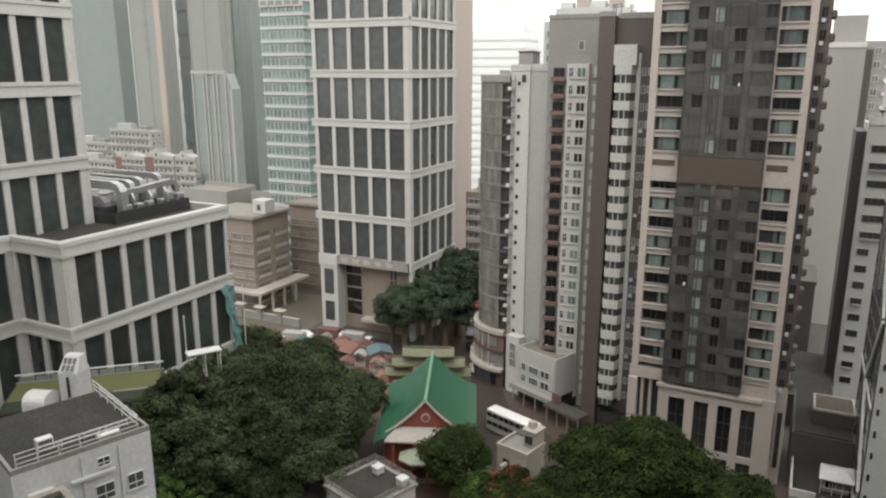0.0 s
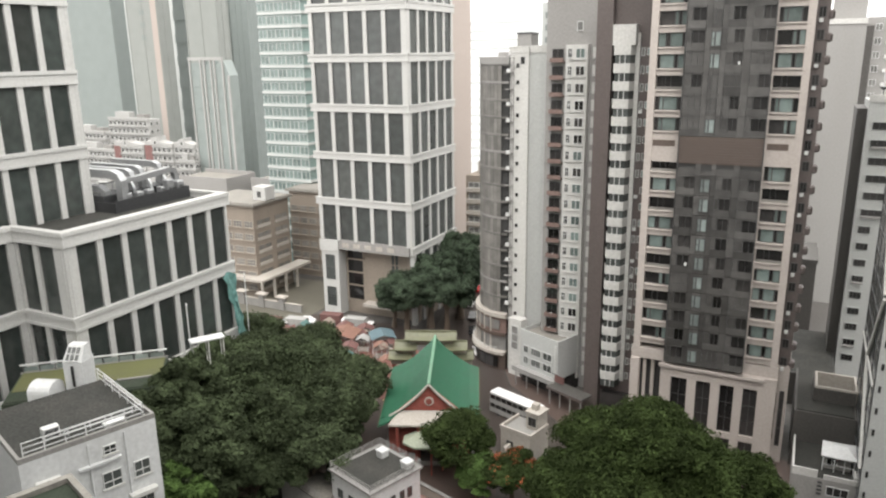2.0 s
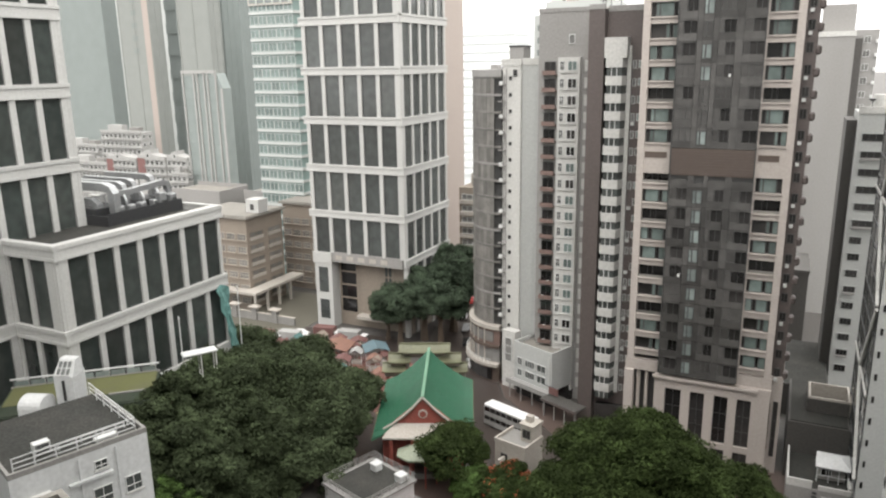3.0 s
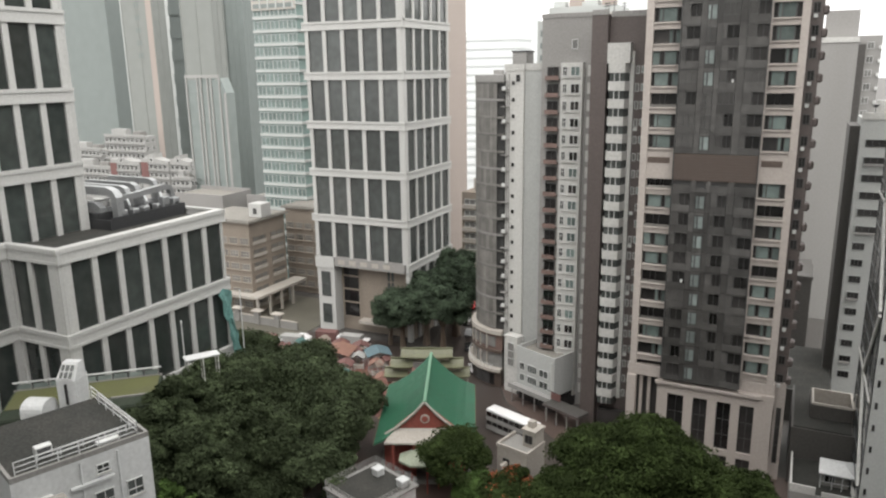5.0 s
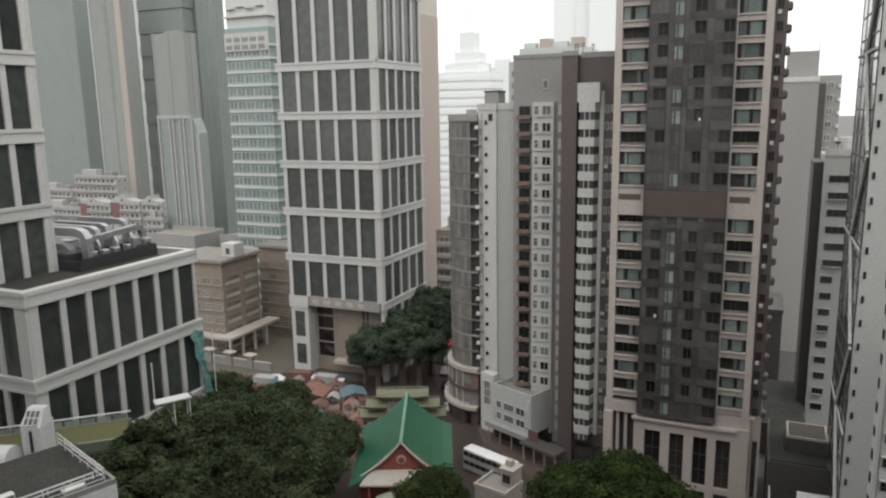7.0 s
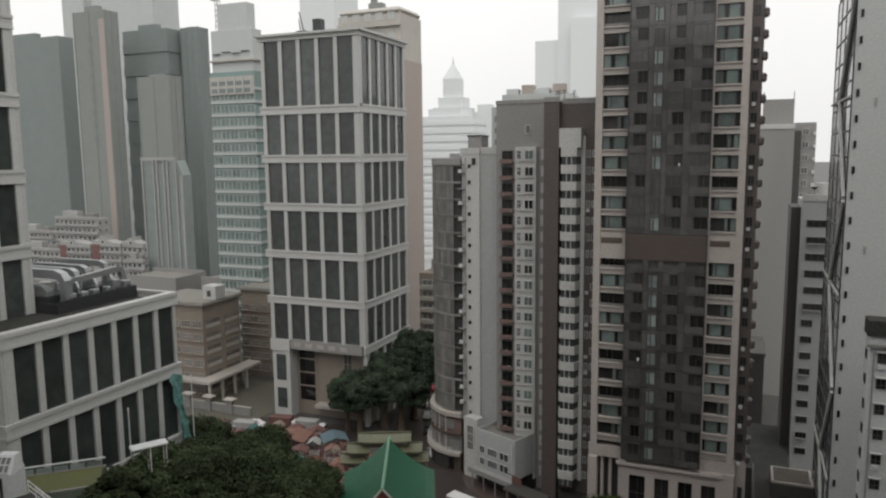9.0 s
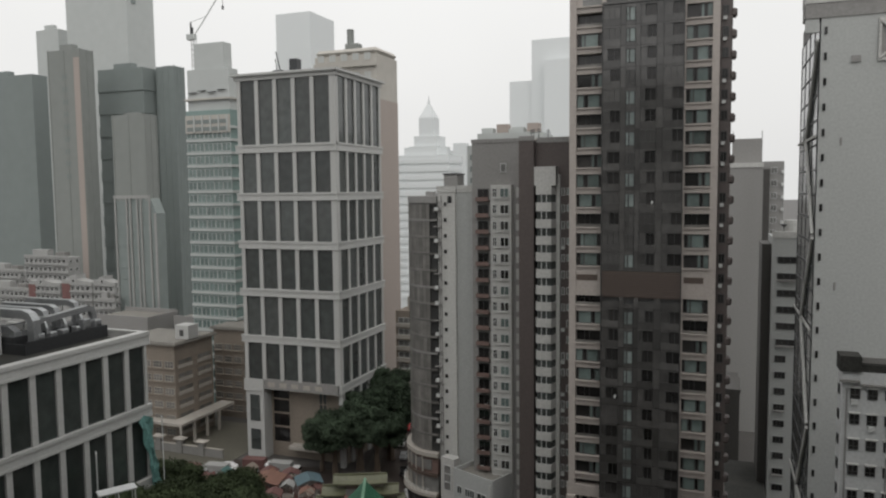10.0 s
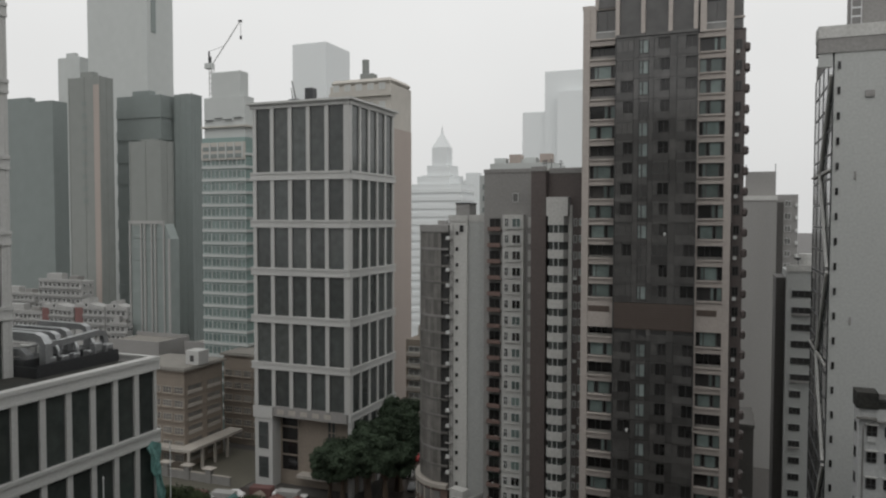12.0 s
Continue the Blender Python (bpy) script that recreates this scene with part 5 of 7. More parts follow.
railing(annex, -8, 0, 2, 0, 4.85, material=GREYWALL)

gatehouse = thing("gate_house", (-38.6, 97.9, 0), -14, "small cream rooftop house with stepped parapets", "house")
solid("wall", gatehouse, 0, 5.6, 0, 5.0, 0, 6.6, CREAM)
put("parapet", boxes("parapet", [(-0.1, 5.7, -0.1, 0.2, 6.6, 7.2), (-0.1, 0.2, 0.2, 5, 6.6, 7.2), (5.4, 5.7, 0.2, 5, 6.6, 7.2)], CREAM), gatehouse)
put("roof", boxes("roof", [(0.2, 5.4, 0.2, 5, 6.604, 6.7)], CONCRETE), gatehouse)
put("upper_wall", boxes("upper_wall", [(3.2, 5.4, 2.4, 5.0, 6.7, 9.4), (3.0, 5.6, 2.2, 5.2, 9.404, 9.7), (3.6, 4.6, 3.2, 4.2, 9.7, 10.7)], CREAM), gatehouse)
Face(gatehouse, "S", 2.4).window(3.6, 5.0, 7.4, 8.8, 0.01, FRAME_DARK, GLASS_DARK, mull=(0.5,), bar=0.06)
Face(gatehouse, "S", 0).window(1.2, 2.4, 3.6, 5.0, 0.01, FRAME_DARK, GLASS_DARK, bar=0.06)
put("stair", boxes("stair", [(1.6 + 0.45 * k, 2.05 + 0.45 * k, -1.6, -0.1, 0, 4.6 - 0.5 * k) for k in range(9)], CREAM), gatehouse)


# ---- temple with green roof ----
temple = thing("temple_hall", (-49.8, 95.1, 0.11), 23.6, "temple hall with a green tiled roof and red gable", "temple")
PROF = [(0.0, 12.9), (1.6, 11.1), (3.2, 9.6), (4.8, 8.35), (6.4, 7.4), (8.0, 6.8)]


def roof_z(x):
    x = abs(x)
    for (a, za), (b, zb) in zip(PROF, PROF[1:]):
        if x <= b:
            return za + (zb - za) * (x - a) / (b - a)
    return PROF[-1][1]


for s, nm in ((-1, "west"), (1, "east")):
    v, f = [], []
    for k, (x, z) in enumerate(PROF):
        y0 = 0.0 if x < 5.2 else -1.2 - 0.35 * (x - 5.2)
        v += [(s * x, y0, z), (s * x, 20.5, z), (s * x, y0, z - 0.3), (s * x, 20.5, z - 0.3)]
    for k in range(len(PROF) - 1):
        a, b = 4 * k, 4 * k + 4
        f += [(a, b, b + 1, a + 1), (a + 2, a + 3, b + 3, b + 2), (a, a + 2, b + 2, b), (a + 1, b + 1, b + 3, a + 3)]
    f += [(b, b + 2, b + 3, b + 1)]
    slope = put("roof_slope", raw_mesh("roof_slope", v, f, GREEN_TILE), temple, label="green tiled roof slope")
    # tile ribs down the slope
    for i in range(33):
        y = 0.25 + 0.62 * i
        key = ("rib", s)
        if key not in MESHES:
            MESHES[key] = pipe_mesh("tile_rib", [(s * x, 0, z + 0.05) for x, z in PROF], 0.11, GREEN_TILE, 5)
        put("tile_rib", MESHES[key], slope, (0, y, 0))
    put("verge", pipe_mesh("verge", [(s * x, -0.12, z + 0.12) for x, z in PROF[:5]], 0.2, CREAM, 6), temple)
    put("back_eave", boxes("back_eave", [(s * 8.0 - 0.15, s * 8.0 + 0.15, -2.0, 20.5, 6.45, 6.75)], OLIVE_TILE), temple)
put("ridge", pipe_mesh("ridge", [(0, -0.2, 13.0), (0, 10, 12.98), (0, 20.5, 13.0)], 0.28, mat("ridge_tile", (0.14, 0.28, 0.19), 0.5), 8), temple, label="pale green ridge")
gv = [(-4.9, 0.35, 8.35), (4.9, 0.35, 8.35), (0, 0.35, 12.5), (-4.9, 0.75, 8.35), (4.9, 0.75, 8.35), (0, 0.75, 12.5)]
put("gable", raw_mesh("gable", gv, [(0, 1, 2), (5, 4, 3), (0, 3, 4, 1), (1, 4, 5, 2), (2, 5, 3, 0)], RED_TILE), temple, label="red gable wall")
ro = put("rosette", tube("rosette", 0.75, 0.75, 0.2, CREAM, 16), temple, (0, 0.3, 10.0))
ro.rotation_euler = (radians(90), 0, 0)
ro2 = put("rosette_heart", tube("rosette_heart", 0.5, 0.5, 0.2, RED_TILE, 16), temple, (0, 0.2, 10.0))
ro2.rotation_euler = (radians(90), 0, 0)
put("skirt_roof", raw_mesh("skirt_roof", [(-5.2, 0.3, 8.3), (5.2, 0.3, 8.3), (6.4, -2.0, 6.9), (-6.4, -2.0, 6.9), (-5.2, 0.3, 8.0), (5.2, 0.3, 8.0), (6.4, -2.0, 6.6), (-6.4, -2.0, 6.6)],
                           [(0, 3, 2, 1), (4, 5, 6, 7), (0, 1, 5, 4), (1, 2, 6, 5), (2, 3, 7, 6), (3, 0, 4, 7)], CREAM), temple, label="pale skirt roof under the gable")
solid("wall", temple, -6.6, 6.6, 0.2, 19.5, 0, 6.7, RED_TILE, "red temple wall")
solid("stone_base", temple, -7.6, 7.6, -2.4, 20.5, 0, 0.8, CONCRETE)
for k in range(4):
    put("column", tube("column", 0.3, 0.28, 5.9, RED_TILE, 10), temple, (-5.1 + 3.4 * k, -1.4, 0.8))
Face(temple, "S", 0.2).slab("door", -1.5, 1.5, 0.8, 4.6, 0, 0.15, TAN_DARK)
for k in range(6):
    Face(temple, "E", 6.6).window(1.2 + 3.1 * k, 2.8 + 3.1 * k, 2.4, 5.2, 0.01, TAN_DARK, GLASS_DARK, mull=(0.5,), bar=0.1)

pav = thing("garden_pavilion", (-49.2, 92.2, 0.11), 23.6, "low octagonal pavilion with a pale roof", "pavilion")
pv_ = [(3.6 * math.cos(radians(22.5 + 45 * k)), 2.9 * math.sin(radians(22.5 + 45 * k)), 5.0) for k in range(8)]
put("roof", raw_mesh("roof", pv_ + [(0.5 * x, 0.5 * y, 5.7) for x, y, z in pv_] + [(x, y, 4.7) for x, y, z in pv_],
                     [(k, (k + 1) % 8, 8 + (k + 1) % 8, 8 + k) for k in range(8)] + [tuple(range(8, 16))] + [(16 + k, 16 + (k + 1) % 8, (k + 1) % 8, k) for k in range(8)] + [tuple(range(23, 15, -1))],
                     mat("pale_green_roof", (0.26, 0.29, 0.22), 0.6)), pav)
for k in range(8):
    put("post", tube("post", 0.14, 0.14, 4.7, RED_TILE, 8), pav, (pv_[k][0] * 0.85, pv_[k][1] * 0.85, 0))

gate = thing("memorial_gate", (-61.8, 119.5, 0.11), 23.6, "three-tiered ceremonial gate with olive tiled roofs", "gate")
for w, z, d, x0 in ((5.0, 10.2, 1.9, 0), (2.2, 8.2, 1.9, -4.9), (2.2, 8.2, 1.9, 4.9), (2.3, 6.2, 1.8, -6.0), (2.3, 6.2, 1.8, 6.0)):
    v = []
    for y, dz in ((-d, 0.0), (-d * 0.5, 0.35), (0, 1.1), (d * 0.5, 0.35), (d, 0.0)):
        v += [(x0 - w, y, z + dz + 0.15), (x0 - w * 0.5, y, z + dz), (x0 + w * 0.5, y, z + dz), (x0 + w, y, z + dz + 0.15)]
    n = len(v)
    v += [(x, y, zz - 0.25) for x, y, zz in v]
    f = [(4 * r + c, 4 * r + c + 1, 4 * r + c + 5, 4 * r + c + 4) for r in range(4) for c in range(3)]
    f += [tuple(n + i for i in reversed(q)) for q in list(f)]
    rim = [0, 1, 2, 3, 7, 11, 15, 19, 18, 17, 16, 12, 8, 4]
    f += [(rim[i], n + rim[i], n + rim[(i + 1) % 14], rim[(i + 1) % 14]) for i in range(14)]
    rf = put("roof", raw_mesh("roof", v, f, OLIVE_TILE), gate, label="olive tiled gate roof")
    put("ridge", boxes("ridge", [(x0 - w, x0 + w, -0.16, 0.16, z + 1.0, z + 1.35)], OLIVE_TILE), rf)
    solid("frieze", gate, x0 - w * 0.85, x0 + w * 0.85, -0.45, 0.45, z - 1.6, z - 0.2, CREAM)
for x in (-7.4, -5.0, -3.5, 3.5, 5.0, 7.4):
    put("pillar", soft_box("pillar", 0.8, 0.8, 8.0 if abs(x) < 4 else (6.0 if abs(x) < 6 else 4.6), RED_TILE), gate, (x, 0, 0))

cross = thing("zebra_crossing", (-66.5, 113.2, 0.11), 24, "painted yellow crossing stripes by the temple", "crossing")
for k in range(7):
    solid("stripe", cross, -2.2, 2.2, 0.9 * k - 3, 0.9 * k - 2.55, 0.003, 0.02, mat("yellow_paint", (0.50, 0.42, 0.20), 0.6))

sheet("pavement_court", [(-52, 66), (-34, 66), (-34.5, 83), (-50, 86)], -0.2, 0.14, mat("pink_court_paving", (0.26, 0.16, 0.14), 0.5, var=0.2, stain=0.3, streak=1, grain=5), "wet pinkish court paving beside the small house", "pavement")

# court wall and red awning before the temple
cw = thing("court_wall", (-43.4, 84.8, 0), -17, "low cream court wall with red paving behind", "wall")
put("wall", boxes("wall", [(-7, 9, -0.2, 0.2, 0, 1.6)], CREAM), cw)
put("coping", boxes("coping", [(-7.1, 9.1, -0.3, 0.3, 1.604, 1.8)], CONCRETE), cw)
awn = thing("awning", (-39.2, 80.6, 0), -20, "bright red fabric awning on poles", "awning")
put("canopy", raw_mesh("canopy", [(-2.4, -1.8, 2.3), (2.4, -1.8, 2.3), (2.4, 1.8, 2.3), (-2.4, 1.8, 2.3), (-2.4, 0, 3.1), (2.4, 0, 3.1)],
                       [(0, 1, 5, 4), (3, 4, 5, 2), (0, 4, 3), (1, 2, 5), (0, 3, 2, 1)], mat("red_fabric", (0.42, 0.03, 0.025), 0.8)), awn)
for x in (-2.2, 2.2):
    for y in (-1.6, 1.6):
        put("pole", tube("pole", 0.05, 0.05, 2.3, RAIL, 6), awn, (x, y, 0))

# ---- market stalls, cars, trucks ----
FABRIC = {c: mat(c + "_canvas", col, 0.8, var=0.15, stain=0.5) for c, col in (("orange", (0.20, 0.105, 0.078)), ("blue", (0.085, 0.135, 0.155)), ("red", (0.135, 0.066, 0.06)),
                                                                            ("teal", (0.06, 0.13, 0.122)), ("white", (0.30, 0.30, 0.29)), ("cream", (0.22, 0.18, 0.15)))}


def stall(x, y, w, d, h, color, rz):
    s = thing("market_stall", (x, y, 0.13), rz, f"market stall under a {color} canvas roof", "stall", "market stalls")
    v = []
    for i, (xx, zz) in enumerate(((-w / 2, h), (-w / 4, h + 0.55), (0, h + 0.9), (w / 4, h + 0.5), (w / 2, h))):
        v += [(xx, -d / 2, zz), (xx, d / 2, zz + 0.1)]
    v += [(a, b, c - 0.1) for a, b, c in v]
    f = [(2 * i, 2 * i + 2, 2 * i + 3, 2 * i + 1) for i in range(4)] + [(10 + 2 * i, 11 + 2 * i, 13 + 2 * i, 12 + 2 * i) for i in range(4)]
    f += [(0, 10, 12, 14, 16, 18, 8, 6, 4, 2), (1, 3, 5, 7, 9, 19, 17, 15, 13, 11), (0, 1, 11, 10), (8, 18, 19, 9)]
    put("canopy", raw_mesh("canopy", v, f, FABRIC[color]), s)
    for sx in (-1, 1):
        for sy in (-1, 1):
            put("pole", tube("pole", 0.05, 0.05, h, RAIL, 6), s, (sx * (w / 2 - 0.15), sy * (d / 2 - 0.15), 0))
    put("counter", soft_box("counter", w * 0.8, d * 0.4, 0.9, CREAM), s, (0, 0, 0))


for row in ((-88.6, 128.5, 7, 6, 3.4, "orange", 12), (-80.2, 131.5, 5.5, 5, 3.2, "blue", 40), (-83.5, 128.6, 3, 2.6, 2.7, "white", 20), (-91.5, 133.5, 4, 3, 2.8, "red", 15),
            (-95.5, 131, 4, 3, 2.8, "red", -8), (-86.5, 134.5, 4, 3, 2.7, "red", 30), (-99.5, 129.5, 4, 3, 2.7, "teal", 12), (-93, 127, 3.4, 3, 2.6, "cream", 5),
            (-78, 127, 3.2, 2.6, 2.6, "orange", 24), (-97, 134.5, 3, 2.5, 2.6, "cream", 0), (-74.5, 117, 3.4, 2.6, 2.6, "cream", 24), (-73, 121, 3, 2.6, 2.6, "orange", 30),
            (-103, 126, 4, 3, 2.7, "red", 10), (-84, 124, 3.6, 3, 2.7, "red", 20), (-89, 121.5, 3.4, 3, 2.7, "teal", 10)):
    stall(*row)

rs_ = random.Random(9)
for k in range(26):
    stall(rs_.uniform(-108, -76), rs_.uniform(117, 134), rs_.uniform(1.8, 3.2), rs_.uniform(1.6, 2.6), rs_.uniform(2.2, 2.8),
          rs_.choice(("red", "red", "cream", "teal", "orange", "white", "blue")), rs_.uniform(-20, 50))

PAINT = {c: mat(c + "_car_paint", col, 0.25, var=0.05, bump=0) for c, col in (("white", (0.7, 0.7, 0.7)), ("silver", (0.4, 0.41, 0.42)), ("black", (0.02, 0.02, 0.022)), ("red", (0.35, 0.03, 0.03)))}
TYRE = mat("tyre", (0.02, 0.02, 0.02), 0.9, bump=0)


def car(x, y, rz, color, z=0.02):
    c = thing("car", (x, y, z), rz, f"parked {color} saloon car on wet asphalt", "car", "parked cars")
    prof = [(-2.2, 0.35), (-2.25, 0.75), (-1.6, 0.95), (-1.0, 1.42), (0.7, 1.45), (1.35, 0.98), (2.1, 0.8), (2.2, 0.35)]
    n = len(prof)
    if ("car", color) not in MESHES:
        v = [(a, -0.85, b) for a, b in prof] + [(a, 0.85, b) for a, b in prof]
        v = [(a, yy * (0.85 if b > 1.2 else 1.0), b) for a, yy, b in v]
        f = [(i, n + i, n + (i + 1) % n, (i + 1) % n) for i in range(n)] + [tuple(range(n)), tuple(range(2 * n - 1, n - 1, -1))]
        MESHES["car", color] = raw_mesh("body", v, f, PAINT[color])
    put("body", MESHES["car", color], c)
    put("glazing", boxes("glazing", [(-1.0, 0.8, -0.83, 0.83, 1.0, 1.36)], GLASS_DARK, ("carglass", 1)), c, (0.0, 0, 0))
    for sx in (-1.35, 1.35):
        for sy in (-0.8, 0.8):
            w = put("wheel", tube("wheel", 0.33, 0.33, 0.2, TYRE, 12), c, (sx, sy + 0.1, 0.33))
            w.rotation_euler = (radians(90), 0, 0)


def truck(x, y, rz, color, z=0.02):
    t = thing("truck", (x, y, z), rz, f"box truck with a {color} body", "truck", "parked trucks")
    put("box", soft_box("box", 5.2, 2.3, 2.5, FABRIC[color], 0.06), t, (-0.8, 0, 0.8))
    put("cab", soft_box("cab", 1.7, 2.1, 1.9, PAINT["white"], 0.25), t, (2.8, 0, 0.6))
    put("windscreen", boxes("windscreen", [(3.5, 3.68, -0.9, 0.9, 1.5, 2.2)], GLASS_DARK, ("wind", 1)), t)
    for sx in (-2.4, 2.6):
        for sy in (-0.95, 0.95):
            w = put("wheel", tube("wheel", 0.45, 0.45, 0.25, TYRE, 12), t, (sx, sy + 0.12, 0.45))
            w.rotation_euler = (radians(90), 0, 0)


for row in ((-118, 134, 5, "white"), (-112.5, 135, 8, "silver"), (-124, 133.6, 4, "white"), (-106, 138.6, 8, "white"), (-70, 158, 108, "silver"), (-74, 166, 106, "white"),
            (-66, 149, 112, "black"), (-81, 186, 104, "silver"), (-77.5, 178, 104, "red"), (-60, 138, 122, "white"), (-100, 142.3, 6, "black"), (-130, 131.5, 5, "silver")):
    car(*row)
bus = thing("double_decker_bus", (-41.6, 113.2, 0.02), -19.3, "white double-decker bus waiting on the wet street", "bus")
put("body", boxes("bus_body", [(-5.4, 5.4, -1.22, 1.22, 0.35, 1.3), (-5.38, 5.3, -1.2, 1.2, 1.3, 2.1), (-5.4, 5.4, -1.22, 1.22, 2.1, 2.9), (-5.38, 5.3, -1.2, 1.2, 2.9, 3.8)], FABRIC["white"]), bus)
put("roof", soft_box("bus_roof", 10.8, 2.44, 0.5, PAINT["white"], 0.2), bus, (0, 0, 3.8))
for z, h in ((1.32, 0.76), (2.95, 0.8)):
    for k in range(8):
        for sy in (-1.2, 1.2):
            put("window", boxes("bus_window", [(-0.58, 0.58, -0.03, 0.03, 0, h)], GLASS_DARK, ("buswin", h)), bus, (-4.6 + 1.3 * k, sy, z))
    put("windscreen", boxes("bus_screen", [(5.28, 5.34, -1.08, 1.08, 0, h + 0.1)], GLASS_DARK, ("busscreen", h)), bus, (0, 0, z - 0.02))
for sx in (-3.4, 3.6):
    for sy in (-1.05, 1.05):
        w = put("wheel", tube("bus_wheel", 0.5, 0.5, 0.28, TYRE, 14), bus, (sx, sy + 0.14, 0.5))
        w.rotation_euler = (radians(90), 0, 0)
for row in ((-104, 133.2, 8, "white"), (-98, 139, 10, "red"), (-110, 131, 6, "red"), (-91, 139, 8, "white")):
    truck(*row, 0.02 if row[1] > 133 else 0.02)

flag = thing("flagpole", (-75.0, 71.2, 0), 0, "tall thin white flagpole before the office block", "flagpole")
put("pole", tube("pole", 0.14, 0.08, 30.5, WHITE_WET, 8), flag)
put("finial", tube("finial", 0.16, 0.02, 0.4, WHITE_WET, 8), flag, (0, 0, 30.5))

net = thing("scaffold_net", (-80.6, 86.6, 0), 0, "torn teal scaffold net hanging off the block's corner", "net")
nv = []
for i in range(12):
    for j in range(5):
        w = 1 - i / 11
        nv.append((0.75 + 0.22 * math.sin(i * 1.3 + 1.7 * j) + 0.5 * w, -2.6 + 0.62 * j * (1 - 0.45 * math.sin(3.1 * w)) + 2.6 * w ** 0.7 + 0.22 * math.sin(2.1 * i + j), 30.9 - 13.5 * w - 0.35 * abs(j - 2)))
nf_ = [(5 * i + j, 5 * i + j + 1, 5 * i + j + 6, 5 * i + j + 5) for i in range(11) for j in range(4)]
nnet = put("sheet", raw_mesh("sheet", nv, nf_, mat("teal_netting", (0.10, 0.22, 0.205), 0.85, var=0.25, stain=0.8)), net)
sol = nnet.modifiers.new("thick", "SOLIDIFY")
sol.thickness = 0.12
put("pole", tube("pole", 0.08, 0.08, 30, RAIL, 6), net, (1.2, 1.6, 0))

for x, y, rz in ((-57, 136, 115), (-64, 152, 105)):
    lp = thing("street_lamp", (x, y, 0.1), rz, "slim grey street lamp with a single arm", "lamp", "street lamps")
    put("post", tube("post", 0.12, 0.07, 8.5, GREYWALL, 8), lp)
    put("arm", pipe_mesh("arm", [(0, 0, 8.4), (0.8, 0, 8.8), (2.0, 0, 8.9)], 0.06, GREYWALL, 6), lp)
    put("lantern", soft_box("lantern", 0.8, 0.3, 0.18, FRAME_PALE), lp, (2.2, 0, 8.8))
for x, y, z, rz in ((-36.6, 122.2, 4.2, 67),):
    sg = thing("shop_sign", (x, y, z), rz, "projecting shop sign board", "sign", "shop signs")
    put("board", soft_box("board", 0.2, 2.2, 1.4, FABRIC["red"]), sg)
    put("bracket", boxes("bracket", [(-0.04, 0.04, -0.1, 2.2, 1.4, 1.5)], STEEL_DARK, ("brk", 1)), sg)



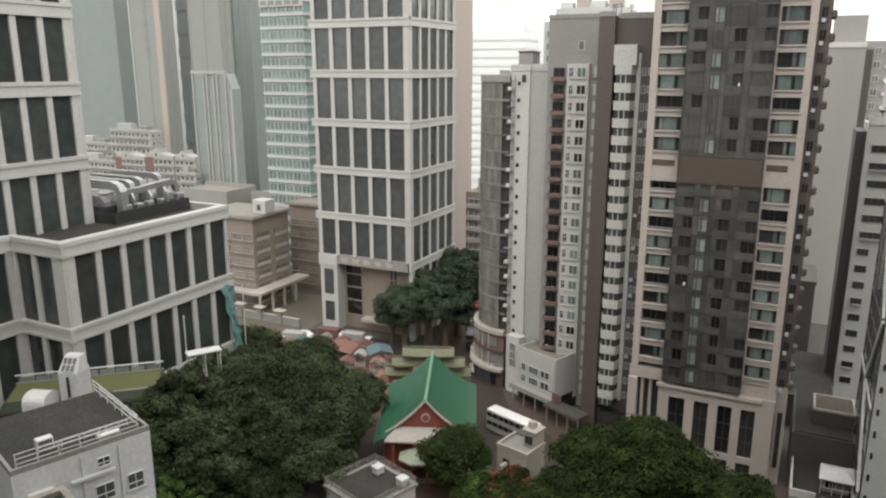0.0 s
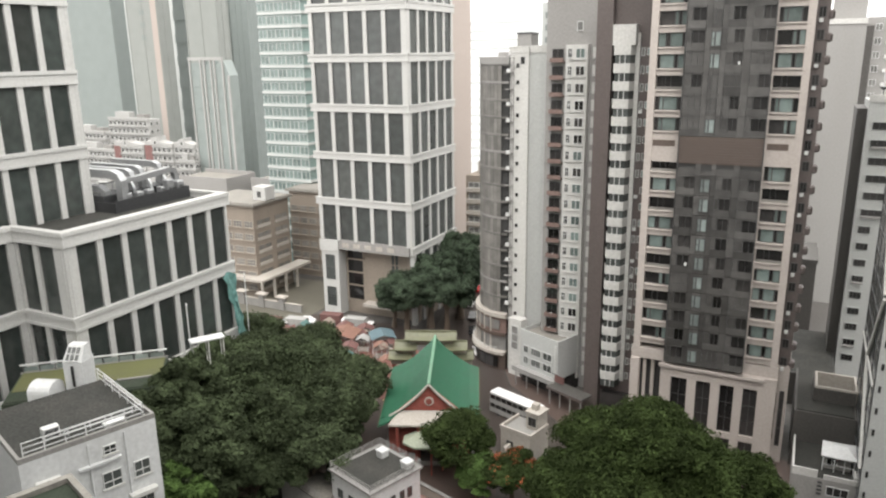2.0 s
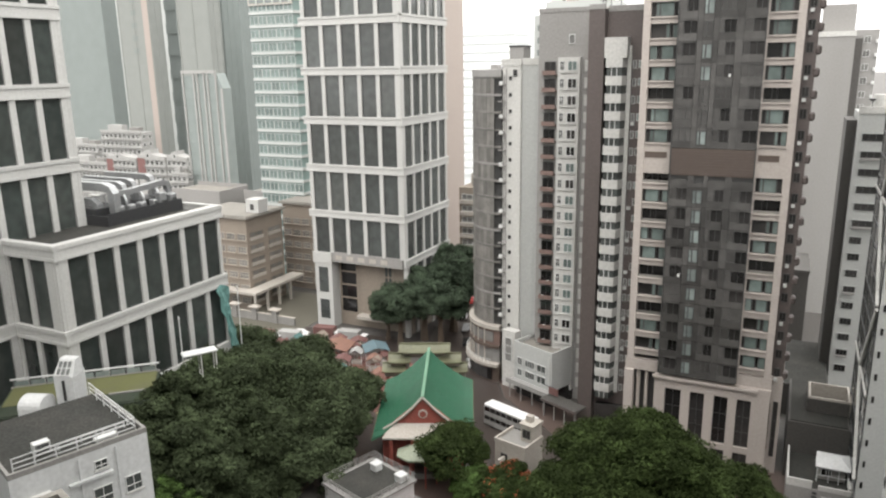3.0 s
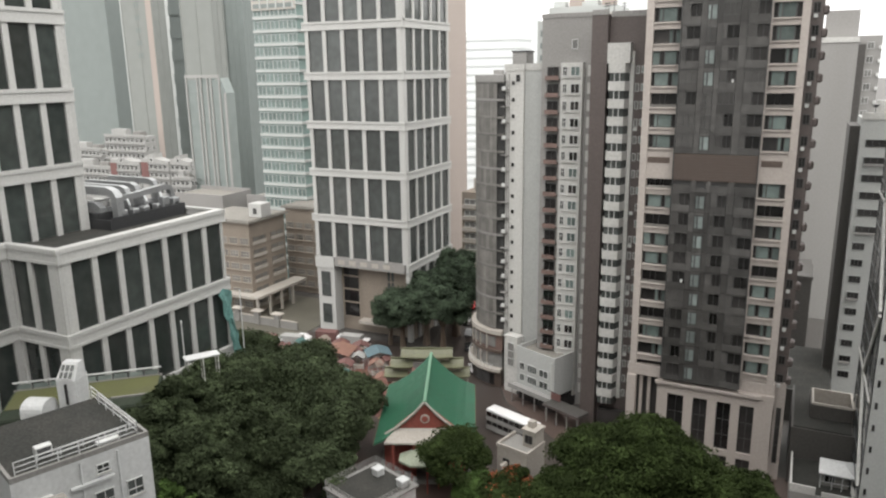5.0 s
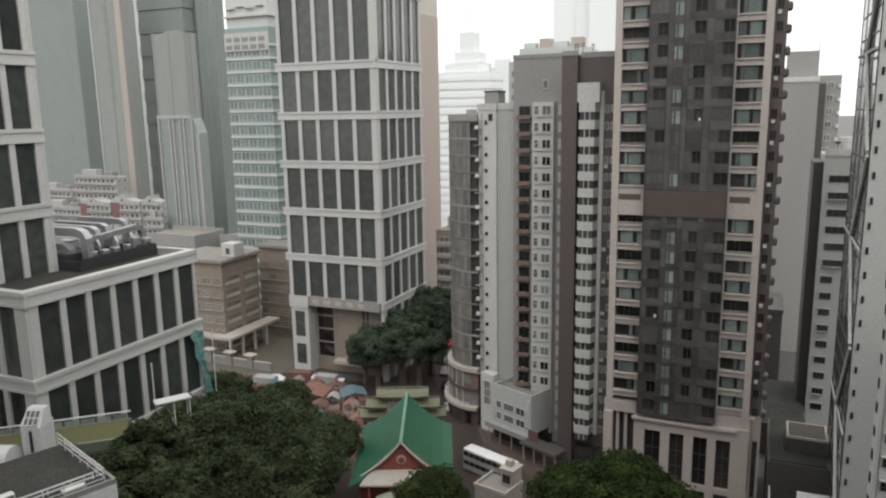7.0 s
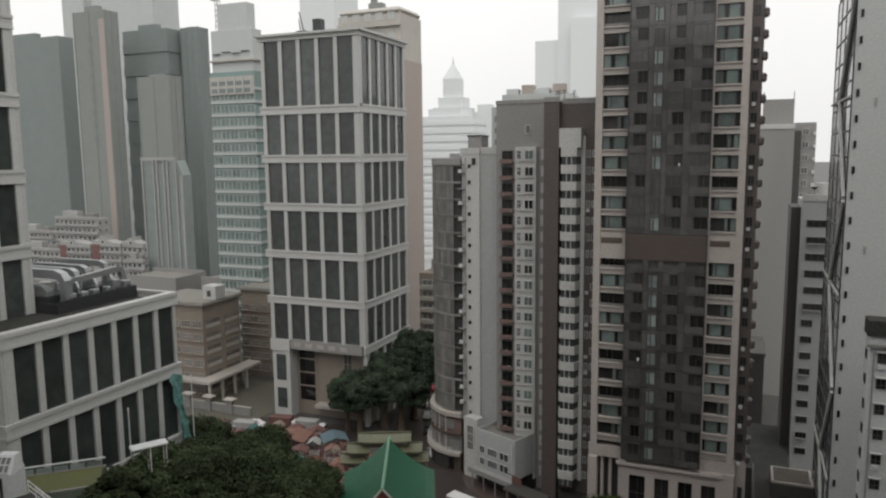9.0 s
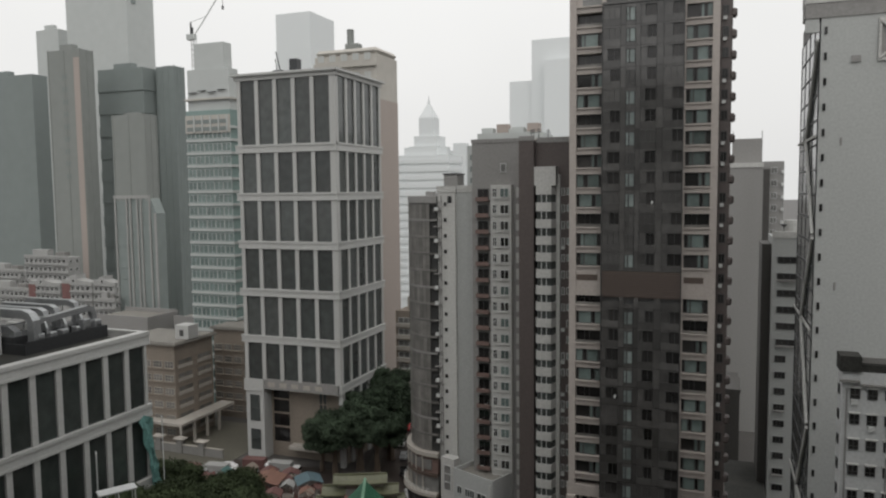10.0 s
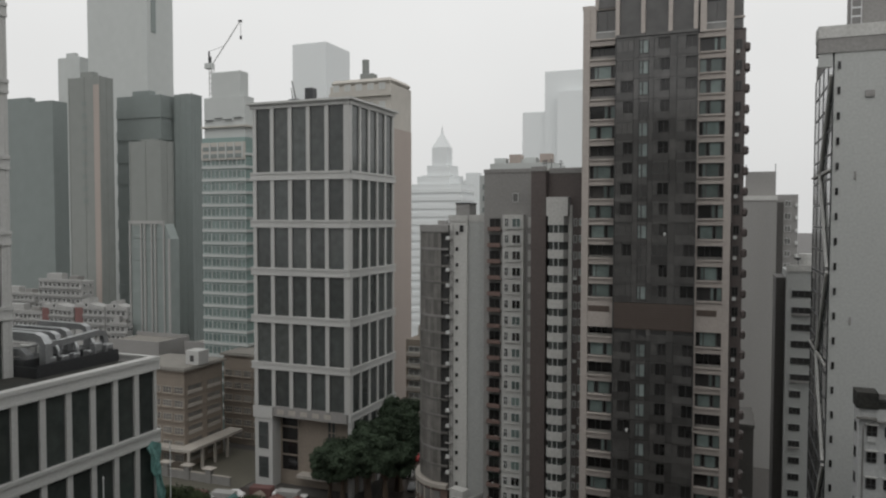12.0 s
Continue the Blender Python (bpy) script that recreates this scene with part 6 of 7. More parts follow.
# ---- trees ----
def tree(x, y, h, r, leaf, seed, label, clumps=90, leaves=150, size=0.55, base=0.0, low=0.35, flowers=None):
    """Trunk, limbs and a crown of many leaf blades gathered in clumps."""
    rg = np.random.default_rng(seed)
    t = thing("tree", (x, y, base), float(rg.uniform(0, 360)), label, "tree", "trees")
    trunk = [(0, 0, 0), (0.1, 0.05, h * 0.15), (0.25, -0.1, h * 0.32), (0.1, 0.15, h * 0.5)]
    tr = 0.045 * h
    v, f, n = [], [], 9
    for i, p in enumerate(trunk):
        rr = tr * (1.35, 1.0, 0.8, 0.5)[i]
        v += [(p[0] + rr * math.cos(6.283 * k / n) * (1 + 0.15 * math.sin(3 * k)), p[1] + rr * math.sin(6.283 * k / n), p[2]) for k in range(n)]
    f = [(i * n + k, i * n + (k + 1) % n, (i + 1) * n + (k + 1) % n, (i + 1) * n + k) for i in range(3) for k in range(n)] + [tuple(range(3 * n, 4 * n))]
    put("trunk", raw_mesh("trunk", v, f, BARK), t)
    # clump centres over a flattened, lobed crown
    lobes = rg.normal(size=(7, 3))
    lobes /= np.linalg.norm(lobes, axis=1)[:, None]
    lobes[:, 2] = np.abs(lobes[:, 2])
    d = rg.normal(size=(clumps, 3))
    d /= np.linalg.norm(d, axis=1)[:, None]
    d[:, 2] = np.where(d[:, 2] < -0.35, -d[:, 2], d[:, 2])
    rad = 0.66 + 0.38 * np.max(np.maximum(d @ lobes.T, 0) ** 6, axis=1) + rg.uniform(-0.14, 0.05, clumps)
    zc, rz_ = h * (low + (1 - low) * 0.42), h * (1 - low) * 0.6
    cc = d * rad[:, None] * np.array([r, r, rz_]) + np.array([0, 0, zc])
    for k in range(7):
        e = cc[rg.integers(clumps)]
        put("limb", pipe_mesh("limb", [(0.1, 0, h * 0.3), tuple(e * np.array([0.45, 0.45, 1]) * np.array([1, 1, 0.8])), tuple(e * 0.93)], tr * 0.28, BARK, 6), t)
    vs, fs = [], []
    N = clumps * leaves
    ci = np.repeat(np.arange(clumps), leaves)
    cs = rg.uniform(0.7, 1.35, clumps)[ci] * r * 0.21
    q = rg.normal(size=(N, 3))
    q /= np.linalg.norm(q, axis=1)[:, None]
    q *= (rg.uniform(0, 1, N) ** 0.35)[:, None]
    c = cc[ci] + q * cs[:, None] * np.array([1.15, 1.15, 0.7])
    nrm = q + rg.normal(size=(N, 3)) * 0.5 + np.array([0, 0, 0.55])
    nrm /= np.linalg.norm(nrm, axis=1)[:, None]
    a = np.cross(nrm, rg.normal(size=(N, 3)))
    a /= np.linalg.norm(a, axis=1)[:, None]
    b = np.cross(nrm, a)
    s = rg.uniform(0.6, 1.25, N)[:, None] * size
    quad = np.stack([c - a * s, c + b * s * 0.5 - nrm * 0.08, c + a * s, c - b * s * 0.5 - nrm * 0.08], 1).reshape(-1, 3)
    me = bpy.data.meshes.new("crown")
    me.from_pydata(quad.tolist(), [], np.arange(4 * N).reshape(-1, 4).tolist())
    me.materials.append(leaf)
    if flowers:
        me.materials.append(flowers)
        pick = rg.uniform(size=clumps) < 0.25
        idx = np.where(pick[ci] & (rg.uniform(size=N) < 0.5), 1, 0).astype(np.int32)
        me.polygons.foreach_set("material_index", idx)
    put("crown", me, t)
    return t


BAN = "broad dark green banyan crown, wet with rain"
for i, (x, y, h, r, lf) in enumerate(((-84, 93, 19.5, 8.0, LEAF_DARK), (-76, 86, 20.5, 8.5, LEAF_DARK), (-68, 91, 17, 8, LEAF_DARK), (-61, 86, 16.5, 7, LEAF_DARK), (-69, 77, 17, 7.5, LEAF_DARK), (-66, 71, 20, 7.0, LEAF_DARK), (-62.6, 60.5, 23, 5.5, LEAF_DARK), (-67.0, 60.4, 27, 4.4, LEAF_DARK), (-66.4, 56.6, 26, 4.6, LEAF_DARK), (-63.2, 58.5, 24, 5.0, LEAF_DARK), (-66.4, 64.8, 26.5, 5.4, LEAF_DARK), (-67.5, 70.5, 25, 5.5, LEAF_DARK), (-75, 78, 23, 6, LEAF_DARK), (-65, 70, 12, 6.0, LEAF_DARK),
                                      (-60, 76, 13, 6.5, LEAF_DARK), (-66, 99, 12.5, 6, LEAF_DARK), (-77, 99, 17.5, 7, LEAF_DARK))):
    tree(x, y, h, r, lf, 20 + i, BAN, clumps=170, leaves=210, size=0.3)
tree(-61.5, 55.5, 19, 3.6, LEAF_LIGHT, 40, "lighter green young tree under the banyans", 90, 160, 0.27)
tree(-72.5, 108, 8.5, 3.6, LEAF_MID, 41, "small green street tree by the stalls", 90, 160, 0.27)
for i, (x, y, h, r) in enumerate(((-19.5, 91, 16.5, 7.5), (-12.5, 89, 19.5, 8), (-5, 88, 16, 7.0), (-14, 81, 14, 7.5), (-22.5, 84, 12.5, 6.0), (-3, 82, 12, 6.0))):
    tree(x, y, h, r, LEAF_MID, 50 + i, "dense green tree crown beside the street", clumps=170, leaves=210, size=0.28)
tree(-41.5, 90.5, 11.5, 5.6, LEAF_MID, 60, "rounded green tree before the temple", 130, 170, 0.26)
tree(-32.5, 87, 9.0, 4.2, LEAF_MID, 61, "low flame tree with orange-red flowers", 100, 150, 0.24, flowers=FLOWER)
tree(-37.5, 86, 8.0, 3.6, LEAF_LIGHT, 62, "light green shrub tree by the court wall", 90, 150, 0.24)
tree(7.0, 93, 8.0, 3.4, LEAF_LIGHT, 63, "light green tree in the alley", 90, 150, 0.24)
# the mist on these trees is only in their leaf colour
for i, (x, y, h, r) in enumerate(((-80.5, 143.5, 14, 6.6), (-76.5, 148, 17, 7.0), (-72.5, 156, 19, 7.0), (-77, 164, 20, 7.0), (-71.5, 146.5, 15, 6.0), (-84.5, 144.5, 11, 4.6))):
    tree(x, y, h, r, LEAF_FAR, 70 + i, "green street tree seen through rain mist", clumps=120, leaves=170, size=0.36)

# ---- the town behind, its mist painted into the wall colours ----
def far_tower(name, x0, x1, y0, y1, z1, material, label, fins=0, fin_m=None, floors=0, step=3.6, band_m=None, top=None):
    t = thing(name, (x0, y0, 0), 0, label, "tower")
    w, d = x1 - x0, y1 - y0
    solid("wall", t, 0, w, 0, d, 0, z1, material)
    s, e = Face(t, "S", 0), Face(t, "E", w)
    for k in range(fins + 1 if fins else 0):
        s.slab("fin", (w - 0.5) * k / fins, (w - 0.5) * k / fins + 0.5, 0, z1 + 0.2, 0, 0.2, fin_m)
        e.slab("fin", (d - 0.5) * k / fins, (d - 0.5) * k / fins + 0.5, 0, z1 + 0.2, 0, 0.2, fin_m)
    for i in range(floors):
        z = z1 - step * (i + 1)
        s.slab("floor_band", 0, w + 0.4, z, z + step * 0.42, 0, 0.45, band_m)
        e.slab("floor_band", 0, d, z, z + step * 0.42, 0, 0.4, band_m)
    solid("roof_room", t, w * 0.3, w * 0.7, d * 0.2, d * 0.6, z1, z1 + (top or 2.5), material)
    return t


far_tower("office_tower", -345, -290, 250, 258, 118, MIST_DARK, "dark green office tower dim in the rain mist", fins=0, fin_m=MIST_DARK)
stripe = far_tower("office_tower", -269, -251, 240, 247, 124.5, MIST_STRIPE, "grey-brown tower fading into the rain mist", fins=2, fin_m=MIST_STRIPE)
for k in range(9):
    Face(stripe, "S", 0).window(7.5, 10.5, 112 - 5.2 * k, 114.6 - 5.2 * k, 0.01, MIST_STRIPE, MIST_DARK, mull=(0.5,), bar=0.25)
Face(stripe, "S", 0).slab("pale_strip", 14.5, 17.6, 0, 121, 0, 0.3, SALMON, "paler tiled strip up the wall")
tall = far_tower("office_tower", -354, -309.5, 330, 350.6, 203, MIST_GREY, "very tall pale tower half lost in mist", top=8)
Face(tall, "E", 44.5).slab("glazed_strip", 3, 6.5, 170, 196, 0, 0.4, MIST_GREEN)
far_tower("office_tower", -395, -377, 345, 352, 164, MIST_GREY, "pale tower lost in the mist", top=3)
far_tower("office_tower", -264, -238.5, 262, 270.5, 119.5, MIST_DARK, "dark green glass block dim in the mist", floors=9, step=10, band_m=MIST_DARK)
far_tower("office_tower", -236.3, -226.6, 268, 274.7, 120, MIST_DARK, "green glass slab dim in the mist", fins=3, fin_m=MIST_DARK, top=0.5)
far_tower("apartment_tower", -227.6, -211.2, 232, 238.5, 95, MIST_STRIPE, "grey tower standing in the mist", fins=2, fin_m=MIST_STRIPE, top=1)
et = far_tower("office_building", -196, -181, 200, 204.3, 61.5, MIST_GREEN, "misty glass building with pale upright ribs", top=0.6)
ef, eg = Face(et, "S", 0), Face(et, "E", 15)
ef.slab("floor_band", -0.6, 14.9, 62.3, 63.4, 0, 0.6, WHITE_FAR)
solid("shoulder", et, 15.003, 17.2, 0, 4.3, 0, 57.2, MIST_GREEN)
put("shoulder_slope", raw_mesh("shoulder_slope", [(15.0, 0, 57.2), (17.2, 0, 57.2), (15.0, 0, 62.3), (15.0, 4.3, 57.2), (17.2, 4.3, 57.2), (15.0, 4.3, 62.3)], [(0, 1, 2), (5, 4, 3), (1, 4, 5, 2), (0, 2, 5, 3)], MIST_GREEN), et)
ef.slab("rib", 16.6, 17.3, 0, 57.2, 0, 0.5, WHITE_FAR)
for k, a in enumerate((0, 5.0, 6.6, 9.6, 11.2, 14.9)):
    ef.slab("rib", a - 0.5, a + 0.1, 0, 62.3, 0, 0.5, WHITE_FAR)
for k in range(15):
    ef.slab("sill_line", 0.2, 14.4, 4 + 3.8 * k, 4.4 + 3.8 * k, 0, 0.15, MIST_GREEN)
# teal glass tower being built, with crane; teal greyed to imitate haze
teal = thing("office_tower", (-148.4, 180, 0), 0, "teal glass tower with white floor bands and unfinished top", "tower")
solid("wall", teal, 0, 15.5, 0, 5.2, 0, 88, mat("teal_curtain_wall", (0.20, 0.28, 0.265), 0.35, var=0.1, stain=0.1, bump=0))
tf, tff = Face(teal, "S", 0), Face(teal, "E", 15.5)
TEAL_GL = glass("pale_teal_glass", (0.155, 0.205, 0.195), 0.25, 0.18)
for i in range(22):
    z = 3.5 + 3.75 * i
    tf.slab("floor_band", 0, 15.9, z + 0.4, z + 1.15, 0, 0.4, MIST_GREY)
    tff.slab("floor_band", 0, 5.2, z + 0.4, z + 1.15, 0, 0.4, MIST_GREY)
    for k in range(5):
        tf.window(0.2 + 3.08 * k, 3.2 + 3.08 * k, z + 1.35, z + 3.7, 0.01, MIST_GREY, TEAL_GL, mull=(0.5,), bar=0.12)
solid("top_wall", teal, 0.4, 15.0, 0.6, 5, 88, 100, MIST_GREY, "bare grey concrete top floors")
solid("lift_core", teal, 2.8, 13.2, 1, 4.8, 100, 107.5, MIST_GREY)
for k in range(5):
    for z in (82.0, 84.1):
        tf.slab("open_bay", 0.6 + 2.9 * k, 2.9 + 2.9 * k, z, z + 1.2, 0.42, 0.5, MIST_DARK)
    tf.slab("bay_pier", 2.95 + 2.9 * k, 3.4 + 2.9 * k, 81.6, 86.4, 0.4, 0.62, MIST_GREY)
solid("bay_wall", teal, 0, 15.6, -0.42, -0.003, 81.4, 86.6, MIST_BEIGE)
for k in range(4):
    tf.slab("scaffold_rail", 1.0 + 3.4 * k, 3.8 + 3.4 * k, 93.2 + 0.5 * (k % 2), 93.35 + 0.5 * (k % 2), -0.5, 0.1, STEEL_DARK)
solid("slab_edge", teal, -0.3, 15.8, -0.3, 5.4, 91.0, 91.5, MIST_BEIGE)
crane = thing("tower_crane", (-146.2, 182, 100), 0, "white tower crane on the unfinished roof", "crane")
put("mast", boxes("mast", [(-0.6, -0.4, -0.6, -0.4, 0, 9), (0.4, 0.6, -0.6, -0.4, 0, 9), (-0.6, -0.4, 0.4, 0.6, 0, 9), (0.4, 0.6, 0.4, 0.6, 0, 9)]
                 + [(-0.6, 0.6, -0.6, 0.6, 1.5 * k, 1.5 * k + 0.2) for k in range(6)], FRAME_PALE), crane)
put("cab", soft_box("cab", 2.6, 1.6, 1.6, MIST_GREY), crane, (-0.8, 0, 9))
put("apex", boxes("apex", [(-1.1, -0.8, -0.2, 0.2, 10.4, 14.2), (-0.5, -0.2, -0.2, 0.2, 10.4, 12.6)], STEEL_DARK), crane)
put("jib", pipe_mesh("jib", [(0, 0, 10), (5.0, 0, 15.8), (10.2, 0, 22.0)], 0.17, FRAME_PALE, 6), crane)
put("jib_head", soft_box("jib_head", 1.2, 0.5, 0.6, STEEL_DARK), crane, (10.4, 0, 21.8))
put("hoist_rope", pipe_mesh("hoist_rope", [(10.6, 0, 17.6), (10.6, 0, 21.8)], 0.07, STEEL_DARK, 5), crane)
put("hook_block", soft_box("hook_block", 0.6, 0.4, 1.0, STEEL_DARK), crane, (10.6, 0, 16.8))
put("stay", pipe_mesh("stay", [(-1, 0, 14.2), (4.6, 0, 15.4)], 0.08, MIST_GREY, 5), crane)

# beige tower behind the grid tower, its colours greyed to imitate haze
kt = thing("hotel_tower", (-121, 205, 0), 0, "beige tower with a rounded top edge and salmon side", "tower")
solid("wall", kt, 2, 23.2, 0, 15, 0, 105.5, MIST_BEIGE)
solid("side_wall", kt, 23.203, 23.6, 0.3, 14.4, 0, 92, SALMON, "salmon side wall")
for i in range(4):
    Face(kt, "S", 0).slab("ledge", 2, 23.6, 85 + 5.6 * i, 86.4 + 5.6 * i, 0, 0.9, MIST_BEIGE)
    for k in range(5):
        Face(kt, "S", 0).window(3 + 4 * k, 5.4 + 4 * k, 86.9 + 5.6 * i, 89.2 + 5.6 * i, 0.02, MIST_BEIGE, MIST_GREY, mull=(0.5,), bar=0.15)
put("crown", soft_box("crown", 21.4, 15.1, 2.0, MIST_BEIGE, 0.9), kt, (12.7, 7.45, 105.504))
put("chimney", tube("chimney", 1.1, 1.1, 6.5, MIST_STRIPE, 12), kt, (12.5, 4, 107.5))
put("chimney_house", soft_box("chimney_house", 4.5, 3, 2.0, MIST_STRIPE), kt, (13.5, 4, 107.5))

orange = thing("apartment_building", (-86, 190, 0), 0, "beige and orange apartment block behind the trees", "building")
solid("wall", orange, 0, 8.2, 0, 16, 0, 30, BEIGE)
solid("side_wall", orange, 8.203, 9.0, 0.4, 16, 0, 34, SALMON)
solid("roof_room", orange, 2, 8, 4, 10, 30, 33.5, CREAM)
for i in range(8):
    Face(orange, "S", 0).window(0.8, 7.4, 3.4 + 3.3 * i, 5.0 + 3.3 * i, 0.01, FRAME_PALE, GLASS_OLD, mull=(0.25, 0.5, 0.75), bar=0.12)
    Face(orange, "S", 0).slab("balcony", 0.4, 7.8, 2.2 + 3.3 * i, 3.3 + 3.3 * i, 0, 0.8, CREAM)

# old white walk-up blocks behind the podium
def old_block(x, y, w, d, z1, red, peak, label):
    b = thing("apartment_building", (x, y, 0), 0, label, "building", "old white blocks")
    solid("wall", b, 0, w, 0, d, 0, z1, WHITE_FAR)
    s, e = Face(b, "S", 0), Face(b, "E", w)
    if peak:
        p = [(w * 0.02, 0), (w * 0.02, 1.4), (w * 0.26, 1.4), (w * 0.27, peak * 0.8), (w * 0.5, peak), (w * 0.51, 1.7), (w * 0.78, 0.9), (w, 0.8), (w, 0)]
        n = len(p)
        v = [(a, -0.1, z1 + c) for a, c in p] + [(a, d * 0.7, z1 + c) for a, c in p]
        f = [tuple(range(n)), tuple(range(2 * n - 1, n - 1, -1))] + [(k, n + k, n + k + 1, k + 1) for k in range(n - 1)] + [(n - 1, 2 * n - 1, n, 0)]
        put("stepped_gable", raw_mesh("stepped_gable", v, f, WHITE_FAR), b, label="white uneven rooftop wall")
        s.window(w * 0.36, w * 0.36 + 1.2, z1 + 0.4, z1 + 1.6, 0.12, FRAME_PALE, GLASS_DARK, bar=0.1)
    else:
        solid("parapet", b, -0.2, w + 0.2, -0.2, 0.2, z1, z1 + 0.7, WHITE_FAR)
        solid("roof_room", b, w * 0.1, w * 0.45, d * 0.3, d * 0.8, z1, z1 + 2.6, WHITE_FAR)
        solid("roof_shed", b, w * 0.6, w * 0.8, d * 0.4, d * 0.9, z1, z1 + 1.7, CONCRETE)
    if red:
        s.slab("red_panel", 0.1, red, z1 - 7, z1 - 0.1, 0, 0.18, RED_OLD, "faded red painted panel")
    a0 = red + 0.5 if red else 0.5
    n = max(2, int((w - a0) / 2.3))
    for i in range(4):
        z = z1 - 3.1 * (i + 1)
        for k in range(n):
            a = a0 + (w - a0 - 0.3) * k / n
            s.window(a, a + 1.5, z + 0.7, z + 2.3, 0.01, FRAME_PALE, GLASS_DARK, mull=(0.5,), bar=0.09)
        s.slab("ledge", red or 0, w + 0.2, z + 0.05, z + 0.35, 0, 0.7, WHITE_FAR)
        s.slab("hood", red or 0, w + 0.1, z + 2.55, z + 2.7, 0, 0.5, WHITE_FAR)
        for k in range(2):
            e.window(d * (k + 0.2) / 2, d * (k + 0.2) / 2 + 1.2, z + 0.7, z + 2.2, 0.01, FRAME_PALE, GLASS_DARK, mull=(0.5,), bar=0.1)


RED_OLD = mat("faded_red_paint", (0.17, 0.085, 0.08), 0.8, var=0.2, stain=0.4)
for row in ((-258.0, 214.5, 22.6, 6, 39.6, 0.0, 0.0, "old white block with long ledges"),
            (-267.0, 205.0, 21.7, 6, 28.0, 0.0, 0.0, "old white walk-up block with dark windows"),
            (-245.2, 205.0, 16.0, 6, 30.2, 3.6, 2.3, "old white block with a red painted panel"),
            (-228.5, 205.0, 14.5, 6, 31.1, 4.1, 3.5, "old white block with red stair panel and uneven roof"),
            (-213.3, 205.0, 10.2, 6, 31.3, 0.0, 3.1, "old white block with a stepped roof wall"),
            (-295.6, 205.0, 23.8, 6, 27.1, 0.0, 0.0, "old white walk-up block"),
            (-286.0, 219.3, 19.1, 6, 33.0, 0.0, 0.0, "old white block with stacked ledges"),
            (-200.6, 194.6, 7.4, 2.5, 27.6, 0, 0, "low cream roof house")):
    old_block(*row)


def flat_roof(x, y, w, d, z, label):
    hb2 = thing("low_building", (x, y, 0), 0, label, "building")
    solid("wall", hb2, 0, w, 0, d, 0, z, GREYWALL)
    solid("roof", hb2, 0.3, w - 0.3, 0.3, d - 0.3, z + 0.004, z + 0.15, ROOF_GREY)
    for spec in ((0, w, 0, 0.3, z, z + 1.1), (w - 0.3, w, 0.303, d, z, z + 1.1), (0, w - 0.303, d - 0.3, d, z, z + 1.4)):
        solid("parapet", hb2, *spec, GREYWALL)
    return hb2


flat_roof(-188, 180, 22, 14, 24.5, "low flat-roofed grey block with parapet walls")
fr = flat_roof(-162, 187, 34, 12, 24.2, "low flat-roofed block with a pale roof wall")
solid("roof_wall", fr, 6, 17, 4, 5, 24.354, 28.4, CREAM)
solid("roof_wall", fr, 17.003, 17.6, 1, 5, 24.354, 28.0, CREAM)

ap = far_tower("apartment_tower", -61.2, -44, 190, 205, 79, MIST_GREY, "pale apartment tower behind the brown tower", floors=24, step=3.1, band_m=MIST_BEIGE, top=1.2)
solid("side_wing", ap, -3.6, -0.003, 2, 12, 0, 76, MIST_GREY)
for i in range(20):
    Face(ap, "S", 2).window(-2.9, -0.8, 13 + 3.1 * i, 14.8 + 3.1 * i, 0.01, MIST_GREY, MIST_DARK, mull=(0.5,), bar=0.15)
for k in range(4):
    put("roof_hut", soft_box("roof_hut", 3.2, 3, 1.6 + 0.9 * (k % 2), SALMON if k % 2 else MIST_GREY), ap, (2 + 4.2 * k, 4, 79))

# backdrop silhouettes, very far, their mist painted as pale colour and glow
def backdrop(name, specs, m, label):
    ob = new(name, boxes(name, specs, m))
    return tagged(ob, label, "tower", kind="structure")


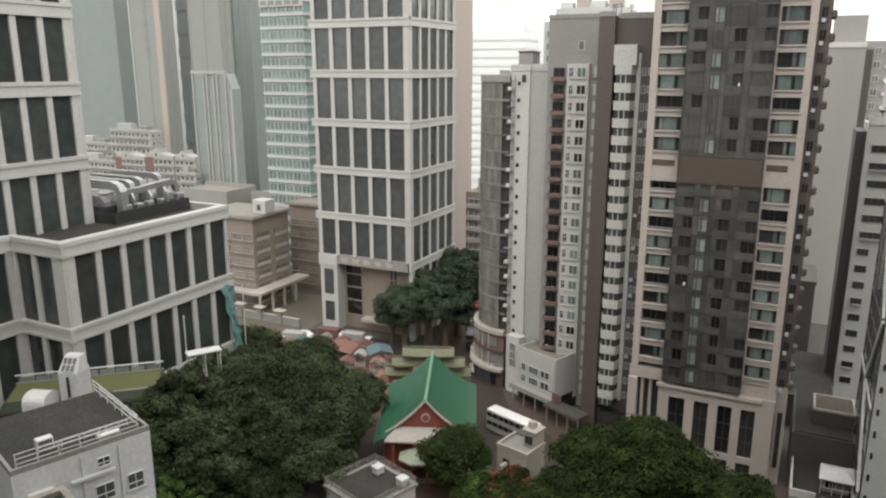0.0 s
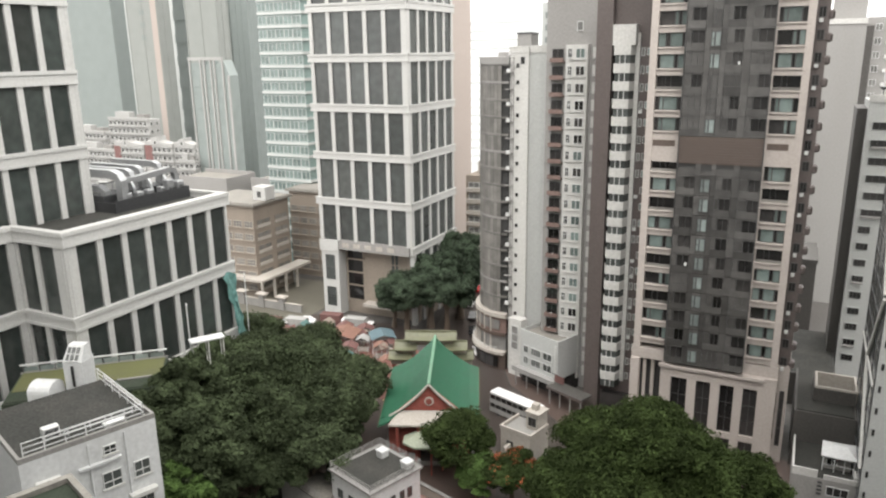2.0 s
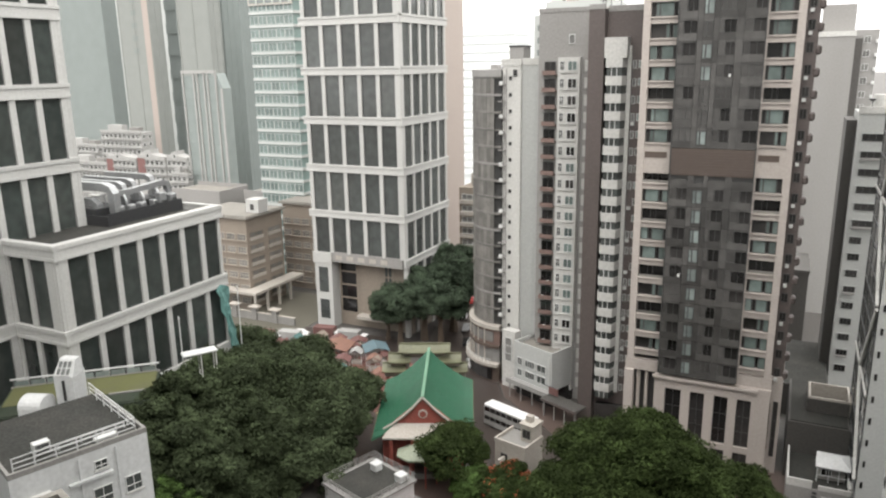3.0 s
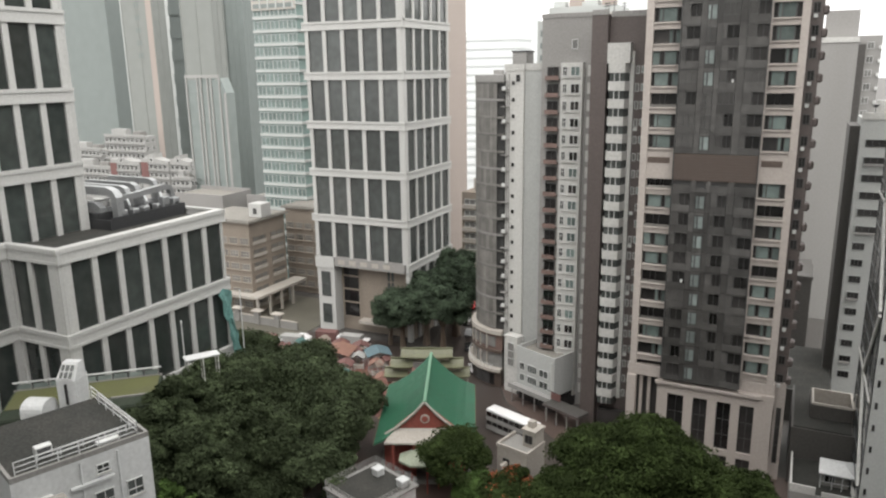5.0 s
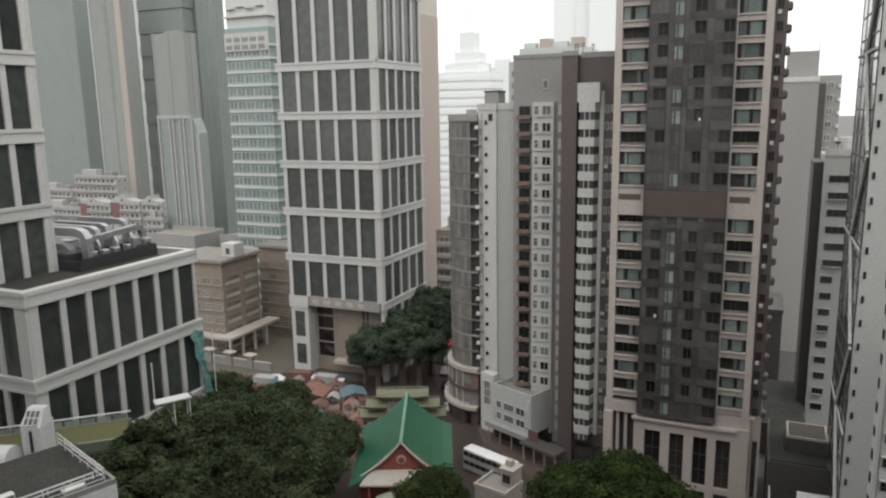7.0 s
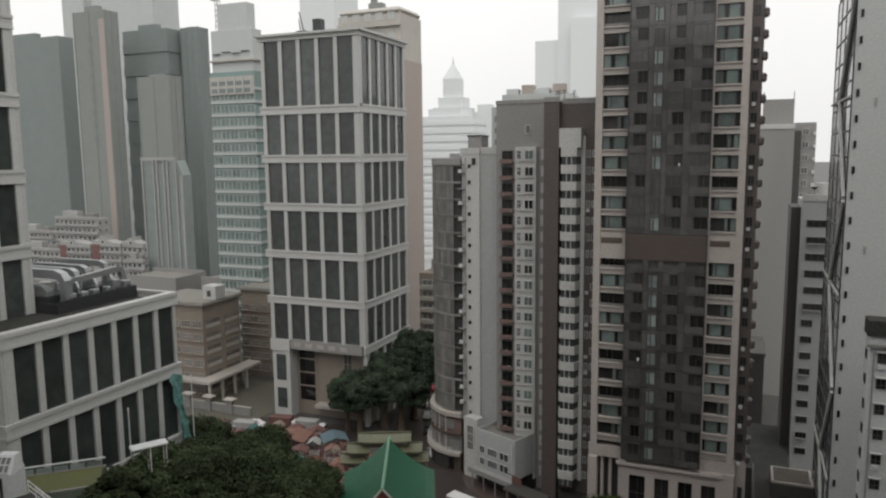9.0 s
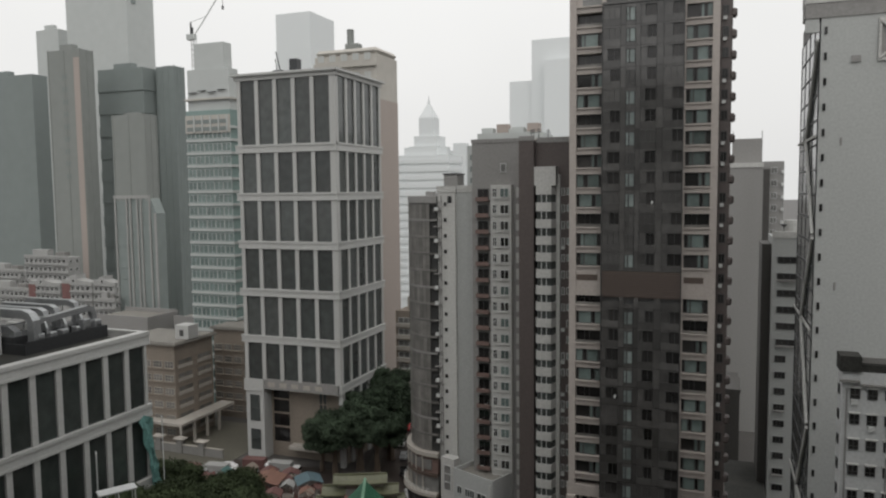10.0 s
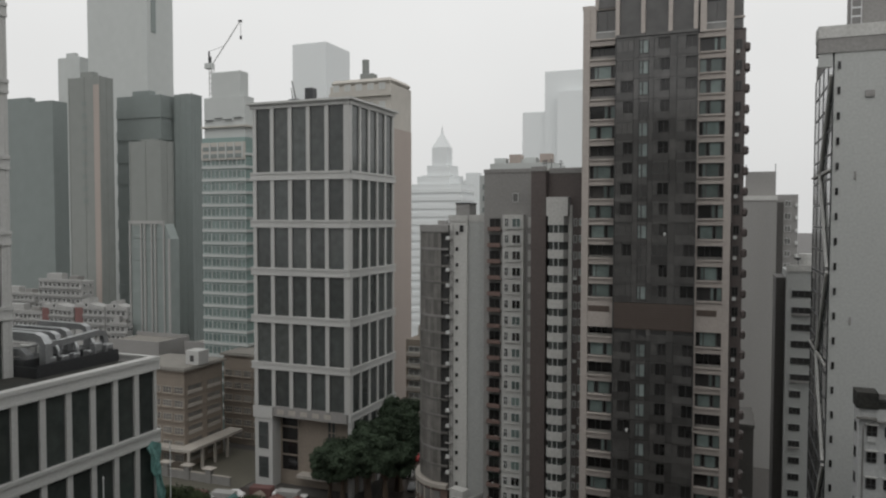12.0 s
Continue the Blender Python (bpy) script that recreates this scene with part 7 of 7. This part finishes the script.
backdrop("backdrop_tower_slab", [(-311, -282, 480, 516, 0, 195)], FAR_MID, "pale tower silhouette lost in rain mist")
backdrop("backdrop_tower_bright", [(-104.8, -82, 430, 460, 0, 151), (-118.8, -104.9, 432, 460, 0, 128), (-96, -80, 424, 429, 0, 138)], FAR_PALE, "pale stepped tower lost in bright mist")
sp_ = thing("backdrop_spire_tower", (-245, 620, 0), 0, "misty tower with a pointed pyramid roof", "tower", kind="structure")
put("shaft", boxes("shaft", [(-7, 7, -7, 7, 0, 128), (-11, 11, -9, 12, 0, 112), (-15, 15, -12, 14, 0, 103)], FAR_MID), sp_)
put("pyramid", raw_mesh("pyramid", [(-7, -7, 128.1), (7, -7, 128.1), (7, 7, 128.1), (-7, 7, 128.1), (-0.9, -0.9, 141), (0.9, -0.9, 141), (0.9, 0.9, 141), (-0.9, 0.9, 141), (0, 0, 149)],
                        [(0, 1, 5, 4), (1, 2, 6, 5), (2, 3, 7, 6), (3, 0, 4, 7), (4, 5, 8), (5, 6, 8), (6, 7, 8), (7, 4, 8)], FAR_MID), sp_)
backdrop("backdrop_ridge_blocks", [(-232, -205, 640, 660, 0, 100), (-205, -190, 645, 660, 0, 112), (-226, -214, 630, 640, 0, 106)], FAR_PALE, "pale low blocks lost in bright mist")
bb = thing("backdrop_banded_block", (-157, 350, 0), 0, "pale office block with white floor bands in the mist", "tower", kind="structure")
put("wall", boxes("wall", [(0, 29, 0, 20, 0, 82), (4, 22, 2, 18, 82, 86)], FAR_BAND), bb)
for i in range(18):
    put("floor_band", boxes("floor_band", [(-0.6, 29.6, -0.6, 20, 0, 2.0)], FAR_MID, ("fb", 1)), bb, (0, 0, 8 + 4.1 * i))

# ---- unseen plain walls added round the viewpoint to block sky light ----
for nm, spec in (("wall_east", (32, 36, -1.1, 78, 0, 80)), ("wall_west", (-84, -80, -1.1, 22, 0, 86))):
    tagged(new(nm, boxes(nm, [spec], GREY_WALL2)), "plain pale unseen wall added to block sky light at the side", "wall", kind="structure")
hw_ = new("wall_south", boxes("wall_south", [(-84, 46, -14, -1.2, 0, 98)], GREY_WALL2))
tagged(hw_, "plain pale unseen wall added behind the viewpoint to block sky light", "wall", kind="structure")
